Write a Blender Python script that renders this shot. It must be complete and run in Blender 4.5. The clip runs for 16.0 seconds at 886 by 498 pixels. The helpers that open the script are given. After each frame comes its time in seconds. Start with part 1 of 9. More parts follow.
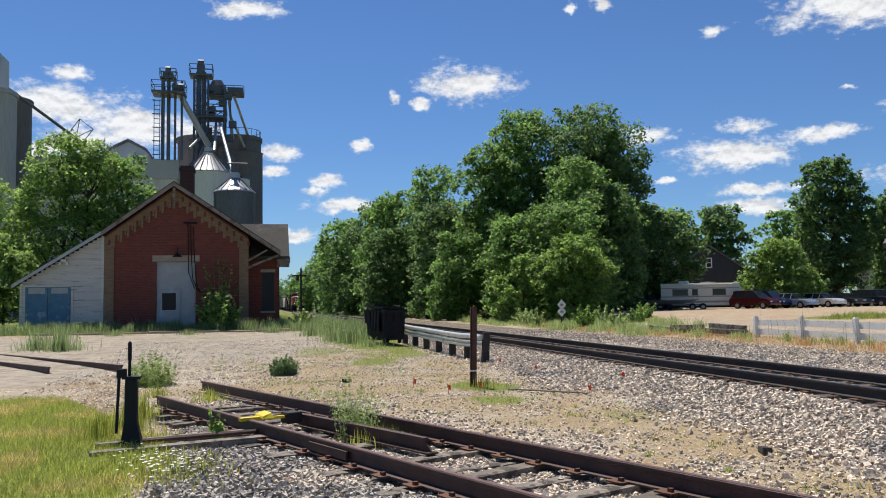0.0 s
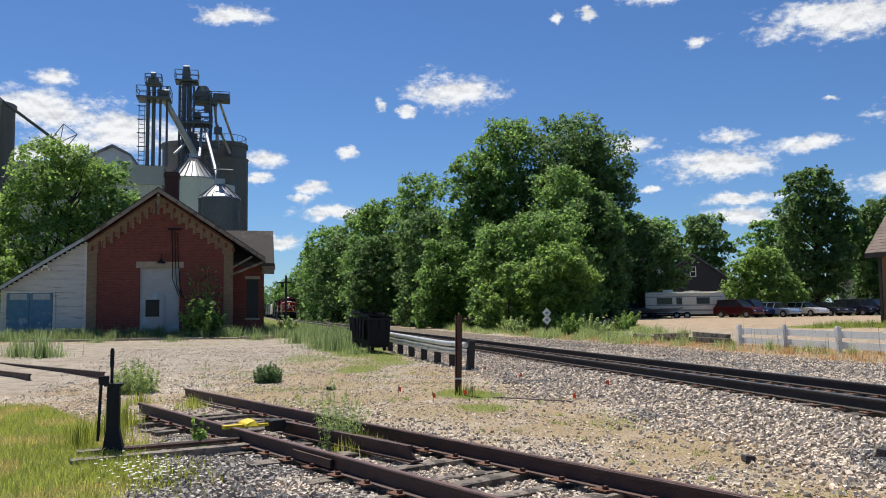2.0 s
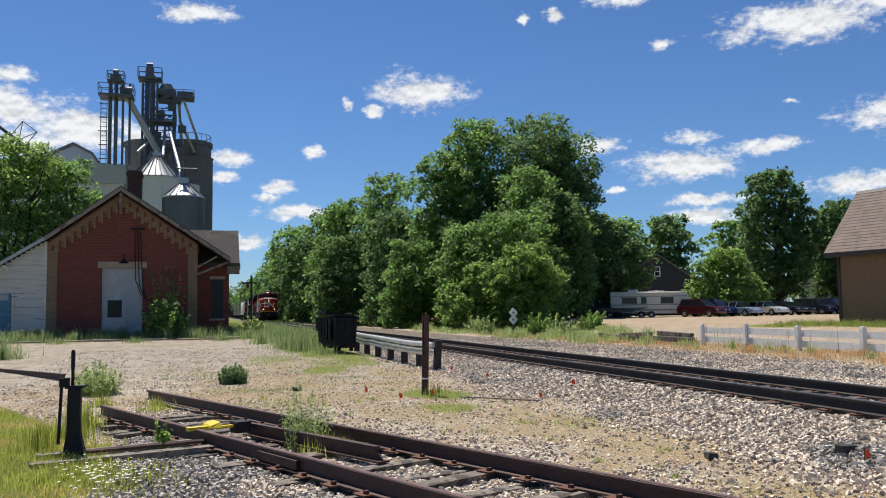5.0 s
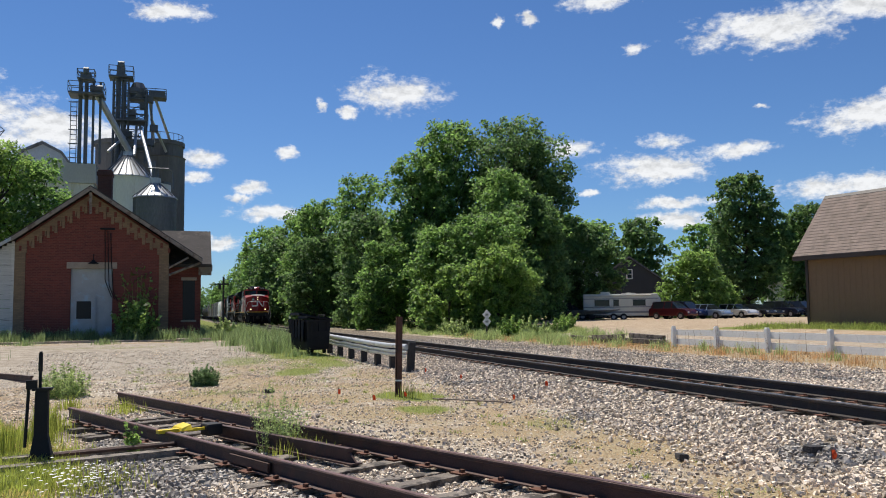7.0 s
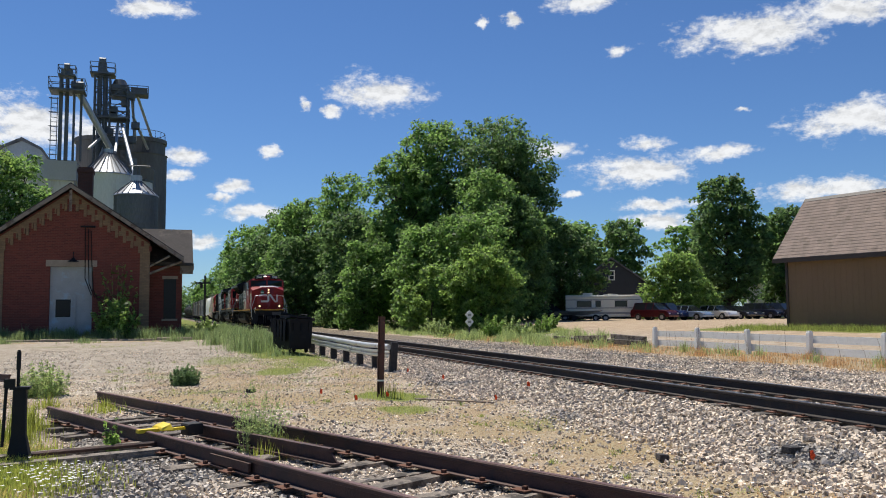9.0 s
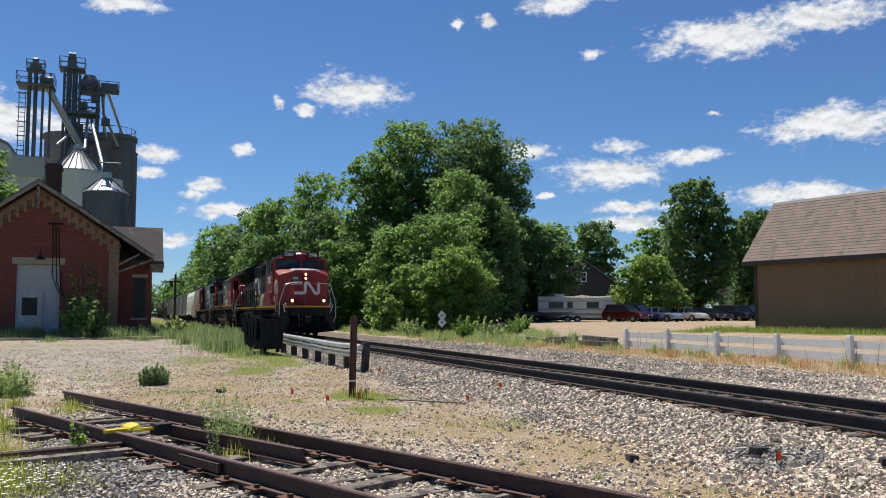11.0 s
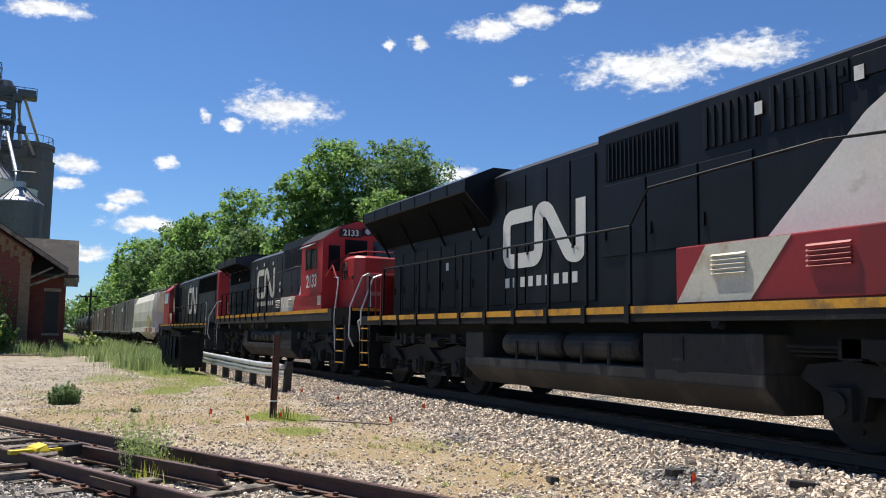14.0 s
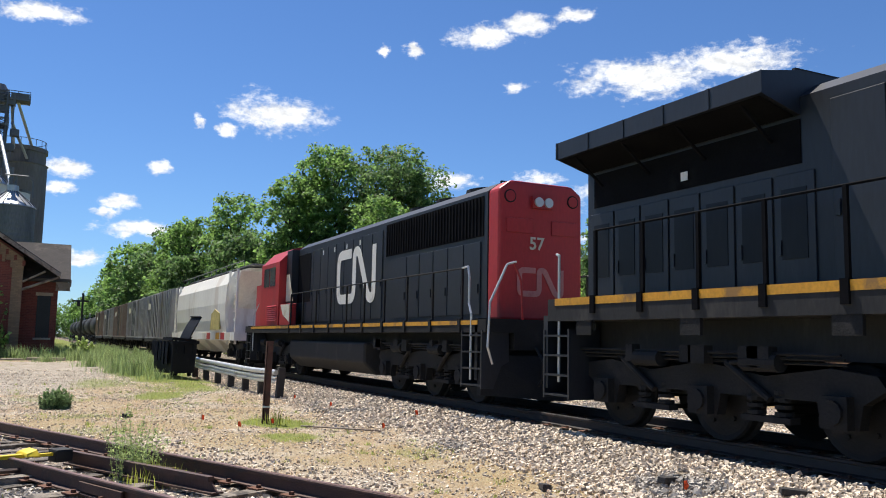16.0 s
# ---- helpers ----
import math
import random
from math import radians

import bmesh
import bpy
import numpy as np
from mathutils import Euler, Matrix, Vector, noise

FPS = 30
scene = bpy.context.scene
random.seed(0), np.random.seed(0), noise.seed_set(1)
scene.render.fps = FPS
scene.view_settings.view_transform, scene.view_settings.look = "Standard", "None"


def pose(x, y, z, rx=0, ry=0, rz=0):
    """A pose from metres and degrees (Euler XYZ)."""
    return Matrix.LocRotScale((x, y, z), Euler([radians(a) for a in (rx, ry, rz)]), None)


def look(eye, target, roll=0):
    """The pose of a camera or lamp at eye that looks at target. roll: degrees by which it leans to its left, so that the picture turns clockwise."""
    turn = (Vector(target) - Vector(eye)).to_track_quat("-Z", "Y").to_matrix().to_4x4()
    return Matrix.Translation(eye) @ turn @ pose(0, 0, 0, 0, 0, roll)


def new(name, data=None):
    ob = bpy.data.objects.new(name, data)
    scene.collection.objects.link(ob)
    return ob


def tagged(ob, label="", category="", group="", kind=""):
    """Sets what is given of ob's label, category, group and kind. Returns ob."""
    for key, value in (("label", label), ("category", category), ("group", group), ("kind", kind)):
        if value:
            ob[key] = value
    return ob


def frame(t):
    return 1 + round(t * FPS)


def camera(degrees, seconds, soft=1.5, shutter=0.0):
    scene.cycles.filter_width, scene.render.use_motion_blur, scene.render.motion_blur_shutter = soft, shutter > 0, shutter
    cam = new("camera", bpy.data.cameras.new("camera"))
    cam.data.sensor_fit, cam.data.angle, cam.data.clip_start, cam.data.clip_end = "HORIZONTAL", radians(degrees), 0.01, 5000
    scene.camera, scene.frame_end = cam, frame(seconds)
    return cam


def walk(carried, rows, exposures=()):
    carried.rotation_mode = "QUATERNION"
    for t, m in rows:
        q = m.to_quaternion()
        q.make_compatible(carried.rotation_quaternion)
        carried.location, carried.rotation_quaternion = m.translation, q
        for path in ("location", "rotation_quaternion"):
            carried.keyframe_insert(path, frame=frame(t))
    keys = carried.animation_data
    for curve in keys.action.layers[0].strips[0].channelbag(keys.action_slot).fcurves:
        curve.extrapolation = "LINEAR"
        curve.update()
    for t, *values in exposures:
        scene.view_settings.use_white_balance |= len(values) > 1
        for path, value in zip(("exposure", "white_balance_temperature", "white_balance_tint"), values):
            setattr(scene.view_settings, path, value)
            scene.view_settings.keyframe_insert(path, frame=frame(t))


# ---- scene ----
cam = camera(56.49, 16.0, soft=1.0)
EYE = 1.19  # eye above the main line's rail heads (z = 0); y runs up the main line
walk(cam, [(t, pose(0, 0, EYE, 90 + p, r, w)) for t, p, r, w in (
    (0.0, 3.83, 0.82, -12.42), (0.5, 3.63, 0.74, -12.73), (1.0, 3.66, 0.64, -13.02), (1.5, 3.96, 0.67, -13.25), (2.0, 4.35, 0.60, -13.44),
    (2.5, 4.42, 0.77, -13.75), (3.0, 4.23, 0.90, -14.05), (3.5, 3.99, 1.02, -14.49), (4.0, 4.11, 0.93, -14.89), (6.5, 4.45, 0.64, -17.10),
    (7.0, 4.43, 0.63, -17.56), (7.5, 4.53, 0.70, -17.98), (8.0, 4.67, 0.53, -18.28), (8.5, 4.57, 0.42, -18.53), (9.0, 4.43, 0.35, -18.76),
    (11.5, 4.63, -0.15, -21.46), (12.0, 5.11, -0.37, -22.36), (12.5, 5.72, -0.72, -23.23), (13.0, 6.18, -1.05, -24.36), (13.5, 6.15, -0.83, -25.26),
    (14.0, 5.92, -0.82, -25.83), (14.5, 5.91, -0.88, -26.16), (15.0, 5.98, -1.08, -26.34), (15.5, 6.11, -1.20, -26.35), (16.0, 6.37, -1.10, -26.30))],
    exposures=((0.0, 0.2), (13.2, 0.16), (14.2, 0.44), (16.0, 0.52)))

# ---- light ----
SUN = Vector((-0.13, 0.45, 1.0)).normalized()
sun = new("sun", bpy.data.lights.new("sun", "SUN"))
sun.data.energy, sun.data.angle, sun.data.color = 5.0, radians(0.55), (1.0, 0.94, 0.84)
sun.matrix_world = look(SUN * 60, (0, 0, 0))
world = bpy.data.worlds.new("sky")
scene.world = world
world.use_nodes = True
wt = world.node_tree
wt.nodes.clear()


def wnode(kind, **kw):
    n = wt.nodes.new(kind)
    for k, v in kw.items():
        if k == "op":
            n.operation = v
        elif k == "typ":
            n.data_type = v
        elif k == "interp":
            n.interpolation_type = v
    return n


def wmath(op, a, b=None, c=None):
    n = wnode("ShaderNodeMath", op=op)
    for i, v in enumerate((a, b, c)):
        if v is None:
            continue
        if isinstance(v, (int, float)):
            n.inputs[i].default_value = v
        else:
            wt.links.new(v, n.inputs[i])
    return n.outputs[0]


def build_sky():
    sky = wnode("ShaderNodeTexSky")
    sky.sky_type, sky.sun_disc = "NISHITA", False
    sky.sun_elevation = math.asin(SUN.z)
    sky.sun_rotation = math.atan2(SUN.x, SUN.y)
    sky.air_density, sky.dust_density, sky.ozone_density = 1.0, 0.0, 3.0
    where = wnode("ShaderNodeTexCoord").outputs["Generated"]
    sep = wnode("ShaderNodeSeparateXYZ")
    wt.links.new(where, sep.inputs[0])
    x, y, z = sep.outputs
    az, el = wmath("ARCTAN2", x, y), wmath("ARCSINE", z)
    comb = wnode("ShaderNodeCombineXYZ")
    wt.links.new(az, comb.inputs[0])
    wt.links.new(el, comb.inputs[1])
    # fair-weather cumulus: azimuth, height, half width, half height
    puffs = ((.249, .265, .065, .022), (.193, .24, .012, .01), (.16, .246, .007, .008), (.118, .19, .016, .007), (-.02, .345, .045, .012),
             (-.214, .258, .024, .01), (-.225, .224, .085, .024), (-.144, .205, .06, .034), (-.08, .2, .03, .02), (-.2, .186, .05, .02), (-.237, .175, .041, .012), (.019, .181, .026, .012),
             (.076, .15, .021, .01), (.065, .138, .019, .007), (.105, .121, .047, .01), (.012, .159, .024, .007), (.045, .086, .021, .01),
             (.379, .344, .007, .008), (.416, .348, .014, .008), (.541, .304, .016, .009), (.461, .193, .038, .012), (.572, .196, .029, .01),
             (.562, .167, .072, .021), (.658, .182, .041, .01), (.585, .125, .048, .008), (.587, .106, .045, .012), (.486, .139, .012, .005),
             (.682, .226, .011, .003), (.70, .312, .095, .024), (.80, .323, .085, .02), (.812, .206, .089, .022), (.771, .132, .079, .016),
             (.505, .362, .045, .014), (.555, .378, .035, .014), (.614, .385, .027, .008), (.855, .129, .01, .005), (1.1, .25, .1, .03), (1.4, .16, .12, .025), (-.6, .2, .1, .03),
             (-.9, .3, .12, .04), (2.2, .3, .15, .04), (2.9, .2, .14, .03), (-1.7, .25, .15, .03), (-2.4, .18, .16, .03))
    # the outlines wander: the sky's own coordinates are stirred a little before the puffs are laid out
    stir = wnode("ShaderNodeTexNoise")
    stir.inputs["Scale"].default_value, stir.inputs["Detail"].default_value, stir.inputs["Roughness"].default_value = 34, 4, 0.6
    wt.links.new(comb.outputs[0], stir.inputs["Vector"])
    bent = wnode("ShaderNodeVectorMath", op="MULTIPLY_ADD")
    wt.links.new(stir.outputs["Color"], bent.inputs[0])
    bent.inputs[1].default_value = (0.034, 0.02, 0)
    off = wnode("ShaderNodeVectorMath", op="SUBTRACT")
    wt.links.new(comb.outputs[0], off.inputs[0])
    off.inputs[1].default_value = (0.017, 0.01, 0)
    wt.links.new(off.outputs[0], bent.inputs[2])
    near = None
    for a, e, w, h in puffs:
        m = wnode("ShaderNodeVectorMath", op="MULTIPLY_ADD")
        wt.links.new(bent.outputs[0], m.inputs[0])
        m.inputs[1].default_value = (1 / w, 1 / h, 0)
        m.inputs[2].default_value = (-a / w, -e / h, 0)
        ln = wnode("ShaderNodeVectorMath", op="LENGTH")
        wt.links.new(m.outputs[0], ln.inputs[0])
        near = ln.outputs["Value"] if near is None else wmath("SMOOTH_MIN", near, ln.outputs["Value"], 0.25)
    def cloud_noise(scale, detail, rough, shift):
        mp = wnode("ShaderNodeVectorMath", op="MULTIPLY_ADD")
        wt.links.new(comb.outputs[0], mp.inputs[0])
        mp.inputs[1].default_value = (1, 1.7, 1)
        mp.inputs[2].default_value = shift
        nz = wnode("ShaderNodeTexNoise")
        nz.inputs["Scale"].default_value, nz.inputs["Detail"].default_value, nz.inputs["Roughness"].default_value = scale, detail, rough
        wt.links.new(mp.outputs[0], nz.inputs["Vector"])
        return nz.outputs["Fac"]
    big = cloud_noise(26, 8, 0.62, (3.1, 1.7, 0))
    lift = cloud_noise(26, 8, 0.62, (3.1, 1.7 - 0.008, 0))
    curl = cloud_noise(95, 7, 0.65, (7.7, 0.4, 0))
    edge = wmath("SUBTRACT", near, wmath("MULTIPLY", wmath("SUBTRACT", big, 0.5), 1.9))
    edge = wmath("SUBTRACT", edge, wmath("MULTIPLY", wmath("SUBTRACT", curl, 0.5), 1.2))
    mask = wnode("ShaderNodeMapRange", interp="SMOOTHSTEP")
    wt.links.new(edge, mask.inputs["Value"])
    mask.inputs["From Min"].default_value, mask.inputs["From Max"].default_value = 1.12, 0.3
    # thick parts stay slightly greyer underneath
    shade = wnode("ShaderNodeMapRange")
    wt.links.new(wmath("SUBTRACT", big, lift), shade.inputs["Value"])
    shade.inputs["From Min"].default_value, shade.inputs["From Max"].default_value = -0.12, 0.06
    shade.inputs["To Min"].default_value, shade.inputs["To Max"].default_value = 0.74, 1.0
    cloud = wnode("ShaderNodeMix", typ="RGBA")
    cloud.blend_type = "MIX"
    tone = wnode("ShaderNodeVectorMath", op="SCALE")
    tone.inputs[0].default_value = CLOUD
    wt.links.new(shade.outputs[0], tone.inputs["Scale"])
    fac = wmath("MULTIPLY", mask.outputs[0], 0.96)
    wt.links.new(fac, cloud.inputs["Factor"])
    gain = wnode("ShaderNodeVectorMath", op="MULTIPLY")
    wt.links.new(sky.outputs[0], gain.inputs[0])
    gain.inputs[1].default_value = SKY_TINT
    wt.links.new(gain.outputs[0], cloud.inputs["A"])
    wt.links.new(tone.outputs[0], cloud.inputs["B"])
    bg = wnode("ShaderNodeBackground")
    bg.inputs["Strength"].default_value = SKY_POWER
    wt.links.new(cloud.outputs["Result"], bg.inputs["Color"])
    out = wnode("ShaderNodeOutputWorld")
    wt.links.new(bg.outputs[0], out.inputs[0])


SKY_POWER, CLOUD, SKY_TINT = 0.085, (9.7, 9.8, 9.9), (0.53, 0.73, 1.0)
build_sky()


# ---- materials ----
def mat(name, col, rough=0.8, metal=0.0, var=0.25, scale=3.0, fine=40.0, bump=0.3, col2=None, patch=0.5, spec=0.5, glow=None, per=0.0, island=0.0, streak=1.0):
    """A surface: base colour that wanders at two scales, fine relief, optional second colour in worn patches."""
    m = bpy.data.materials.new(name)
    m.use_nodes = True
    nt = m.node_tree
    b = nt.nodes["Principled BSDF"]
    N = nt.nodes.new
    tc = N("ShaderNodeTexCoord")
    mp = N("ShaderNodeMapping")
    nt.links.new(tc.outputs["Object"], mp.inputs["Vector"])
    mp.inputs["Scale"].default_value = (1, 1, 1 / streak)
    n1, n2 = N("ShaderNodeTexNoise"), N("ShaderNodeTexNoise")
    for n, s, d in ((n1, scale, 5), (n2, fine, 3)):
        n.inputs["Scale"].default_value, n.inputs["Detail"].default_value = s, d
        nt.links.new(mp.outputs[0], n.inputs["Vector"])
    add = N("ShaderNodeMath")
    add.operation = "ADD"
    nt.links.new(n1.outputs["Fac"], add.inputs[0])
    nt.links.new(n2.outputs["Fac"], add.inputs[1])
    rng = N("ShaderNodeMapRange")
    nt.links.new(add.outputs[0], rng.inputs["Value"])
    rng.inputs["From Min"].default_value, rng.inputs["From Max"].default_value = 0.6, 1.4
    rng.inputs["To Min"].default_value, rng.inputs["To Max"].default_value = 1 - var, 1 + var
    hsv = N("ShaderNodeHueSaturation")
    hsv.inputs["Color"].default_value = (*col, 1)
    last = rng.outputs[0]
    if per or island:
        info = N("ShaderNodeObjectInfo") if per else N("ShaderNodeNewGeometry")
        r2 = N("ShaderNodeMapRange")
        nt.links.new(info.outputs["Random" if per else "Random Per Island"], r2.inputs["Value"])
        r2.inputs["To Min"].default_value, r2.inputs["To Max"].default_value = 1 - (per or island), 1 + (per or island)
        mul = N("ShaderNodeMath")
        mul.operation = "MULTIPLY"
        nt.links.new(last, mul.inputs[0])
        nt.links.new(r2.outputs[0], mul.inputs[1])
        last = mul.outputs[0]
    nt.links.new(last, hsv.inputs["Value"])
    colour = hsv.outputs[0]
    if col2:
        mix = N("ShaderNodeMix")
        mix.data_type = "RGBA"
        n3 = N("ShaderNodeTexNoise")
        n3.inputs["Scale"].default_value, n3.inputs["Detail"].default_value, n3.inputs["Roughness"].default_value = scale * 0.8, 8, 0.65
        nt.links.new(mp.outputs[0], n3.inputs["Vector"])
        r3 = N("ShaderNodeMapRange")
        r3.inputs["From Min"].default_value, r3.inputs["From Max"].default_value = 0.68 - patch * 0.3, 0.76 - patch * 0.3
        nt.links.new(n3.outputs["Fac"], r3.inputs["Value"])
        nt.links.new(r3.outputs[0], mix.inputs["Factor"])
        nt.links.new(colour, mix.inputs["A"])
        mix.inputs["B"].default_value = (*col2, 1)
        colour = mix.outputs["Result"]
    nt.links.new(colour, b.inputs["Base Color"])
    b.inputs["Roughness"].default_value, b.inputs["Metallic"].default_value = rough, metal
    b.inputs["Specular IOR Level"].default_value = spec
    if bump:
        bp = N("ShaderNodeBump")
        bp.inputs["Strength"].default_value, bp.inputs["Distance"].default_value = bump, 0.02
        nt.links.new(n2.outputs["Fac"], bp.inputs["Height"])
        nt.links.new(bp.outputs[0], b.inputs["Normal"])
    if glow:
        b.inputs["Emission Color"].default_value, b.inputs["Emission Strength"].default_value = (*glow[:3], 1), glow[3]
    return m


def leafy(name, col, var=0.46, thin=0.35):
    """Leaves and grass: each island its own shade, some light shining through."""
    m = mat(name, col, 0.55, var=0.15, scale=0.6, fine=9, bump=0, island=var, spec=0.3)
    nt = m.node_tree
    b, out = nt.nodes["Principled BSDF"], nt.nodes["Material Output"]
    tr, mx = nt.nodes.new("ShaderNodeBsdfTranslucent"), nt.nodes.new("ShaderNodeMixShader")
    src = b.inputs["Base Color"].links[0].from_socket
    hs = nt.nodes.new("ShaderNodeHueSaturation")
    hs.inputs["Hue"].default_value, hs.inputs["Saturation"].default_value, hs.inputs["Value"].default_value = 0.48, 1.05, 2.3
    nt.links.new(src, hs.inputs["Color"])
    nt.links.new(hs.outputs[0], tr.inputs["Color"])
    mx.inputs[0].default_value = thin
    nt.links.new(b.outputs[0], mx.inputs[1])
    nt.links.new(tr.outputs[0], mx.inputs[2])
    nt.links.new(mx.outputs[0], out.inputs["Surface"])
    return m


def brickwork(name, col, col2, mortar, size=1.0):
    m = mat(name, col, 0.9, var=0.3, scale=1.1, fine=14, bump=0.2)
    nt = m.node_tree
    b = nt.nodes["Principled BSDF"]
    src = b.inputs["Base Color"].links[0].from_socket
    tc = nt.nodes.new("ShaderNodeTexCoord")
    mp = nt.nodes.new("ShaderNodeMapping")
    mp.inputs["Rotation"].default_value = (radians(90), 0, 0)
    nt.links.new(tc.outputs["Object"], mp.inputs["Vector"])
    br = nt.nodes.new("ShaderNodeTexBrick")
    br.inputs["Scale"].default_value = 1.0
    br.inputs["Brick Width"].default_value, br.inputs["Row Height"].default_value, br.inputs["Mortar Size"].default_value = 0.21 * size, 0.075 * size, 0.008 * size
    br.inputs["Color1"].default_value, br.inputs["Color2"].default_value, br.inputs["Mortar"].default_value = (*col, 1), (*col2, 1), (*mortar, 1)
    nt.links.new(mp.outputs[0], br.inputs["Vector"])
    mx = nt.nodes.new("ShaderNodeMix")
    mx.data_type = "RGBA"
    mx.inputs["Factor"].default_value = 0.6
    nt.links.new(src, mx.inputs["A"])
    nt.links.new(br.outputs["Color"], mx.inputs["B"])
    nt.links.new(mx.outputs["Result"], b.inputs["Base Color"])
    return m


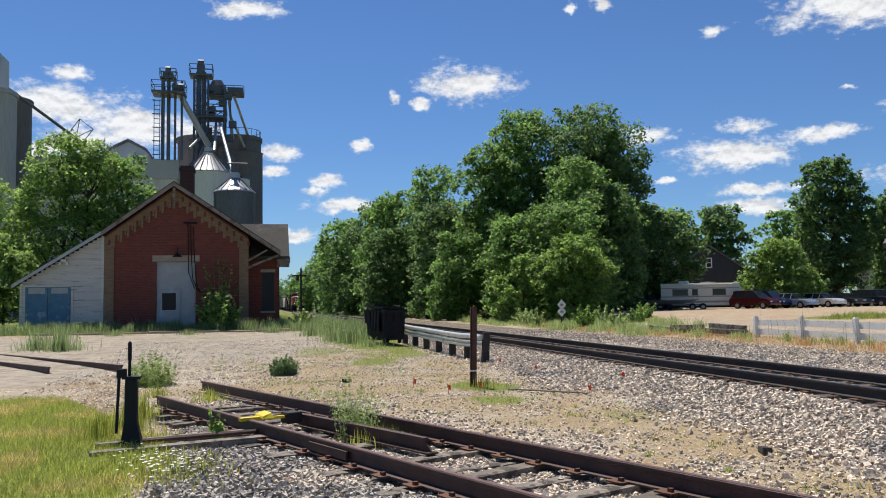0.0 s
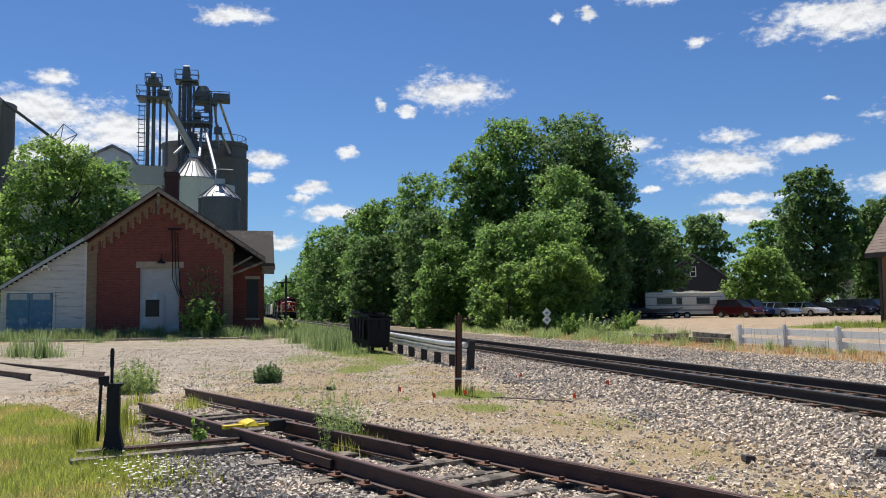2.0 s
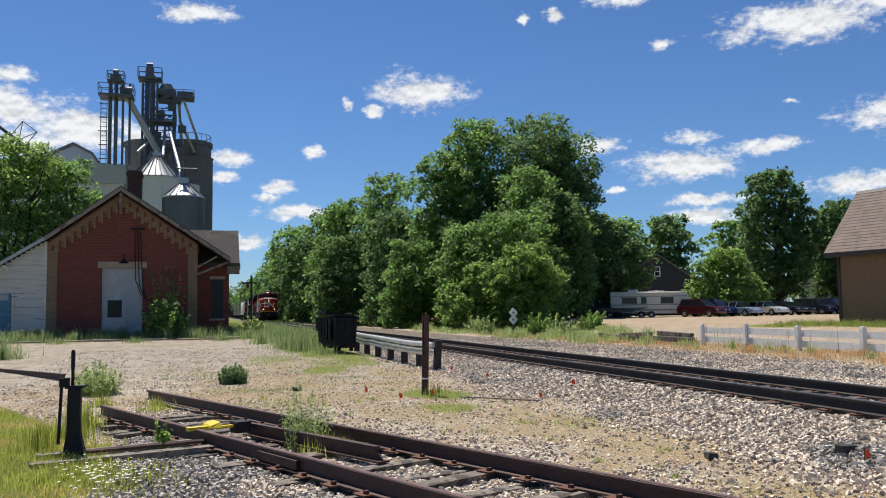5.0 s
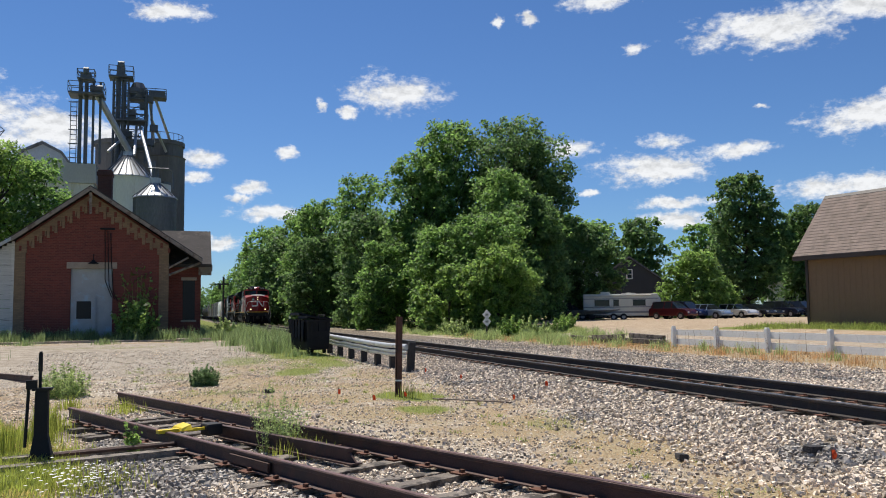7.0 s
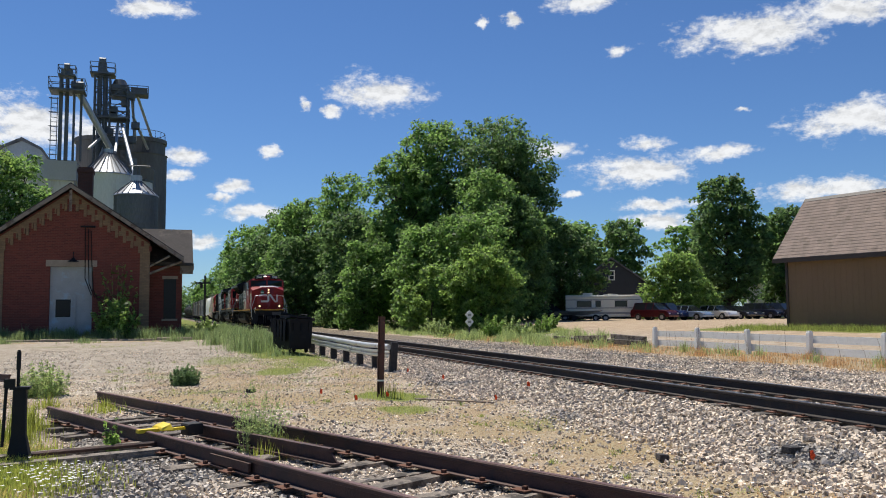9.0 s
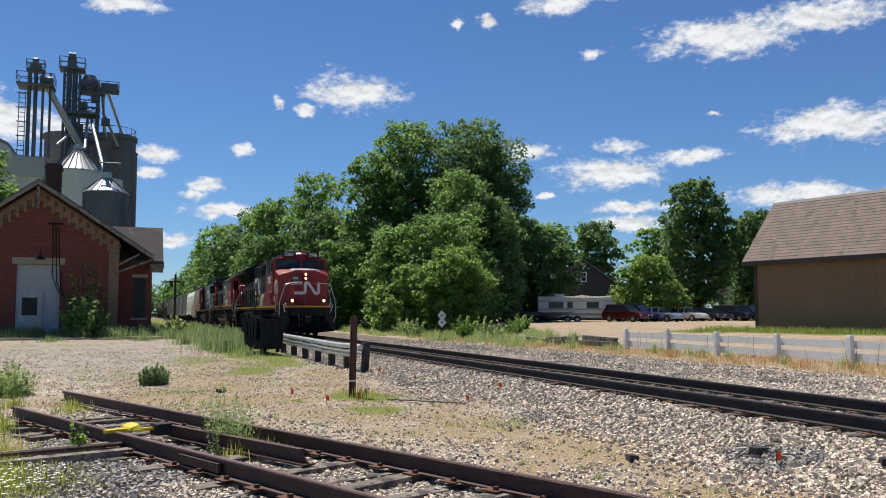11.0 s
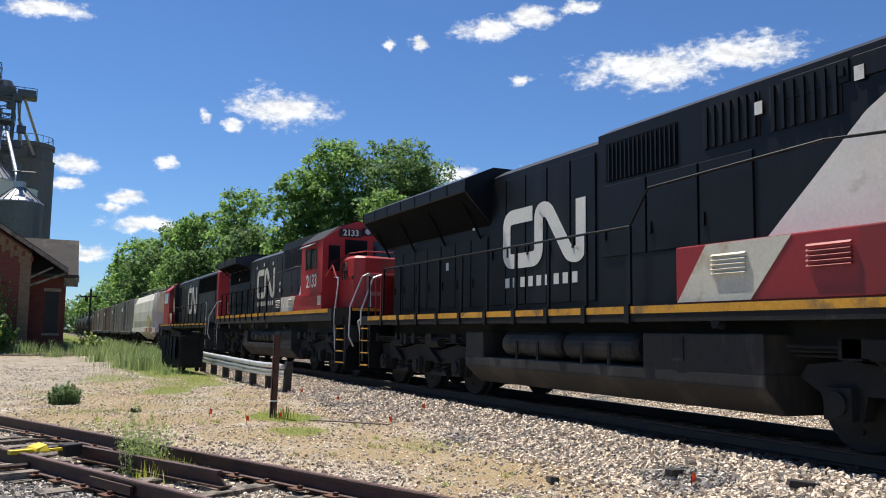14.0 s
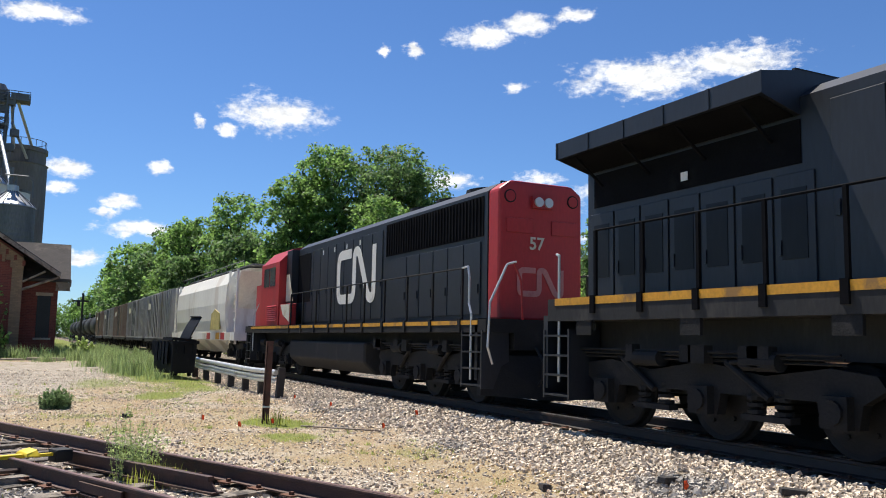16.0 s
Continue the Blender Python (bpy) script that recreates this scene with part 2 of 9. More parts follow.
MAT = {
    "rail": mat("rusty_rail", (0.075, 0.04, 0.032), 0.6, 0.3, 0.35, 4, 60, 0.3, (0.05, 0.032, 0.03)),
    "railhead": mat("worn_rail_head", (0.17, 0.1, 0.085), 0.5, 0.5, 0.25, 6, 80, 0.1),
    "shiny": mat("polished_rail_head", (0.32, 0.31, 0.31), 0.3, 0.9, 0.12, 6, 80, 0.05),
    "darkrail": mat("dark_rail", (0.035, 0.028, 0.026), 0.6, 0.3, 0.3, 4, 60, 0.2, (0.07, 0.042, 0.03), 0.3),
    "tie": mat("weathered_tie", (0.19, 0.16, 0.13), 0.9, 0, 0.5, 5, 45, 0.9, (0.06, 0.05, 0.042), 0.62, per=0.35),
    "plate": mat("tie_plate", (0.14, 0.062, 0.038), 0.8, 0.3, 0.3, 8, 60, 0.3),
    "stone": mat("ballast_stone", (0.62, 0.525, 0.415), 0.92, 0, 0.3, 12, 70, 0.0, island=0.55, spec=0.25),
    "pebble": mat("yard_pebble", (0.64, 0.54, 0.42), 0.92, 0, 0.2, 9, 70, 0.0, island=0.7, spec=0.25),
    "darkstone": mat("dark_ballast_stone", (0.4, 0.36, 0.31), 0.92, 0, 0.25, 9, 70, 0.0, island=0.6, spec=0.25),
    "red": mat("red_paint", (0.28, 0.0125, 0.0125), 0.4, 0, 0.14, 0.9, 25, 0.03, (0.2, 0.014, 0.013), 0.35, streak=3),
    "oldred": mat("faded_red_paint", (0.38, 0.02, 0.023), 0.5, 0, 0.18, 0.9, 25, 0.05, (0.28, 0.03, 0.03), 0.4, streak=3),
    "black": mat("black_paint", (0.0055, 0.0062, 0.009), 0.42, 0, 0.3, 0.8, 22, 0.04, (0.013, 0.014, 0.018), 0.35, streak=4, spec=0.25),
    "oldblack": mat("dusty_black_paint", (0.016, 0.0185, 0.0255), 0.45, 0, 0.3, 0.8, 22, 0.06, (0.032, 0.034, 0.04), 0.35, streak=5, spec=0.45),
    "under": mat("grimy_underframe", (0.0105, 0.0108, 0.012), 0.75, 0.1, 0.4, 2.5, 30, 0.3, (0.022, 0.021, 0.021), 0.4, spec=0.35),
    "white": mat("white_paint", (0.72, 0.7, 0.66), 0.5, 0, 0.1, 1.5, 25, 0.03, (0.55, 0.51, 0.45), 0.3),
    "cream": mat("dirty_white_paint", (0.6, 0.56, 0.47), 0.55, 0, 0.15, 1.5, 25, 0.05, (0.45, 0.36, 0.24), 0.4),
    "yellow": mat("yellow_paint", (0.58, 0.28, 0.02), 0.55, 0, 0.25, 2, 25, 0.03, (0.26, 0.14, 0.04), 0.5),
    "fadedpink": mat("faded_pink_paint", (0.5, 0.2, 0.19), 0.6, 0, 0.15, 1.5, 25, 0.05, (0.42, 0.1, 0.1), 0.4),
    "boxslate": mat("slate_roof_paint", (0.022, 0.024, 0.029), 0.75, 0, 0.2, 1.5, 25, 0.05, (0.04, 0.04, 0.042), 0.4, spec=0.2),
    "steel": mat("bare_steel_rail", (0.55, 0.55, 0.55), 0.4, 0.4, 0.1, 3, 40, 0.02),
    "glass": mat("dark_window", (0.012, 0.014, 0.017), 0.08, 0, 0.1, 2, 10, 0, spec=0.4),
    "lamp": mat("lit_headlight", (1, 0.85, 0.6), 0.3, glow=(1.0, 0.66, 0.32, 1.3)),
    "grille": mat("dark_grille", (0.012, 0.012, 0.014), 0.7, 0.2, 0.3, 6, 50, 0.2),
    "boardblack": mat("number_board", (0.01, 0.01, 0.01), 0.4, 0, 0.1),
    "brick": brickwork("red_brick", (0.19, 0.047, 0.033), (0.085, 0.028, 0.023), (0.19, 0.09, 0.065)),
    "sootbrick": brickwork("sooty_brick", (0.075, 0.03, 0.025), (0.045, 0.022, 0.02), (0.06, 0.045, 0.04)),
    "buff": brickwork("buff_brick", (0.27, 0.18, 0.105), (0.16, 0.105, 0.066), (0.13, 0.1, 0.075)),
    "limestone": mat("limestone", (0.36, 0.29, 0.22), 0.9, 0, 0.2, 3, 30, 0.2),
    "shingle": mat("old_shingles", (0.06, 0.052, 0.048), 0.95, 0, 0.35, 1.5, 30, 0.6, (0.1, 0.085, 0.072), 0.4),
    "trim": mat("peeling_trim", (0.24, 0.2, 0.165), 0.85, 0, 0.3, 4, 40, 0.3, (0.14, 0.1, 0.075), 0.6),
    "clap": mat("peeling_clapboard", (0.6, 0.57, 0.52), 0.8, 0, 0.2, 1.4, 40, 0.3, (0.26, 0.23, 0.2), 0.38, streak=0.08),
    "bluedoor": mat("faded_blue_door", (0.09, 0.2, 0.29), 0.8, 0, 0.25, 3, 40, 0.3, (0.28, 0.35, 0.39), 0.35),
    "whitedoor": mat("weathered_white_door", (0.39, 0.4, 0.4), 0.7, 0, 0.15, 2.5, 30, 0.2, (0.4, 0.5, 0.56), 0.4),
    "concrete": mat("silo_concrete", (0.17, 0.158, 0.145), 0.95, 0, 0.25, 0.5, 6, 0.2, (0.1, 0.093, 0.088), 0.5, streak=6),
    "paleconcrete": mat("pale_silo_concrete", (0.42, 0.41, 0.39), 0.95, 0, 0.2, 0.5, 6, 0.2, (0.3, 0.29, 0.27), 0.4, streak=6),
    "galv": mat("galvanised_steel", (0.42, 0.43, 0.44), 0.45, 0.6, 0.2, 0.8, 12, 0.05, (0.3, 0.28, 0.26), 0.3, streak=4),
    "darkgalv": mat("weathered_galvanised", (0.14, 0.145, 0.15), 0.6, 0.5, 0.3, 0.8, 12, 0.1, (0.09, 0.085, 0.08), 0.5, streak=5),
    "frame": mat("grey_steelwork", (0.13, 0.14, 0.155), 0.6, 0.4, 0.2, 1, 12, 0.05),
    "whitewall": mat("white_siding", (0.5, 0.5, 0.49), 0.7, 0, 0.12, 0.5, 10, 0.1, (0.38, 0.37, 0.35), 0.35, streak=3),
    "bin": mat("black_plastic_bin", (0.012, 0.013, 0.016), 0.55, 0, 0.3, 3, 30, 0.1, spec=0.2),
    "tankgrey": mat("dirty_grey_tank_paint", (0.024, 0.024, 0.0255), 0.7, 0, 0.35, 1.5, 25, 0.1, (0.05, 0.046, 0.043), 0.45, streak=3, spec=0.3),
    # black steel parts; also the painted shade of the recess behind the third cab
    "plow": mat("sooty_steel_and_recess_shade", (0.006, 0.0062, 0.008), 0.8, 0, 0.3, 2, 25, 0.1, (0.01, 0.0105, 0.012), 0.4, spec=0.05),
    "pane": mat("dusty_dark_pane", (0.014, 0.015, 0.017), 0.35, 0, 0.3, 3, 20, 0.05, spec=0.25),
    "guard": mat("galvanised_guardrail", (0.62, 0.62, 0.6), 0.4, 0.55, 0.15, 2, 30, 0.05, (0.4, 0.38, 0.36), 0.3),
    "darkwood": mat("tarred_post", (0.035, 0.032, 0.032), 0.85, 0, 0.4, 6, 50, 0.4),
    "rustpost": mat("rusty_post", (0.1, 0.045, 0.035), 0.85, 0.1, 0.4, 5, 50, 0.3, (0.045, 0.035, 0.032), 0.5),
    "orange": mat("orange_flag", (0.8, 0.1, 0.02), 0.6, 0, 0.15),
    "yellowsteel": mat("yellow_steel", (0.75, 0.55, 0.02), 0.5, 0, 0.1),
    "whitepost": mat("white_painted_post", (0.76, 0.76, 0.74), 0.6, 0, 0.1, 4, 30, 0.1, (0.5, 0.48, 0.43), 0.25),
    "barn": mat("tan_barn_siding", (0.215, 0.135, 0.078), 0.75, 0, 0.1, 1, 20, 0.1, streak=4),
    "barnroof": mat("tan_shingles", (0.225, 0.175, 0.145), 0.95, 0, 0.3, 2, 30, 0.5, (0.17, 0.135, 0.11), 0.5),
    "browntrim": mat("dark_brown_trim", (0.035, 0.024, 0.02), 0.6, 0, 0.2),
    "housedark": mat("dark_grey_siding", (0.035, 0.04, 0.05), 0.8, 0, 0.15, 1, 14, 0.1),
    "housewhite": mat("pale_siding", (0.52, 0.53, 0.53), 0.8, 0, 0.1, 1, 14, 0.1),
    "greyroof": mat("grey_shingles", (0.14, 0.145, 0.155), 0.95, 0, 0.25, 1, 14, 0.3),
    "rv": mat("white_caravan_skin", (0.66, 0.65, 0.56), 0.4, 0.1, 0.08, 1, 14, 0.03),
    "rvband": mat("grey_caravan_band", (0.28, 0.28, 0.27), 0.5),
    "tyre": mat("tyre_rubber", (0.015, 0.015, 0.016), 0.85),
    "hub": mat("grey_hub", (0.35, 0.35, 0.36), 0.4, 0.6),
    "leafmid": leafy("leaves_mid", (0.106, 0.192, 0.058), thin=0.54),
    "leafdark": leafy("leaves_dark", (0.082, 0.148, 0.054), thin=0.5),
    "leaflight": leafy("leaves_light", (0.13, 0.215, 0.06), thin=0.52),
    "bark": mat("bark", (0.06, 0.045, 0.035), 0.95, 0, 0.4, 3, 30, 0.6, streak=4),
    "grass": leafy("grass_blades", (0.2, 0.24, 0.055), thin=0.5),
    "yellowgrass": leafy("yellowed_grass_blades", (0.36, 0.31, 0.11), thin=0.5),
    "tallweed": leafy("tall_weed_leaves", (0.165, 0.225, 0.1), thin=0.45),
    "drystalk": mat("dead_stalk", (0.16, 0.1, 0.06), 0.9),
    "yardgrass": leafy("yard_grass_blades", (0.2, 0.25, 0.075), thin=0.45),
    "drygrass": leafy("dry_grass_blades", (0.45, 0.31, 0.15)),
    "weed": leafy("weed_leaves", (0.22, 0.285, 0.12), thin=0.5),
    "bushweed": leafy("bushy_weed_leaves", (0.13, 0.2, 0.09), thin=0.45),
    "daisy": mat("white_petals", (0.8, 0.8, 0.76), 0.7),
    "hopper": mat("grey_hopper_paint", (0.7, 0.68, 0.62), 0.6, 0, 0.12, 0.8, 12, 0.04, (0.58, 0.53, 0.46), 0.35, streak=4),
    "boxgrey": mat("grey_boxcar_paint", (0.36, 0.35, 0.34), 0.7, 0, 0.2, 0.8, 12, 0.08, (0.25, 0.22, 0.19), 0.4, streak=4),
    "boxbrown": mat("brown_boxcar_paint", (0.26, 0.19, 0.155), 0.7, 0, 0.2, 0.8, 12, 0.08, (0.3, 0.26, 0.23), 0.4, streak=4),
    "tank": mat("black_tank_paint", (0.02, 0.02, 0.021), 0.75, 0, 0.3, 0.8, 12, 0.04, spec=0.2),
}


# ---- mesh helpers ----
class Shape:
    """Gathers vertices and faces of one part."""

    def __init__(self):
        self.v, self.f = [], []

    def add(self, verts, faces):
        k = len(self.v)
        self.v += [tuple(p) for p in verts]
        self.f += [tuple(i + k for i in f) for f in faces]
        return self

    def box(self, x0, x1, y0, y1, z0, z1):
        return self.add([(x0, y0, z0), (x1, y0, z0), (x1, y1, z0), (x0, y1, z0), (x0, y0, z1), (x1, y0, z1), (x1, y1, z1), (x0, y1, z1)],
                        [(0, 3, 2, 1), (4, 5, 6, 7), (0, 1, 5, 4), (1, 2, 6, 5), (2, 3, 7, 6), (3, 0, 4, 7)])

    def prism(self, poly, axis, a, b):
        """A polygon pushed along an axis from a to b; poly is (x, z) for y, (y, z) for x, (x, y) for z."""
        def at(p, d):
            return (d, p[0], p[1]) if axis == "x" else (p[0], d, p[1]) if axis == "y" else (p[0], p[1], d)
        n = len(poly)
        vs = [at(p, a) for p in poly] + [at(p, b) for p in poly]
        return self.add(vs, [tuple(range(n - 1, -1, -1)), tuple(range(n, 2 * n))] + [(i, (i + 1) % n, n + (i + 1) % n, n + i) for i in range(n)])

    def loft(self, rings, cap=True, closed=True):
        n = len(rings[0])
        vs = [p for r in rings for p in r]
        fs = [(k * n + i, k * n + (i + 1) % n, (k + 1) * n + (i + 1) % n, (k + 1) * n + i) for k in range(len(rings) - 1) for i in range(n if closed else n - 1)]
        if cap:
            fs += [tuple(range(n - 1, -1, -1)), tuple(range((len(rings) - 1) * n, len(rings) * n))]
        return self.add(vs, fs)

    def rod(self, p, q, r, r2=None, seg=8):
        p, q = Vector(p), Vector(q)
        d = (q - p).normalized()
        u = d.orthogonal().normalized()
        w = d.cross(u)
        rings = [[tuple(c + (u * math.cos(2 * math.pi * i / seg) + w * math.sin(2 * math.pi * i / seg)) * rr) for i in range(seg)]
                 for c, rr in ((p, r), (q, r if r2 is None else r2))]
        return self.loft(rings)

    def pipe(self, pts, r, seg=6):
        for a, b in zip(pts, pts[1:]):
            self.rod(a, b, r, seg=seg)
        return self

    def lathe(self, prof, c=(0, 0), seg=24):
        """Profile of (radius, z) turned round a vertical axis at c."""
        return self.loft([[(c[0] + r * math.cos(2 * math.pi * i / seg), c[1] + r * math.sin(2 * math.pi * i / seg), z) for i in range(seg)] for r, z in prof])


def mesh_of(shape, material, smooth=False, name="shape"):
    me = bpy.data.meshes.new(name)
    me.from_pydata(shape.v, [], shape.f)
    me.materials.append(MAT[material] if isinstance(material, str) else material)
    if smooth:
        me.polygons.foreach_set("use_smooth", [True] * len(me.polygons))
    me.update()
    return me


def part(name, shape, material, parent, label="", smooth=False, bevel=0.0, at=None):
    ob = new(name, mesh_of(shape, material, smooth, name))
    ob.parent = parent
    if at is not None:
        ob.matrix_basis = at
    if bevel:
        b = ob.modifiers.new("edges", "BEVEL")
        b.width, b.segments, b.limit_method = bevel, 2, "ANGLE"
    if label:
        tagged(ob, label)
    return ob


def thing(name, label, category, group="", kind="", at=None):
    ob = new(name)
    ob.empty_display_size = 0.3
    if at is not None:
        ob.matrix_basis = at
    return tagged(ob, label, category, group, kind)


def lerp(a, b, k):
    k = min(1.0, max(0.0, k))
    return a + (b - a) * k


def smooth(k):
    k = min(1.0, max(0.0, k))
    return k * k * (3 - 2 * k)

# ---- ground ----
TRACK = 8.73  # centre of the main line


def rise(x, y):
    """Height of the ground."""
    left = lerp(-0.42, 0.1, smooth((y - 15) / 27))
    right = lerp(-0.36, 0.32, smooth((x - 20.5) / 9)) if x > 20.5 else -0.36
    g = lerp(left, right, smooth((x - 6) / 8))
    d = abs(x - TRACK)
    bed = -0.235 if d < 1.3 else -0.225 - (d - 1.75) * (0.13 if x < TRACK else 0.1)
    g = lerp(bed, g, smooth((d - 1.9) / 2.6))
    # the siding's own bed
    s = x - (5.44 - 0.434 * y)
    if y < 19 and abs(s) < 2.4:
        g = lerp(-0.472, g, smooth((abs(s) - 1.25) / 1.2))
    return g + 0.02 * noise.noise((x * 0.7, y * 0.7, 3)) + (0.05 * noise.noise((x * 0.12, y * 0.12, 7)) if x < 5 or x > 22 else 0)


def blot(x, y, cx, cy, rx, ry, seed=0.0):
    r = math.hypot((x - cx) / rx, (y - cy) / ry) + 0.5 * noise.noise((x * 0.6, y * 0.6, seed)) + 0.25 * noise.noise((x * 1.9, y * 1.9, seed))
    return smooth(1.6 - r * 1.3)


def cover(x, y):
    """How much grass, dry turf and paving cover the ground at a place: three shares."""
    n1, n2 = noise.noise((x * 0.5, y * 0.5, 11)), noise.noise((x * 1.6, y * 1.6, 5))
    sid = x - (4.61 - 0.432 * y)
    grass = dry = pave = 0.0
    if sid < -1.0 and y < 19:  # lawn beside the siding
        grass = smooth((-x - 0.98 + 0.25 * n1 + 0.15 * n2) * 2.2) * smooth((17.3 - y + n1) * 1.0)
    if x < 4.5 and 16 < y < 40:
        lo = lerp(18.0, 24.5, (x + 5) / 7) if x < 3 else 40
        pave = smooth((y - lo + 1.2 * n1) * 0.6) * smooth((37.5 - y + n2) * 0.8) * smooth((3.0 - x + n1) * 0.8)
    if y > 37 and x < 6.2:
        grass = max(grass, smooth((y - 37.8 + n2 + n1) * 0.7) * smooth((6.0 - x + n1) * 0.8))
    if 2.2 < x < 5.5 and 21 < y < 60:
        grass = max(grass, blot(x, y, 4.0, 30, 1.6, 8, 2) * 0.8)
    for cx, cy, rx, ry, w in ((3.6, 16.2, 2.0, 2.2, 0.7), (1.6, 18.5, 2.0, 2.0, 0.62), (4.0, 12.8, 1.9, 2.6, 0.68), (-0.6, 17.2, 1.6, 1.6, 0.8), (5.0, 14.2, 1.4, 1.8, 0.62), (2.8, 24, 2.0, 2.6, 0.8), (4.5, 9.2, 1.3, 2.6, 0.66), (4.8, 20.5, 1.0, 2.2, 0.8), (3.2, 10.5, 1.0, 1.5, 0.6), (4.2, 6.5, 1.0, 1.6, 0.6), (5.4, 8.3, 0.9, 2.2, 1.0), (4.9, 6.0, 0.7, 1.8, 1.0), (4.6, 11.0, 1.2, 2.0, 1.0), (3.2, 13.4, 1.2, 1.6, 1.0), (2.4, 16.0, 1.4, 1.4, 0.9), (4.0, 17.6, 1.2, 1.8, 0.9), (0.4, 16.4, 1.2, 1.0, 0.9), (5.6, 16.5, 0.7, 2.0, 0.9), (1.2, 20.5, 1.6, 1.2, 0.8)):
        dry = max(dry, w * 0.78 * blot(x, y, cx, cy, rx, ry, cx))
    for cx, cy, rx, ry, w in ((4.3, 15.8, 0.7, 1.1, 0.95), (3.9, 13.7, 0.7, 0.8, 0.75), (1.0, 17.6, 1.3, 0.7, 0.6), (3.0, 22.5, 1.0, 1.5, 0.75), (0.8, 15.2, 0.9, 0.7, 0.5), (4.4, 25.5, 0.9, 1.6, 0.8), (3.4, 24.5, 0.7, 1.5, 0.6), (2.2, 18.5, 0.9, 1.0, 0.4), (-2.6, 20.4, 1.0, 0.6, 0.7), (0.4, 21.5, 1.2, 0.7, 0.5), (1.8, 26.5, 0.9, 2.0, 0.6), (-3.5, 34, 3.0, 0.8, 0.5), (5.2, 11.2, 0.5, 0.9, 0.5), (3.0, 19.5, 0.8, 0.8, 0.5)):
        grass = max(grass, w * blot(x, y, cx, cy, rx, ry, cx + 3))
    if x > 13.5:
        wild = smooth((x - 15.6 + n1 * 1.2 - 0.03 * max(0, y - 20)) * 0.5)
        if y < 48 and x > 20.4:  # lot and lane beyond the fence
            pave = smooth((x - 20.6) * 2) * smooth((x - 21 - 0.0) * 1)
            lawn = smooth((x - 26.6 - 0.2 * (33.7 - y) + 0.5 * n1) * 1.5) * smooth((37.5 - y + n1) * 1.0)
            grass = max(grass, lawn)
            pave *= 1 - lawn
        if y >= 30:
            lot = smooth((x - lerp(20.6, 26, (y - 34) / 20)) * 0.5) * smooth((110 - y) * 0.2) * smooth((75 - x) * 0.2)
            pave = max(pave, lot)
        dry = max(dry, wild * (1 - pave) * (0.75 + 0.4 * n2) * smooth((60 - y) * 0.1))
        grass = max(grass, wild * (1 - pave) * smooth((y - 38 + 6 * n1) * 0.15))
    if y > 115 or x < -14 or x > 80 or y < -6:
        if abs(x - TRACK) > 3.5:
            grass, pave = max(grass, 0.9), 0.0
    return grass, dry, pave


def shaded_bedding(x, y):
    """How far the ground is fines darkened to hold the shade between ballast stones."""
    k = smooth((x - 5.6 - 0.7 * noise.noise((y * 0.35, 2, 0))) * 2.0) * smooth((16.2 - x) * 0.8)
    s = x - (5.44 - 0.434 * y)
    if y < 16:
        k = max(k, smooth((1.5 - abs(s + 0.2)) * 2.0) * smooth((15 - y) * 0.7), 0.9 * smooth((-s - 0.6) * 2) * smooth((3.2 + s) * 1.2) * smooth((x + 1.3) * 2) * smooth((12.5 - y))) * smooth((y - 0.5) * 0.8)
    return k


def spread(lo, hi, fine_lo, fine_hi, step, growth=1.28):
    out = [fine_lo + i * step for i in range(int((fine_hi - fine_lo) / step) + 1)]
    d, p = step, out[-1]
    while p < hi:
        d *= growth
        p += d
        out.append(p)
    d, p, low = step, fine_lo, []
    while p > lo:
        d *= growth
        p -= d
        low.append(p)
    return low[::-1] + out


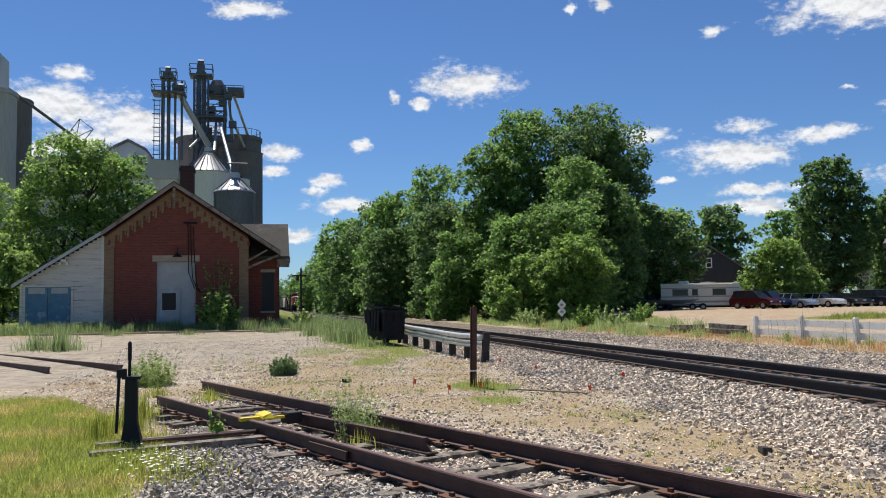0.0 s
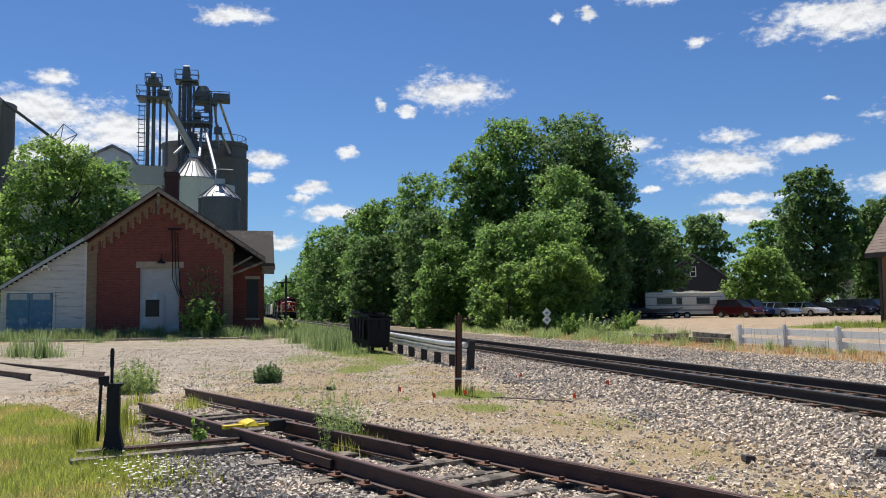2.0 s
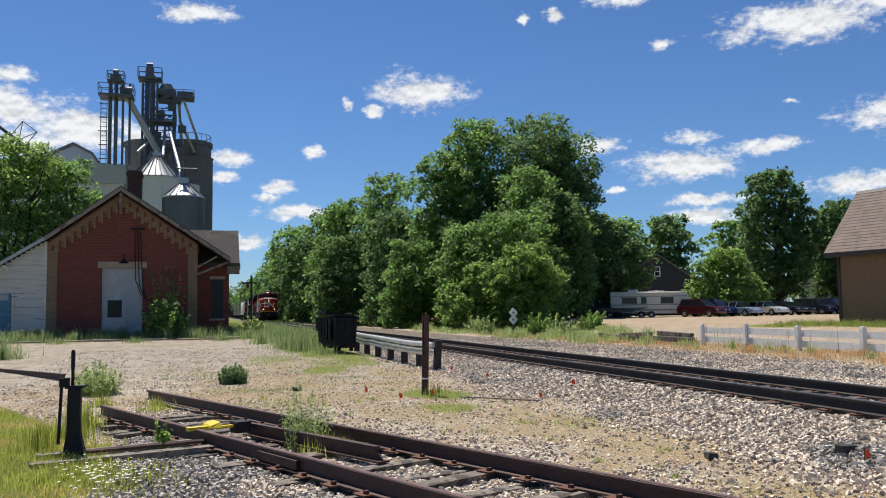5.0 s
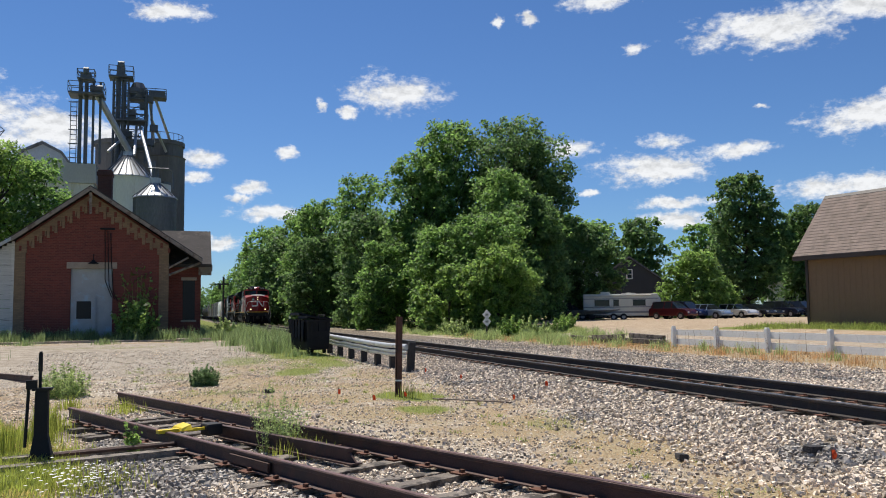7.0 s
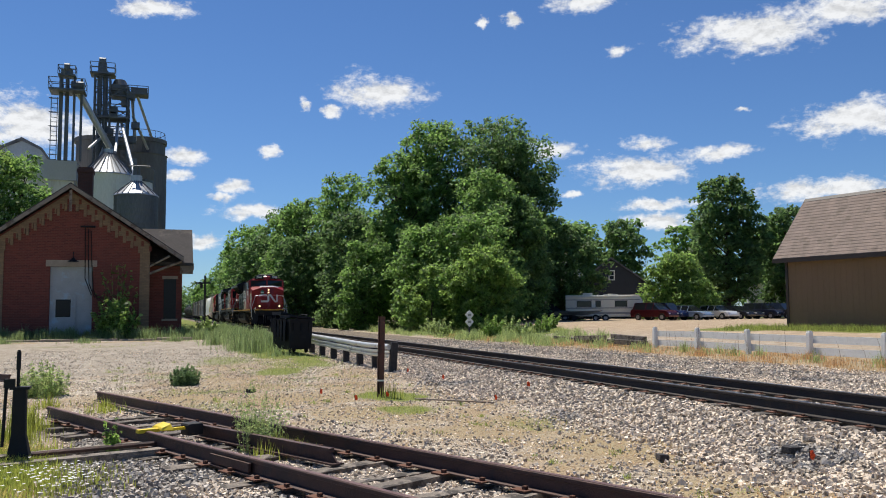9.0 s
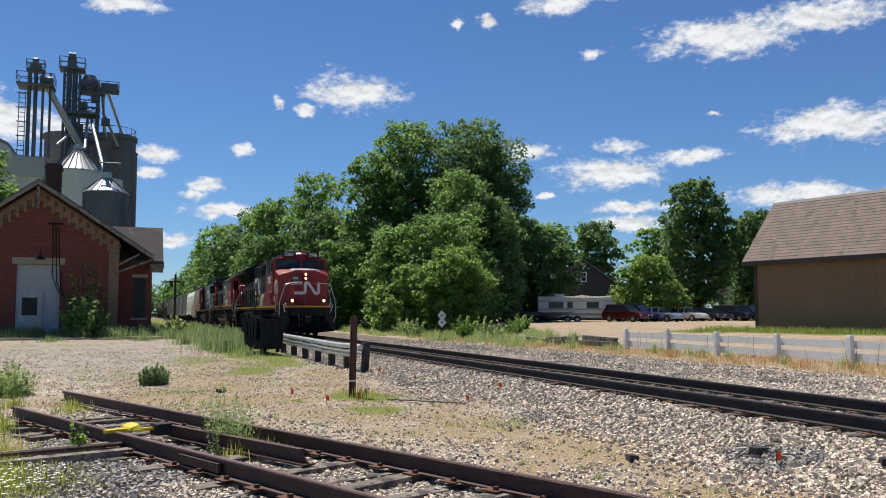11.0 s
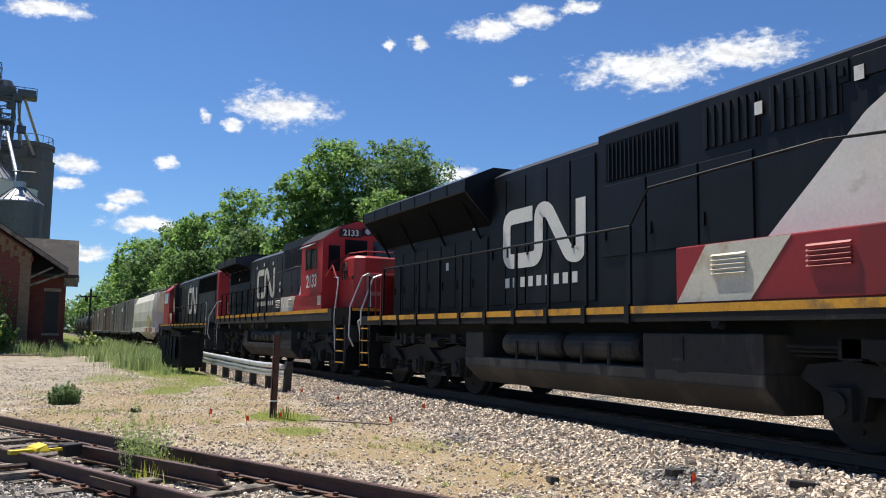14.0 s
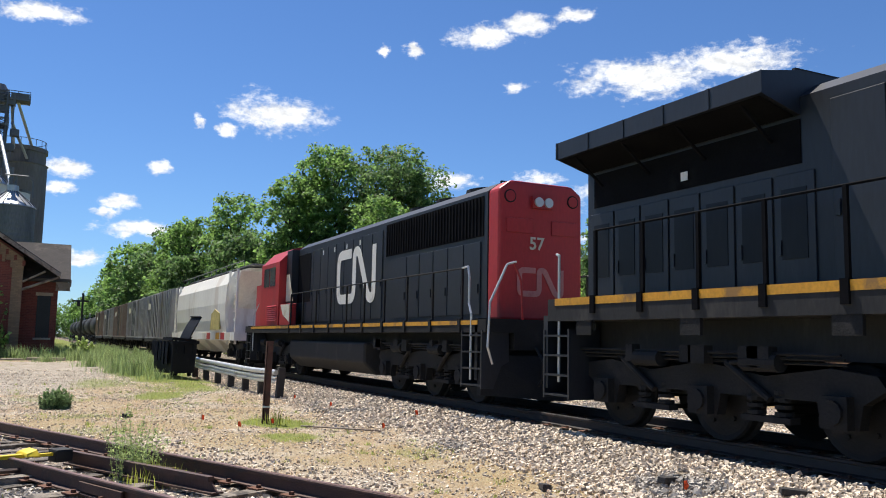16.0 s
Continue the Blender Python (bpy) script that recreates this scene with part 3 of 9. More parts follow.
def ground_material():
    m = bpy.data.materials.new("mixed_ground")
    m.use_nodes = True
    nt = m.node_tree
    N, L = nt.nodes.new, nt.links.new
    b = nt.nodes["Principled BSDF"]
    tc = N("ShaderNodeTexCoord")

    def noisy(scale, detail=5, rough=0.6):
        n = N("ShaderNodeTexNoise")
        n.inputs["Scale"].default_value, n.inputs["Detail"].default_value, n.inputs["Roughness"].default_value = scale, detail, rough
        L(tc.outputs["Object"], n.inputs["Vector"])
        return n.outputs["Fac"]

    def ramp(src, *stops):
        r = N("ShaderNodeValToRGB")
        while len(r.color_ramp.elements) < len(stops):
            r.color_ramp.elements.new(0.5)
        for e, (p, c) in zip(r.color_ramp.elements, stops):
            e.position, e.color = p, (*c, 1)
        L(src, r.inputs[0])
        return r.outputs["Color"]

    def mix(fac, a, c, mode="MIX"):
        x = N("ShaderNodeMix")
        x.data_type, x.blend_type = "RGBA", mode
        if isinstance(fac, float):
            x.inputs["Factor"].default_value = fac
        else:
            L(fac, x.inputs["Factor"])
        L(a, x.inputs["A"])
        L(c, x.inputs["B"])
        return x.outputs["Result"]

    def grain(a, k, amount, lo, hi):
        n = N("ShaderNodeMath")
        n.operation = "MULTIPLY_ADD"
        L(k, n.inputs[0])
        n.inputs[1].default_value = amount
        n.inputs[2].default_value = -amount / 2
        s = N("ShaderNodeMath")
        s.operation = "ADD"
        L(a, s.inputs[0])
        L(n.outputs[0], s.inputs[1])
        r = N("ShaderNodeMapRange")
        L(s.outputs[0], r.inputs["Value"])
        r.inputs["From Min"].default_value, r.inputs["From Max"].default_value = lo, hi
        return r.outputs[0]

    vor = N("ShaderNodeTexVoronoi")
    vor.inputs["Scale"].default_value = 27
    L(tc.outputs["Object"], vor.inputs["Vector"])
    cell = N("ShaderNodeSeparateColor")
    L(vor.outputs["Color"], cell.inputs[0])
    pebble = ramp(cell.outputs[0], (0.0, (0.11, 0.085, 0.065)), (0.35, (0.36, 0.3, 0.23)), (0.7, (0.54, 0.465, 0.375)), (1.0, (0.75, 0.68, 0.58)))
    grit = ramp(noisy(55, 6, 0.75), (0.32, (0.14, 0.105, 0.075)), (0.5, (0.42, 0.345, 0.255)), (0.68, (0.64, 0.555, 0.45)))
    soil = mix(grain(noisy(1.3), noisy(9), 0.5, 0.42, 0.6), pebble, grit)
    earth = ramp(noisy(30, 7, 0.75), (0.32, (0.11, 0.075, 0.045)), (0.5, (0.36, 0.265, 0.165)), (0.7, (0.56, 0.45, 0.31)))
    soil = mix(grain(noisy(0.55, 6, 0.6), noisy(5), 0.35, 0.45, 0.56), soil, earth)
    turf = ramp(noisy(16, 6), (0.3, (0.09, 0.11, 0.025)), (0.55, (0.19, 0.22, 0.05)), (0.75, (0.32, 0.3, 0.1)))
    straw = ramp(noisy(30, 9, 0.8), (0.34, (0.1, 0.068, 0.04)), (0.44, (0.33, 0.235, 0.14)), (0.56, (0.36, 0.3, 0.17)), (0.72, (0.58, 0.49, 0.35)))
    tarmac = ramp(noisy(2.2, 8, 0.7), (0.36, (0.17, 0.145, 0.11)), (0.5, (0.35, 0.305, 0.25)), (0.66, (0.48, 0.43, 0.365)))
    sand = ramp(noisy(1.0, 8, 0.7), (0.3, (0.33, 0.245, 0.165)), (0.55, (0.43, 0.33, 0.225)), (0.75, (0.52, 0.42, 0.3)))
    at = N("ShaderNodeVertexColor")
    at.layer_name = "cover"
    sp = N("ShaderNodeSeparateColor")
    L(at.outputs["Color"], sp.inputs[0])
    k = noisy(7, 8, 0.75)
    geo = N("ShaderNodeSeparateXYZ")
    L(tc.outputs["Object"], geo.inputs[0])
    far = N("ShaderNodeMapRange")
    L(geo.outputs[0], far.inputs["Value"])
    far.inputs["From Min"].default_value, far.inputs["From Max"].default_value = 22.0, 27.0
    lot = mix(far.outputs[0], mix(0.35, tarmac, grit), sand)
    c = mix(grain(sp.outputs[2], k, 0.5, 0.35, 0.65), soil, lot)
    c = mix(grain(sp.outputs[1], k, 1.0, 0.3, 0.8), c, straw)
    c = mix(grain(sp.outputs[0], k, 0.9, 0.35, 0.75), c, turf)
    # fine grit, its ramp darkened further for the shade in the stone gaps
    shaded_fines = ramp(noisy(38, 7, 0.75), (0.32, (0.04, 0.032, 0.025)), (0.5, (0.17, 0.138, 0.104)), (0.68, (0.46, 0.39, 0.3)))
    c = mix(grain(at.outputs["Alpha"], k, 0.5, 0.3, 0.7), c, shaded_fines)
    L(c, b.inputs["Base Color"])
    b.inputs["Roughness"].default_value = 0.95
    b.inputs["Specular IOR Level"].default_value = 0.2
    bp = N("ShaderNodeBump")
    bp.inputs["Strength"].default_value, bp.inputs["Distance"].default_value = 0.8, 0.04
    inv = N("ShaderNodeMath")
    inv.operation = "SUBTRACT"
    inv.inputs[0].default_value = 1.0
    L(vor.outputs["Distance"], inv.inputs[1])
    L(inv.outputs[0], bp.inputs["Height"])
    L(bp.outputs[0], b.inputs["Normal"])
    return m


def build_ground():
    xs, ys = spread(-900, 1500, -8, 24, 0.3), spread(-200, 2400, 1.5, 46, 0.3)
    nx = len(xs)
    verts = [(x, y, rise(x, y)) for y in ys for x in xs]
    faces = [(j * nx + i, j * nx + i + 1, (j + 1) * nx + i + 1, (j + 1) * nx + i) for j in range(len(ys) - 1) for i in range(nx - 1)]
    me = bpy.data.meshes.new("ground")
    me.from_pydata(verts, [], faces)
    lay = me.color_attributes.new("cover", "FLOAT_COLOR", "POINT")
    cols = np.ones((len(verts), 4), dtype=np.float32)
    cols[:, :3] = [cover(x, y) for x, y, _ in verts]
    cols[:, 3] = [shaded_bedding(x, y) for x, y, _ in verts]
    lay.data.foreach_set("color", cols.ravel())
    me.polygons.foreach_set("use_smooth", [True] * len(me.polygons))
    me.materials.append(ground_material())
    me.update()
    tagged(new("ground", me), "stony ground with gravel, dry turf and paving", "ground", kind="structure")


build_ground()


# ---- railway ----
RAIL = [(-0.075, -0.17), (0.075, -0.17), (0.075, -0.155), (0.014, -0.14), (0.012, -0.045), (0.036, -0.035), (0.036, -0.006), (0.03, 0.0), (-0.03, 0.0), (-0.036, -0.006), (-0.036, -0.035), (-0.012, -0.045), (-0.014, -0.14), (-0.075, -0.155)]


def rail_along(pts, z):
    s = Shape()
    rings = []
    for i, (x, y) in enumerate(pts):
        a, b = pts[max(0, i - 1)], pts[min(len(pts) - 1, i + 1)]
        dx, dy = b[0] - a[0], b[1] - a[1]
        ln = math.hypot(dx, dy)
        nx, ny = dy / ln, -dx / ln
        rings.append([(x + nx * u, y + ny * u, z + w) for u, w in RAIL])
    return s.loft(rings)


def head_strip(pts, z):
    """The running surface, a hair above the head."""
    s = Shape()
    for a, b in zip(pts, pts[1:]):
        dx, dy = b[0] - a[0], b[1] - a[1]
        ln = math.hypot(dx, dy)
        nx, ny = dy / ln * 0.028, -dx / ln * 0.028
        s.add([(a[0] - nx, a[1] - ny, z + 0.004), (a[0] + nx, a[1] + ny, z + 0.004), (b[0] + nx, b[1] + ny, z + 0.004), (b[0] - nx, b[1] - ny, z + 0.004)], [(0, 1, 2, 3)])
    return s


def build_main_line():
    line = thing("main_line", "straight main line of dark rails on ties in pale ballast", "railway track", kind="structure")
    far = [(-120 + 20 * i) for i in range(42)]
    for dx in (-0.754, 0.754):
        pts = [(TRACK + dx, y) for y in far]
        r = part("rail", rail_along(pts, 0), "darkrail", line)
        part("running_surface", head_strip(pts, 0), "shiny", r, "polished steel running surface")
    tie = Shape().box(-1.3, 1.3, -0.115, 0.115, -0.36, -0.176)
    me = mesh_of(tie, "tie", name="tie")
    plate = Shape()
    for dx in (-0.754, 0.754):
        plate.box(dx - 0.18, dx + 0.18, -0.09, 0.09, -0.178, -0.168)
        for sx in (-0.1, 0.1):
            plate.box(dx + sx - 0.02, dx + sx + 0.02, -0.05, -0.02, -0.17, -0.145)
    pm = mesh_of(plate, "plate", name="tie_plates")
    for i in range(150):
        y = 2.0 + i * 0.52
        ob = new("tie", me)
        ob.parent = line
        ob.matrix_basis = pose(TRACK + random.uniform(-0.06, 0.06), y, random.uniform(-0.012, 0.006), 0, 0, random.uniform(-1.2, 1.2))
        if i < 80:
            p = new("tie_plate", pm)
            p.parent = line
            p.matrix_basis = pose(TRACK, y, 0)


def siding_x(y, side):
    """Centre of the siding's rails; it bends a little beyond the lane."""
    x = 5.44 - 0.434 * y + side * 0.82
    return x - (0.012 * (y - 17) ** 2 if y > 17 else 0)


SIDING = -0.25


def build_siding():
    line = thing("siding", "disused siding of rusty rails on weathered ties, ending in gravel", "railway track", kind="structure")
    for side, end in ((-1, 14.6), (1, 17.3)):
        ys = [-6 + 0.5 * i for i in range(int((end + 6) / 0.5) + 1)]
        pts = [(siding_x(y, side), y) for y in ys]
        r = part("rail", rail_along(pts, SIDING), "rail", line)
        part("running_surface", head_strip(pts, SIDING), "railhead", r, "rust-filmed running surface")
        if side < 0:  # beyond the lane
            for shift in (0.0, -1.64):
                pts = [(-3.3 + shift - 0.667 * (y - 21.4), y) for y in (21.4, 23, 24.5, 26, 27.5, 29, 31, 33)]
                part("rail", rail_along(pts, SIDING + 0.08), "rail", line)
    # a stock rail piece lying inside the far rail, cut off at a slant
    a, b = Vector((0.5, 11.45)), Vector((1.8, 8.78))
    d = (b - a).normalized()
    nrm = Vector((d.y, -d.x))
    g = Shape()
    for u0, u1, z0, z1 in ((-0.075, 0.075, -0.165, -0.145), (-0.012, 0.012, -0.145, -0.045), (-0.036, 0.036, -0.045, 0.0)):
        rings = []
        for q, cut in ((a, 0.0), (b, 0.12)):
            rings.append([tuple((q + nrm * u - d * (cut if zz > -0.1 else 0)).to_3d() + Vector((0, 0, SIDING + zz))) for u, zz in ((u0, z0), (u1, z0), (u1, z1), (u0, z1))])
        g.loft(rings)
    part("guard_rail", g, "rail", line, "short rusty guard rail with a slanted end")
    j = Shape()
    for k in (-0.05, 0.05):
        x, y = siding_x(8.95, -1), 8.95
        dd = Vector((-0.398, 0.917, 0))
        nn = Vector((0.917, 0.398, 0))
        c = Vector((x, y, SIDING - 0.09)) + nn * k
        q = [c - dd * 0.42 - nn * 0.015, c + dd * 0.42 - nn * 0.015, c + dd * 0.42 + nn * 0.015, c - dd * 0.42 + nn * 0.015]
        j.loft([[tuple(p + Vector((0, 0, z))) for p in q] for z in (-0.045, 0.045)])
    part("joint_bar", j, "rail", line, "bolted rail joint bar")
    ang = math.degrees(math.atan(0.434))
    metas = [mesh_of(Shape().box(-1.28, 1.28, -0.11, 0.11, -0.2, 0.0), "tie", name="tie"), mesh_of(Shape().box(-1.22, 1.3, -0.1, 0.12, -0.2, 0.0), "tie", name="tie")]
    plate = mesh_of(Shape().box(-0.17, 0.17, -0.09, 0.09, 0, 0.014).box(-0.12, -0.08, -0.05, -0.01, 0, 0.045).box(0.08, 0.12, 0.01, 0.05, 0, 0.045), "plate", name="tie_plate")
    i, y = 0, 2.2
    while y < 14.4:
        ob = new("tie", metas[i % 2])
        ob.parent = line
        ob.matrix_basis = pose(5.44 - 0.434 * y + random.uniform(-0.1, 0.1), y, SIDING - 0.176 + random.uniform(-0.045, 0.0), random.uniform(-2, 2), random.uniform(-1.3, 1.3), ang + random.uniform(-5, 5))
        for side in (-1, 1):
            p = new("tie_plate", plate)
            p.parent = line
            p.matrix_basis = pose(siding_x(y + 0.32 * side, side), y + 0.32 * side, SIDING - 0.168, 0, 0, ang)
        i += 1
        y += 0.5
    for k, (yy, ln) in enumerate(((10.55, 2.3), (11.1, 2.1))):  # the two long ties that carry the switch stand
        ob = part("switch_tie", Shape().box(-ln, 0.2, -0.09, 0.09, -0.17, 0.0), "tie", line, "long weathered tie under the switch stand", at=pose(siding_x(yy, -1) + 0.3, yy, SIDING - 0.13, 0, 0, ang - 6))


build_main_line()
build_siding()


def scatter_stones(name, label, material, places, lo, hi, lift=0.0):
    """Broken stones as one mesh: squashed, twisted six-cornered lumps."""
    n = len(places)
    rng = np.random.default_rng(len(name) + n)
    base = np.array([(-1, -0.9, -0.7), (1, -0.9, -0.7), (0, 1.2, -0.7), (-0.8, -0.75, 0.75), (0.8, -0.75, 0.75), (0, 0.95, 0.75)], float)
    tris = np.array([(0, 2, 1), (3, 4, 5), (0, 1, 4), (0, 4, 3), (1, 2, 5), (1, 5, 4), (2, 0, 3), (2, 3, 5)])
    v = base[None] + rng.uniform(-0.36, 0.36, (n, 6, 3))
    size = rng.uniform(lo, hi, (n, 1, 1)) * 0.5
    v *= size * np.stack([rng.uniform(0.8, 1.15, n), rng.uniform(0.65, 1.0, n), rng.uniform(0.7, 1.1, n)], 1)[:, None]
    a, b = rng.uniform(0, 6.28, n), rng.uniform(-0.7, 0.7, n)
    ca, sa, cb, sb = np.cos(a)[:, None], np.sin(a)[:, None], np.cos(b)[:, None], np.sin(b)[:, None]
    y, z = v[..., 1] * cb - v[..., 2] * sb, v[..., 1] * sb + v[..., 2] * cb
    x, y = v[..., 0] * ca - y * sa, v[..., 0] * sa + y * ca
    v = np.stack([x, y, z], 2) + np.array(places)[:, None]
    v[..., 2] += size[..., 0] * rng.uniform(0.1, 0.75, (n, 1)) + lift
    f = (tris[None] + (np.arange(n) * 6)[:, None, None]).reshape(-1, 3)
    me = bpy.data.meshes.new(name)
    me.vertices.add(n * 6)
    me.vertices.foreach_set("co", v.ravel())
    me.loops.add(len(f) * 3)
    me.loops.foreach_set("vertex_index", f.ravel().astype(np.int32))
    me.polygons.add(len(f))
    me.polygons.foreach_set("loop_start", np.arange(len(f), dtype=np.int32) * 3)
    me.polygons.foreach_set("use_smooth", [False] * len(f))
    me.materials.append(MAT[material])
    me.update(calc_edges=True)
    me.validate()
    return tagged(new(name, me), label, "gravel", kind="stuff")


def build_ballast():
    main, dark = [], []
    rnd = random.Random(4)
    for _ in range(172000):
        y = 3.5 + 43 * rnd.random() ** 1.75
        x = rnd.uniform(4.3, 13.2) if rnd.random() < 0.78 else rnd.uniform(11.0, 17.0)
        d = x - TRACK
        if abs(d) < 1.35 and rnd.random() < 0.25:
            continue
        if abs(abs(d) - 0.754) < 0.12:
            continue
        edge = 5.85 + 0.7 * noise.noise((y * 0.35, 2, 0))
        if x < edge and rnd.random() > math.exp(-(edge - x) * 5.0):
            continue
        if rnd.random() < smooth((y - 20) / 24) * 0.7:
            continue
        p = (x, y, rise(x, y))
        (dark if noise.noise((x * 0.8, y * 0.5, 9)) > 0.33 else main).append(p)
    scatter_stones("main_line_ballast", "pale crushed stone ballast along the main line", "stone", main, 0.028, 0.07)
    grey, loose = [], []
    for _ in range(62000):
        y = 2.0 + 14.5 * rnd.random() ** 1.3
        s = rnd.uniform(-3.4, 2.6) if rnd.random() < 0.6 else rnd.uniform(-1.4, 1.4)
        x = 5.44 - 0.434 * y + s
        if abs(abs(s) - 0.82) < 0.1 or x < -1.0 or cover(x, y)[0] > 0.45:
            continue
        if s > 1.1 and rnd.random() > math.exp(-(s - 1.1) * 1.8):
            continue
        if y > 13 and rnd.random() < (y - 13) / 3.5:
            continue
        if abs(s) < 1.3 and rnd.random() < 0.3 and abs(((y - 0.434 * s - 2.2) / 0.5 + 0.5) % 1 - 0.5) < 0.26:
            continue
        p = (x, y, rise(x, y) - (0.01 if abs(s) < 1.3 else 0))
        (dark if (s < -0.9 and noise.noise((x * 0.7, y * 0.7, 1)) > -0.35) or rnd.random() < 0.12 else grey).append(p)
    scatter_stones("siding_ballast", "grey crushed stone between the siding's ties", "stone", grey, 0.026, 0.058)
    scatter_stones("dark_ballast", "dark crushed stone and cinders beside the tracks", "darkstone", dark, 0.03, 0.068)
    for _ in range(110000):
        x, y = rnd.uniform(-4.5, 6.2), 4 + 28 * rnd.random() ** 1.6
        g, dr, pv = cover(x, y)
        if g > 0.6 or (pv > 0.6 and rnd.random() < 0.55) or rnd.random() < dr * 0.5:
            continue
        if noise.noise((x * 0.9, y * 0.9, 23)) + 0.5 * noise.noise((x * 2.7, y * 2.7, 3)) < rnd.uniform(-0.7, 0.35):
            continue
        loose.append((x, y, rise(x, y) - 0.006))
    scatter_stones("loose_gravel", "loose pale gravel scattered on the yard", "pebble", loose, 0.012, 0.042)


build_ballast()


# ---- trees ----
def leaf_mesh(name, lobes, count, size, material, seed, hollow=0.55):
    """Leaves scattered through lobes (centre, radii): small blades facing every way, denser outside."""
    rng = np.random.default_rng(seed)
    vol = np.array([r[0] * r[1] * r[2] for _, r in lobes]) ** 0.67
    pick = rng.choice(len(lobes), count, p=vol / vol.sum())
    c = np.array([l[0] for l in lobes])[pick]
    r = np.array([l[1] for l in lobes])[pick]
    d = rng.normal(size=(count, 3))
    d /= np.linalg.norm(d, axis=1)[:, None]
    depth = hollow + (1.15 - hollow) * rng.random(count) ** 0.75
    return blade_mesh(name, c + d * r * depth[:, None], d, size, material, rng)


def blade_mesh(name, p, out, size, material, rng):
    """One small folded leaf at each place, leaning outwards and up."""
    count = len(p)
    nrm = out * 0.45 + rng.normal(size=(count, 3)) * 0.55 + np.array((0, 0, 0.5))
    nrm /= np.linalg.norm(nrm, axis=1)[:, None]
    u = np.cross(nrm, rng.normal(size=(count, 3)))
    u /= np.linalg.norm(u, axis=1)[:, None]
    w = np.cross(nrm, u)
    s = size * rng.uniform(0.55, 1.35, count)[:, None]
    v = np.stack([p - u * s * 0.62, p - w * s * 0.4 + nrm * s * 0.1, p + u * s * 0.62 - nrm * s * 0.15, p + w * s * 0.4 + nrm * s * 0.1], 1)
    me = bpy.data.meshes.new(name)
    me.vertices.add(count * 4)
    me.vertices.foreach_set("co", v.ravel())
    me.loops.add(count * 4)
    me.loops.foreach_set("vertex_index", np.arange(count * 4, dtype=np.int32))
    me.polygons.add(count)
    me.polygons.foreach_set("loop_start", np.arange(count, dtype=np.int32) * 4)
    me.materials.append(MAT[material])
    me.update(calc_edges=True)
    return me


def crown_mesh(name, boughs, count, size, material, seed, twig=0.85, flat=0.6):
    """Boughs (centre, radius) carry twig clumps over their skin; each clump is a layered spray of leaves."""
    rng = np.random.default_rng(seed)
    bc, br = np.array([b[0] for b in boughs], float), np.array([b[1] for b in boughs], float)
    want = np.maximum(5, (br / twig) ** 2 * 12).astype(int)
    pick = np.repeat(np.arange(len(boughs)), want)
    d = rng.normal(size=(len(pick), 3))
    d[:, 2] += 0.25
    d /= np.linalg.norm(d, axis=1)[:, None]
    cc = bc[pick] + d * (br[pick] * rng.uniform(0.72, 1.12, len(pick)))[:, None]
    # clumps buried in a neighbouring bough mostly die back
    inside = (np.linalg.norm(cc[:, None] - bc[None], axis=2) < br[None] * 0.78).any(1)
    keep = ~inside | (rng.random(len(pick)) < 0.15)
    cc, d = cc[keep], d[keep]
    cr = twig * rng.uniform(0.45, 1.15, len(cc)) * 0.62
    share = cr ** 2 * rng.uniform(0.5, 1.4, len(cc))
    k = rng.choice(len(cc), count, p=share / share.sum())
    o = rng.normal(size=(count, 3)) * 0.5
    o[:, 2] *= flat
    far = np.linalg.norm(o[:, :2], axis=1)
    o[:, 2] -= 0.22 * far ** 2
    p = cc[k] + o * cr[k][:, None] * 1.25
    return blade_mesh(name, p, d[k], size, material, rng)


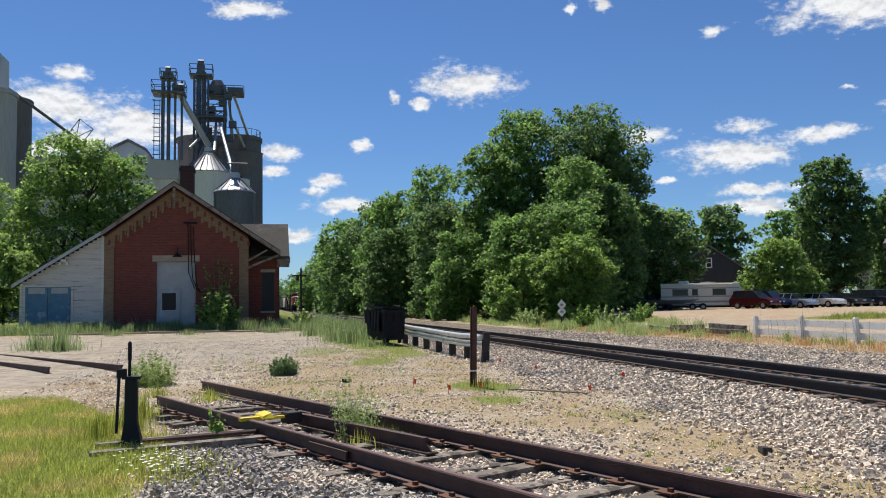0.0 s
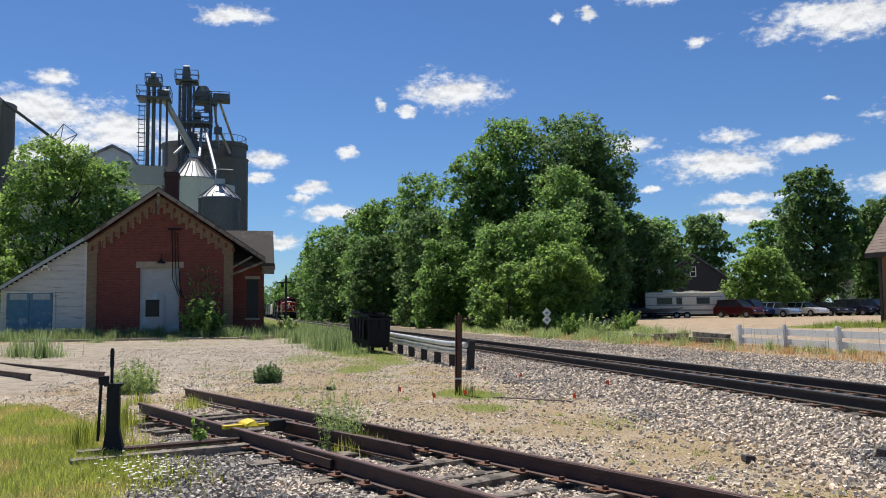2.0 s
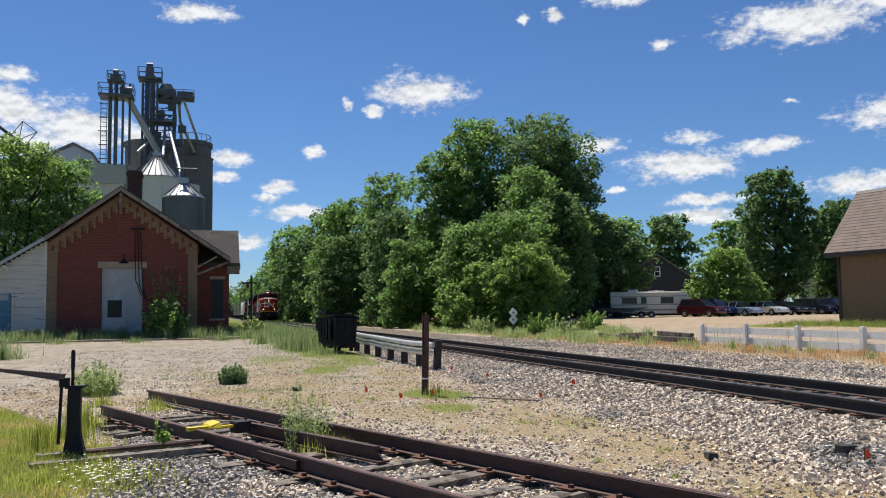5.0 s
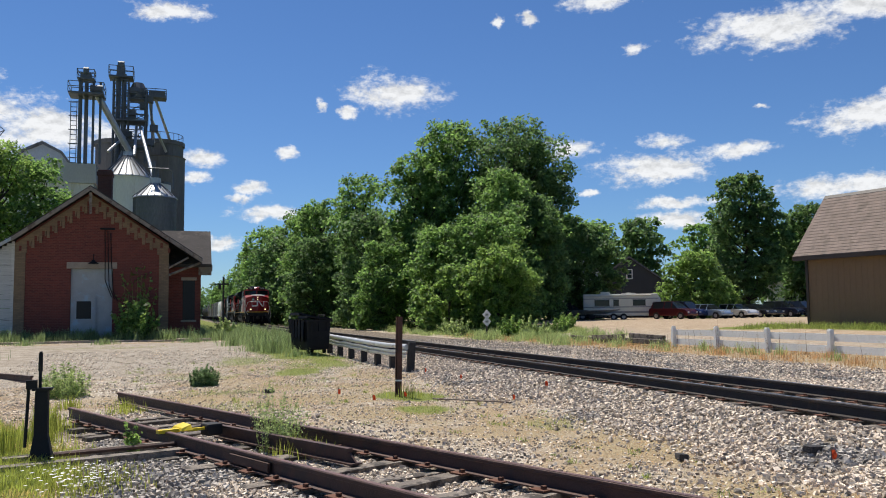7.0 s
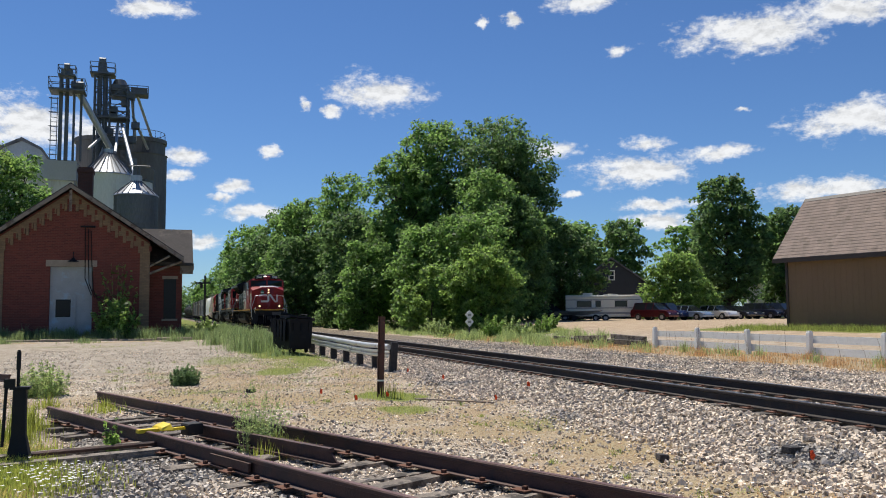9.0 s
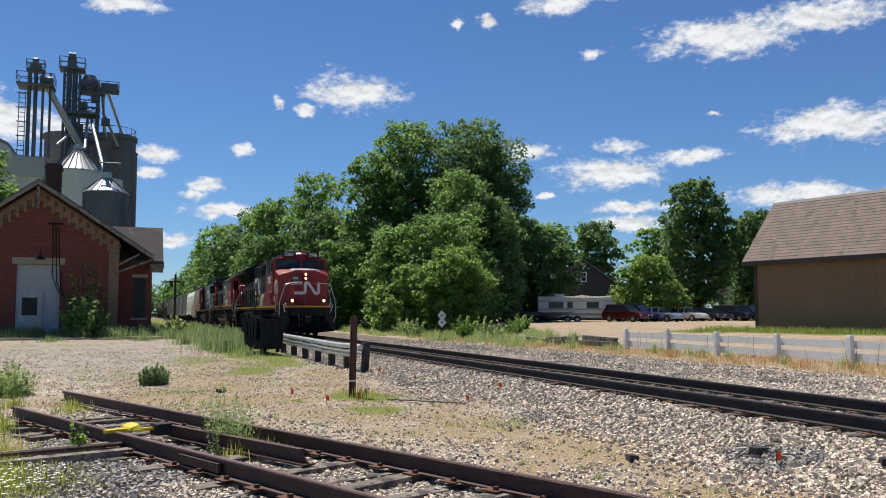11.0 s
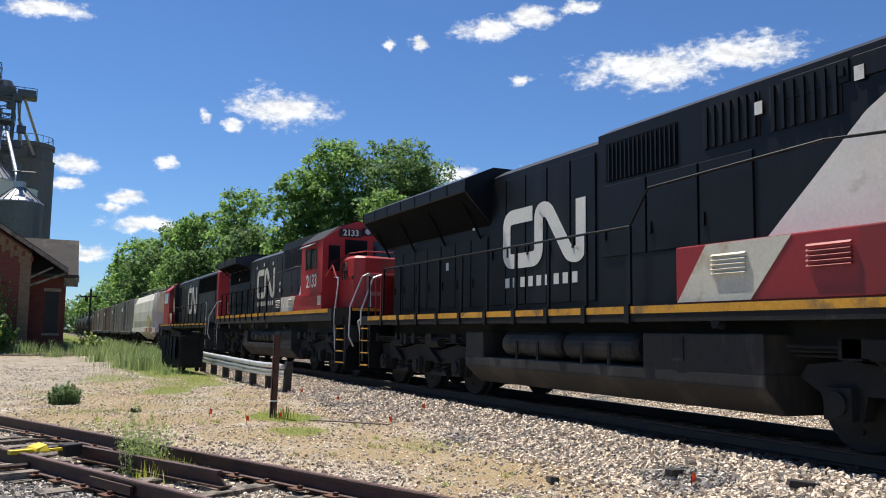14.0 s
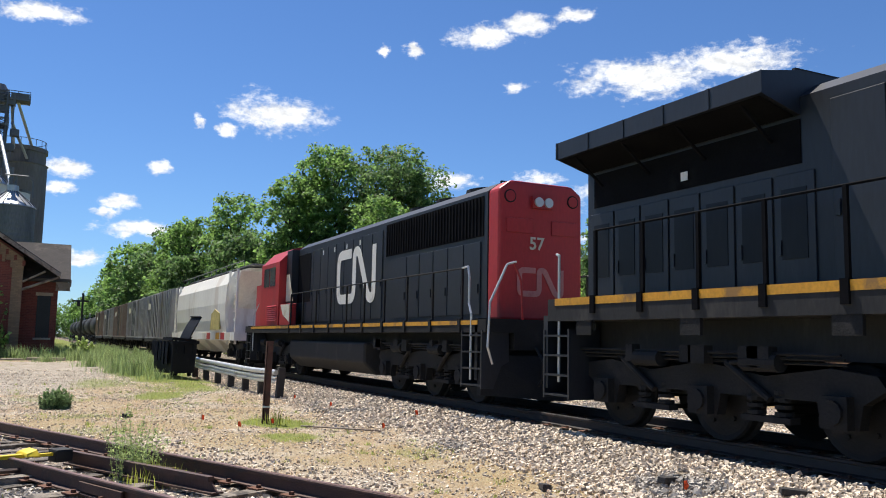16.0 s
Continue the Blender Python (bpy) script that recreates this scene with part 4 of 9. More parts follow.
def tree(name, label, x, y, height, spread_r, material, seed, leaves=9000, size=0.34, base=0.18, round_top=1.0, group="", z=None, twig=0.95, airy=1.0):
    rnd = random.Random(seed)
    t = thing(name, label, "tree" if height > 4 else "shrub", group, at=pose(x, y, rise(x, y) - 0.1 if z is None else z, 0, 0, rnd.uniform(0, 360)))
    wood = Shape()
    r0 = max(0.05, height * 0.017)
    bend = [(rnd.uniform(-.02, .02) * height, rnd.uniform(-.02, .02) * height) for _ in range(2)]
    pts = [(0, 0, 0), (*bend[0], height * 0.34), (*bend[1], height * 0.74)]
    for i in range(2):
        wood.rod(pts[i], pts[i + 1], r0 * (1 - 0.35 * i), r0 * (0.65 - 0.5 * i), 7)
    boughs = []
    n = int((38 if height > 6 else 14) * airy)
    for i in range(n):
        k = (i + 0.5) / n
        # the crown is widest a little below its middle and rounds off at the top
        prof = math.sqrt(max(0.0, 1 - abs((k - 0.42) / (0.6 if k > 0.42 else 0.72)) ** (2.0 * round_top)))
        ang = i * 2.4 + rnd.uniform(-.5, .5)
        off = spread_r * prof * rnd.uniform(0.38, 0.78) * (0.75 if i % 4 == 0 else 1.0)
        rr = spread_r * rnd.uniform(0.18, 0.36) * (0.6 + 0.4 * prof)
        c = (math.cos(ang) * off, math.sin(ang) * off, min(height * (base + (1.0 - base) * k), height - rr * 0.95))
        boughs.append((c, rr))
        zl = min(max(height * 0.12, c[2] - off * 0.8 - rr * 0.3), height * 0.7)
        q = min(1.0, zl / (height * 0.74))
        knee = (c[0] * 0.45 + bend[1][0] * q, c[1] * 0.45 + bend[1][1] * q, lerp(zl, c[2], 0.35))
        wood.rod((bend[1][0] * q, bend[1][1] * q, zl), knee, r0 * 0.38, r0 * 0.24, 5)
        wood.rod(knee, (c[0] * 0.95, c[1] * 0.95, c[2]), r0 * 0.24, r0 * 0.08, 5)
    part("trunk", wood, "bark", t)
    cr = new("crown", crown_mesh("crown", boughs, leaves, size, material, seed, twig * max(0.5, min(1.2, spread_r / 5))))
    cr.parent = t
    return t


def build_trees():
    wood = "trees along the line"
    # x, y, height, radius, leaf, number of leaves, blade
    rows = ((12.8, 196, 12, 4.5, "leafmid", 3500, .6), (15.0, 170, 15, 5.5, "leafdark", 4500, .6), (14.6, 146, 17, 5.5, "leafmid", 5500, .55), (13.9, 128, 13, 4.0, "leafdark", 4500, .5),
            (17.5, 124, 17.5, 5.5, "leafdark", 6500, .5), (16.8, 108, 16.5, 4.6, "leafmid", 7000, .45), (15.3, 99, 11, 3.6, "leafdark", 5500, .42), (21.2, 101, 18.8, 5.0, "leafmid", 8500, .42),
            (19.4, 88, 12.5, 4.4, "leafdark", 8000, .38), (18.2, 77, 8.5, 3.0, "leafmid", 6500, .34), (23.4, 83, 18.0, 4.6, "leafmid", 11000, .38), (27.5, 84, 21.5, 5.8, "leafmid", 15000, .38),
            (33.4, 81, 21.4, 6.6, "leafdark", 16000, .38), (36.6, 82, 19.2, 5.2, "leafdark", 12000, .38), (29.3, 72, 14.2, 4.6, "leafmid", 12000, .34), (25.2, 66, 9.5, 4.2, "leafmid", 12000, .3),
            (21.4, 69, 9.2, 3.4, "leafmid", 9000, .3), (31.6, 71, 12.0, 3.4, "leafdark", 10000, .32), (20.2, 62, 5.2, 2.4, "leaflight", 6000, .26), (23.6, 60, 6.6, 2.6, "leaflight", 8000, .26),
            (10.5, 215, 9, 4, "leafmid", 2500, .6), (18.5, 225, 14, 6, "leafdark", 3500, .7), (4.5, 330, 12, 6, "leafmid", 2500, .8), (-3, 300, 11, 6, "leafmid", 2500, .8), (13.5, 300, 13, 6, "leafdark", 2500, .8),
            (42.6, 82.0, 10.5, 3.9, "leafdark", 9000, .36), (26, 115, 16, 6, "leafdark", 5000, .5), (31, 100, 17, 6, "leafdark", 5000, .5), (24, 140, 15, 6, "leafdark", 4000, .6))
    for i, (x, y, h, r, m, n, s) in enumerate(rows):
        tree("roadside_tree", "leafy green broadleaf tree in a dense row beside the line", x, y, h, r * 1.12, m, 100 + i, int(n * 1.9), s * 0.78, 0.02, 1.0, group=wood)
    tree("maple_tree", "tall dark green maple behind the parked cars", 66.5, 85.5, 17.6, 5.4, "leafdark", 301, 15000, .42, 0.14, 1.1)
    tree("maple_tree", "dark green maple at the back of the lot", 74.5, 84, 14.0, 4.5, "leafdark", 302, 9000, .42, 0.14)
    tree("garden_tree", "round bright green tree beside the parked cars", 53.6, 78.0, 7.4, 3.9, "leaflight", 303, 12000, .3, 0.05, 1.2)
    for i, (x, y, h, r, m) in enumerate(((57, 118, 16, 5.5, "leafmid"), (64, 120, 15.5, 5.5, "leafmid"), (71, 118, 16, 5.5, "leafdark"), (80, 112, 15, 6, "leafmid"), (90, 105, 14, 6, "leafmid"), (50, 125, 14, 5, "leafdark"), (98, 92, 13, 6, "leafmid"), (84, 76, 9, 4, "leafdark"))):
        tree("background_tree", "mid-green tree behind the houses", x, y, h, r, m, 320 + i, 5500, .6, 0.12, group="trees behind the houses")
    for i, (x, y, h, r, m, n) in enumerate(((-11.6, 53, 11.6, 3.9, "leaflight", 15000), (-8.4, 54, 10.8, 3.2, "leafmid", 11000), (-10.1, 52.5, 11.2, 3.3, "leaflight", 11000), (-15.5, 52, 9.0, 3.6, "leaflight", 9000), (-14.2, 47, 5.5, 2.8, "leaflight", 8000), (-20, 50, 9, 4, "leafmid", 6000), (-12.4, 44.5, 4.4, 2.0, "leaflight", 6000))):
        tree("yard_tree", "light green tree growing behind the depot", x, y, h, r, m, 350 + i, int(n * 0.95), .17, 0.12, group="trees behind the depot", twig=0.85, airy=0.7)


build_trees()


# ---- depot ----
def build_depot():
    d = thing("brick_depot", "old red brick railway depot with corbelled gable and lean-to", "building")
    yf, yb = 42.0, 58.0
    xl, xr, xp, zp = -7.3, -0.63, -4.12, 7.1
    zl, zr, zb = 4.72, 4.7, -0.2
    # gable wall with its door opening
    ox0, ox1, oz = -4.95, -3.12, 3.45
    w = Shape()
    w.prism([(xl, zb), (ox0, zb), (ox0, oz), (ox0, oz + 0.001), (xl, oz)], "y", yf, yf + 0.35)
    w.prism([(ox1, zb), (xr, zb), (xr, oz), (ox1, oz)], "y", yf, yf + 0.35)
    w.prism([(xl, oz), (xr, oz), (xr, zr), (xp, zp), (xl, zl)], "y", yf, yf + 0.35)
    part("side_wall", Shape().box(xl, xl + 0.35, yf + 0.35, yb - 0.35, zb, zl), "brick", d)
    part("side_wall", Shape().box(xr - 0.35, xr, yf + 0.35, yb - 0.35, zb, zr), "brick", d)
    part("back_wall", Shape().prism([(xl, zb), (xr, zb), (xr, zr), (xp, zp), (xl, zl)], "y", yb - 0.35, yb), "brick", d)
    part("wall", w, "brick", d, "weathered red brick gable wall")
    # buff corner piers and stepped corbel courses under the rake
    q = Shape()
    q.box(xl - 0.03, xl + 0.42, yf - 0.06, yf - 0.002, zb, zl - 0.1)
    part("corner_pier", q, "buff", d, "buff brick corner pier")
    part("corner_pier", Shape().box(xr - 0.42, xr + 0.03, yf - 0.06, yf - 0.002, zb, zr - 0.1), "buff", d, "buff brick corner pier")
    for side, xe, ze in ((-1, xl, zl), (1, xr, zr)):
        n = 10
        for i in range(n):
            k0, k1 = i / n, (i + 1) / n
            a0, a1 = lerp(xe, xp, k0), lerp(xe, xp, k1)
            t0, t1 = lerp(ze, zp, k0) - 0.12, lerp(ze, zp, k1) - 0.12
            low = min(t0, t1) - 0.36
            c = Shape()
            c.prism([(a0, low), (a1, low), (a1, t1), (a0, t0)] if side < 0 else [(a1, low), (a0, low), (a0, t0), (a1, t1)], "y", yf - 0.09, yf - 0.002)
            m0, m1 = sorted((lerp(a0, a1, 0.08), lerp(a0, a1, 0.46)))
            part("corbel", c, "buff", d)
            part("corbel_drop", Shape().box(m0, m1, yf - 0.085, yf - 0.004, low - 0.32, low + 0.001), "buff", d)
            part("corbel_slot", Shape().box(m0 + (m1 - m0) * 1.0, m1 + (m1 - m0) * 0.9, yf - 0.096, yf - 0.09, low, low + 0.24), "brick", d, "dark red brick slot in the corbel band")
    # stone lintel, filled freight opening, small door with its window
    part("lintel", Shape().box(ox0 - 0.18, ox1 + 0.18, yf - 0.05, yf + 0.2, oz, oz + 0.3), "limestone", d, "pale stone lintel")
    part("door_panel", Shape().box(ox0, ox1, yf + 0.12, yf + 0.2, zb, oz), "whitedoor", d, "weathered white boarded freight opening")
    dx0, dx1, dz = ox0 + 0.1, ox0 + 1.05, 2.1
    dr = part("door", Shape().box(dx0, dx1, yf + 0.07, yf + 0.118, zb + 0.1, dz), "whitedoor", d, "pale blue-white small door with dark pane", bevel=0.01)
    part("window_pane", Shape().box(dx0 + 0.17, dx1 - 0.14, yf + 0.06, yf + 0.074, 1.1, dz - 0.18), "pane", dr, "dark window pane")
    fr = Shape()
    for a, b, c, e in ((dx0 - 0.07, dx0, zb, dz + 0.08), (dx1, dx1 + 0.07, zb, dz + 0.08), (dx0, dx1, dz, dz + 0.08), (dx0 + 0.1, dx1 - 0.07, 1.02, 1.1), (dx0 + 0.1, dx0 + 0.17, 1.1, dz - 0.1), (dx1 - 0.14, dx1 - 0.07, 1.1, dz - 0.1), (dx0 + 0.17, dx1 - 0.14, dz - 0.18, dz - 0.1)):
        fr.box(a, b, yf + 0.045, yf + 0.07, c, e)
    part("door_frame", fr, "whitedoor", d)
    part("sign_panel", Shape().box(-4.65, -2.95, yf - 0.03, yf - 0.001, 4.25, 4.62), "brick", d, "faded painted brick panel")
    lamp = Shape().pipe([(-3.95, yf, 4.1), (-3.95, yf - 0.35, 4.1), (-3.95, yf - 0.35, 3.85)], 0.02)
    lamp.loft([[(-3.95 + r * math.cos(a * 0.7854), yf - 0.35 + r * math.sin(a * 0.7854), z) for a in range(8)] for r, z in ((0.05, 3.85), (0.09, 3.78), (0.24, 3.66))])
    part("wall_lamp", lamp, "under", d, "dark gooseneck wall lamp")
    wires = Shape()
    for k in range(3):
        x = -3.5 + 0.13 * k
        wires.pipe([(x, yf - 0.05, 5.35 - 0.1 * k), (x + 0.03, yf - 0.06, 4.2), (x + 0.05 + 0.05 * k, yf - 0.07, 2.9 - 0.25 * k), (x + 0.35, yf - 0.05, 2.1 - 0.1 * k)], 0.022, 5)
    wires.box(-3.7, -3.05, yf - 0.1, yf - 0.002, 5.3, 5.38)
    part("service_cable", wires, "under", d, "dark drooping service cables")
    # roof slabs with thick rotten rakes
    def slab(x0, z0, x1, z1, y0, y1, th=0.16):
        return Shape().prism([(x0, z0), (x1, z1), (x1, z1 + th), (x0, z0 + th)], "y", y0, y1)
    part("roof", slab(-7.4, 4.74, xp, zp + 0.08, yf - 0.55, yb + 0.4).add(*roof_pair(xp, zp + 0.08, 0.95, 3.8, yf - 0.55, yb + 0.4)), "shingle", d, "worn grey-brown shingle roof")
    part("rake_board", slab(-7.4, 4.64, xp, zp - 0.02, yf - 0.6, yf - 0.552, 0.2).add(*roof_pair(xp, zp - 0.02, 0.95, 3.72, yf - 0.6, yf - 0.552, 0.2)), "trim", d, "peeling bargeboards")
    part("king_post", Shape().box(xp - 0.06, xp + 0.06, yf - 0.5, yf - 0.42, 6.0, 7.0), "trim", d, "short timber post under the gable peak")
    part("eave_bracket", Shape().pipe([(0.85, yf - 0.3, 3.75), (-0.6, yf - 0.05, 3.15)], 0.06), "trim", d, "timber eave bracket")
    part("eave_bracket", Shape().pipe([(0.3, yf - 0.3, 4.0), (-0.6, yf - 0.05, 3.5)], 0.05), "trim", d, "timber eave bracket")
    part("chimney", Shape().box(-4.25, -3.55, 46.0, 46.8, 6.6, 8.85).box(-4.3, -3.5, 45.95, 46.85, 8.55, 8.75), "sootbrick", d, "soot-darkened brick chimney", bevel=0.02)
    # trackside bay
    by0, by1, bx = 43.2, 47.0, 0.92
    bay = Shape().box(xr, bx, by0, by0 + 0.3, zb, 3.6).box(bx - 0.3, bx, by0 + 0.3, by1, zb, 3.6).box(xr, bx, by1 - 0.3, by1, zb, 3.6)
    part("bay_wall", bay, "brick", d, "brick trackside bay")
    part("bay_window", Shape().box(0.06, 0.64, by0 - 0.02, by0 - 0.003, 0.98, 2.95), "pane", d, "tall dark boarded bay window")
    part("bay_sill", Shape().box(-0.02, 0.72, by0 - 0.06, by0 - 0.002, 0.88, 0.98), "limestone", d, "pale stone sill")
    part("bay_lintel", Shape().box(-0.02, 0.72, by0 - 0.06, by0 - 0.002, 2.95, 3.1), "limestone", d, "pale stone lintel")
    part("bay_roof", Shape().prism([(by0 - 0.5, 3.75), (45.1, 5.62), (by1 + 0.5, 3.75), (by1 + 0.5, 3.6), (45.1, 5.45), (by0 - 0.5, 3.6)], "x", -2.4, 1.42), "shingle", d, "shingled bay roof")
    tr = Shape().box(0.8, 1.42, by0 - 0.35, by0 - 0.2, 3.2, 3.6)
    tr.box(1.36, 1.46, by0 - 0.45, by0 - 0.35, 3.4, 3.72)
    part("bay_soffit", tr, "trim", d)
    # lean-to in clapboard
    lx, slope = -10.98, 0.635
    for i in range(40):
        z0 = zb + 0.13 * i
        zt = z0 + 0.132
        xa = lx + max(0, zt - 2.5) / slope
        if xa > xl - 0.25:
            break
        part("clapboard", Shape().add([(xa, yf - 0.034, z0), (xl, yf - 0.034, z0), (xl, yf - 0.003, zt), (xa, yf - 0.003, zt), (xa, yf + 0.1, z0), (xl, yf + 0.1, z0)], [(0, 1, 2, 3), (0, 4, 5, 1)]), "clap", d, at=pose(0, random.uniform(-0.012, 0.004), 0, 0, random.uniform(-0.12, 0.12), 0))
    part("lean_to_side", Shape().box(lx, lx + 0.1, yf + 0.1, 52, zb, 2.45), "clap", d, "peeling white lean-to side wall")
    part("corner_board", Shape().box(xl - 0.16, xl - 0.032, yf - 0.075, yf - 0.045, zb, 4.68), "clap", d)
    part("corner_board", Shape().box(lx - 0.03, lx + 0.1, yf - 0.075, yf - 0.045, zb, 2.42), "clap", d)
    part("lean_to_roof", slab(-11.3, 2.32, xl - 0.08, 4.86, yf - 0.35, 52.2, 0.1), "shingle", d, "sagging lean-to roof")
    part("lean_to_rake", slab(-11.3, 2.2, xl - 0.08, 4.74, yf - 0.4, yf - 0.352, 0.17), "whitedoor", d, "grey-white rake board of the lean-to")
    for k in range(2):
        x0 = -10.76 + 0.99 * k
        g = part("garage_door", Shape().box(x0, x0 + 0.97, yf - 0.066, yf - 0.036, zb, 2.26), "bluedoor", d, "faded blue plank door leaf")
        for j in range(4):
            part("batten", Shape().box(x0 + 0.05, x0 + 0.92, yf - 0.086, yf - 0.066, 0.2 + 0.5 * j, 0.31 + 0.5 * j), "bluedoor", g)
        for j in range(2):
            part("stile", Shape().box(x0 + 0.02 + 0.84 * j, x0 + 0.11 + 0.84 * j, yf - 0.09, yf - 0.066, zb + 0.02, 2.2), "bluedoor", g)
        part("bleached_board", Shape().box(x0 + 0.12, x0 + 0.85, yf - 0.074, yf - 0.066, 1.95, 2.22), "whitedoor", g, "bleached top board")
    part("door_trim", Shape().box(-10.86, -8.68, yf - 0.08, yf - 0.036, 2.26, 2.36), "clap", d)
    part("door_trim", Shape().box(-8.77, -8.67, yf - 0.082, yf - 0.036, zb, 2.26), "clap", d)
    part("door_trim", Shape().box(-10.86, -10.77, yf - 0.082, yf - 0.036, zb, 2.26), "clap", d)
    part("flood_lamp", Shape().box(-9.2, -9.0, yf - 0.2, yf - 0.03, 3.42, 3.56).box(-9.3, -9.2, yf - 0.24, yf - 0.1, 3.3, 3.44).box(-9.0, -8.9, yf - 0.24, yf - 0.1, 3.3, 3.44), "white", d, "small white twin flood lamp")


def roof_pair(x0, z0, x1, z1, y0, y1, th=0.16):
    s = Shape().prism([(x0, z0), (x1, z1), (x1, z1 + th), (x0, z0 + th)], "y", y0, y1)
    return s.v, s.f


build_depot()


# ---- train ----
def run(t):
    """Where the leading engine's reference point stands along the line."""
    return 8.6 + 14.35 * (13.5 - t) if t < 13.5 else 8.6 - 14.15 * (t - 13.5)


TRAIN, WHEELS = [], []
WHEEL_R = 0.52


def rolling(name, label, category, offset, group="", turned=False):
    ob = thing(name, label, category, group)
    TRAIN.append((ob, offset, turned))
    return ob


def lettering(name, text, size, material, parent, m, label=""):
    cu = bpy.data.curves.new(name, "FONT")
    cu.body, cu.size, cu.extrude, cu.align_x, cu.align_y, cu.offset = text, size, 0.004, "CENTER", "CENTER", size * 0.018
    cu.materials.append(MAT[material])
    ob = new(name, cu)
    ob.parent = parent
    ob.matrix_basis = m
    if label:
        tagged(ob, label)
    return ob


def ribbon(pts, width, thick, place):
    """A flat band of constant width along a path in the plane; place(u, v, n) gives the point in space."""
    s = Shape()
    rings = []
    for i, (u, v) in enumerate(pts):
        a, b = pts[max(0, i - 1)], pts[min(len(pts) - 1, i + 1)]
        dx, dy = b[0] - a[0], b[1] - a[1]
        ln = math.hypot(dx, dy)
        nx, ny = -dy / ln * width / 2, dx / ln * width / 2
        rings.append([place(u - nx, v - ny, 0), place(u + nx, v + ny, 0), place(u + nx, v + ny, thick), place(u - nx, v - ny, thick)])
    return s.loft(rings)


def rounded(corners, r=0.22, n=6):
    out = [corners[0]]
    for a, b, c in zip(corners, corners[1:], corners[2:]):
        A, Bv, C = Vector(a), Vector(b), Vector(c)
        k = min(r, (A - Bv).length * 0.49, (C - Bv).length * 0.49)
        p, q = Bv + (A - Bv).normalized() * k, Bv + (C - Bv).normalized() * k
        for i in range(n + 1):
            t = i / n
            out.append(tuple(p * (1 - t) ** 2 + Bv * 2 * t * (1 - t) + q * t * t))
    return out + [corners[-1]]


EMBLEM = rounded([(0.92, 1.0), (0.0, 1.0), (0.0, 0.0), (1.13, 0.0), (1.13, 1.02), (1.42, 1.02), (2.1, -0.02), (2.42, -0.02), (2.42, 1.08)], 0.24)


def emblem(parent, place, w, h, material, band=0.27):
    pts = [(u / 2.42 * w, v * h) for u, v in EMBLEM]
    part("emblem", ribbon(pts, band, 0.006, place), material, parent, "pale ribbon-shaped painted emblem")


def truck(parent, yc, axles, base=1.85, wheels_turn=True, material="under"):
    """A bogie: two cast side frames with pedestals, springs and journal boxes, and its wheelsets."""
    half = axles[-1]
    tr = part("bogie", Shape().box(-0.9, 0.9, yc - half * 0.55, yc + half * 0.55, 0.55, 0.85), material, parent, "grimy cast steel bogie")
    for sx in (-1, 1):
        top = 0.98
        prof = [(yc - half - 0.55, 0.78), (yc - half - 0.45, 0.92), (yc - half + 0.1, top), (yc - half * 0.5, 0.86), (yc - 0.15, top), (yc + 0.15, top), (yc + half * 0.5, 0.86), (yc + half - 0.1, top), (yc + half + 0.45, 0.92), (yc + half + 0.55, 0.78)]
        low = []
        for a in reversed(axles):
            low += [(yc + a + 0.28, 0.62), (yc + a + 0.22, 0.36), (yc + a - 0.22, 0.36), (yc + a - 0.28, 0.62)]
        fr = Shape().prism(prof + low, "x", sx * 1.02, sx * 1.16)
        part("side_frame", fr, material, tr, bevel=0.0)
        for a in axles:
            jb = Shape().box(min(sx * 1.1, sx * 1.27), max(sx * 1.1, sx * 1.27), yc + a - 0.17, yc + a + 0.17, 0.36, 0.7)
            jb.rod((sx * 1.2, yc + a, 0.53), (sx * 1.31, yc + a, 0.53), 0.13, seg=12)
            part("journal_box", jb, material, tr)
        for k in range(len(axles) - 1):
            ym = yc + (axles[k] + axles[k + 1]) / 2
            sp = Shape()
            for dy in (-0.2, 0.2):
                for z in (0.42, 0.5, 0.58, 0.66):
                    sp.rod((sx * 1.08, ym + dy, z), (sx * 1.08, ym + dy, z + 0.045), 0.11, seg=10)
            sp.box(min(sx * 1.02, sx * 1.18), max(sx * 1.02, sx * 1.18), ym - 0.36, ym + 0.36, 0.34, 0.41)
            sp.rod((sx * 1.2, ym - 0.1, 0.6), (sx * 1.24, ym + 0.5, 1.0), 0.045)
            part("spring_nest", sp, material, tr)
            part("brake_cylinder", Shape().rod((sx * 1.26, ym - 0.32, 1.02), (sx * 1.26, ym + 0.2, 1.02), 0.11, seg=12).rod((sx * 1.26, ym + 0.2, 1.02), (sx * 1.26, ym + 0.42, 1.0), 0.03), material, tr)
    for a in axles:
        ws = Shape()
        for sx in (-1, 1):
            rings = []
            for r, x in ((0.12, 0.86), (0.44, 0.84), (0.5, 0.86), (WHEEL_R, 0.83), (WHEEL_R, 0.73), (0.56, 0.71), (0.56, 0.68), (0.2, 0.68)):
                rings.append([(sx * x, r * math.cos(i * math.pi / 14), r * math.sin(i * math.pi / 14)) for i in range(28)])
            ws.loft(rings)
        ws.rod((-0.9, 0, 0), (0.9, 0, 0), 0.1)
        for i in range(5):
            an = i * 1.2566
            ws.rod((-0.88, 0.3 * math.cos(an), 0.3 * math.sin(an)), (0.88, 0.3 * math.cos(an), 0.3 * math.sin(an)), 0.03, seg=5)
        w = part("wheelset", ws, "under", tr, "steel wheelset")
        w.matrix_basis = pose(0, yc + a, WHEEL_R)
        if wheels_turn:
            WHEELS.append((w, yc + a))
    return tr


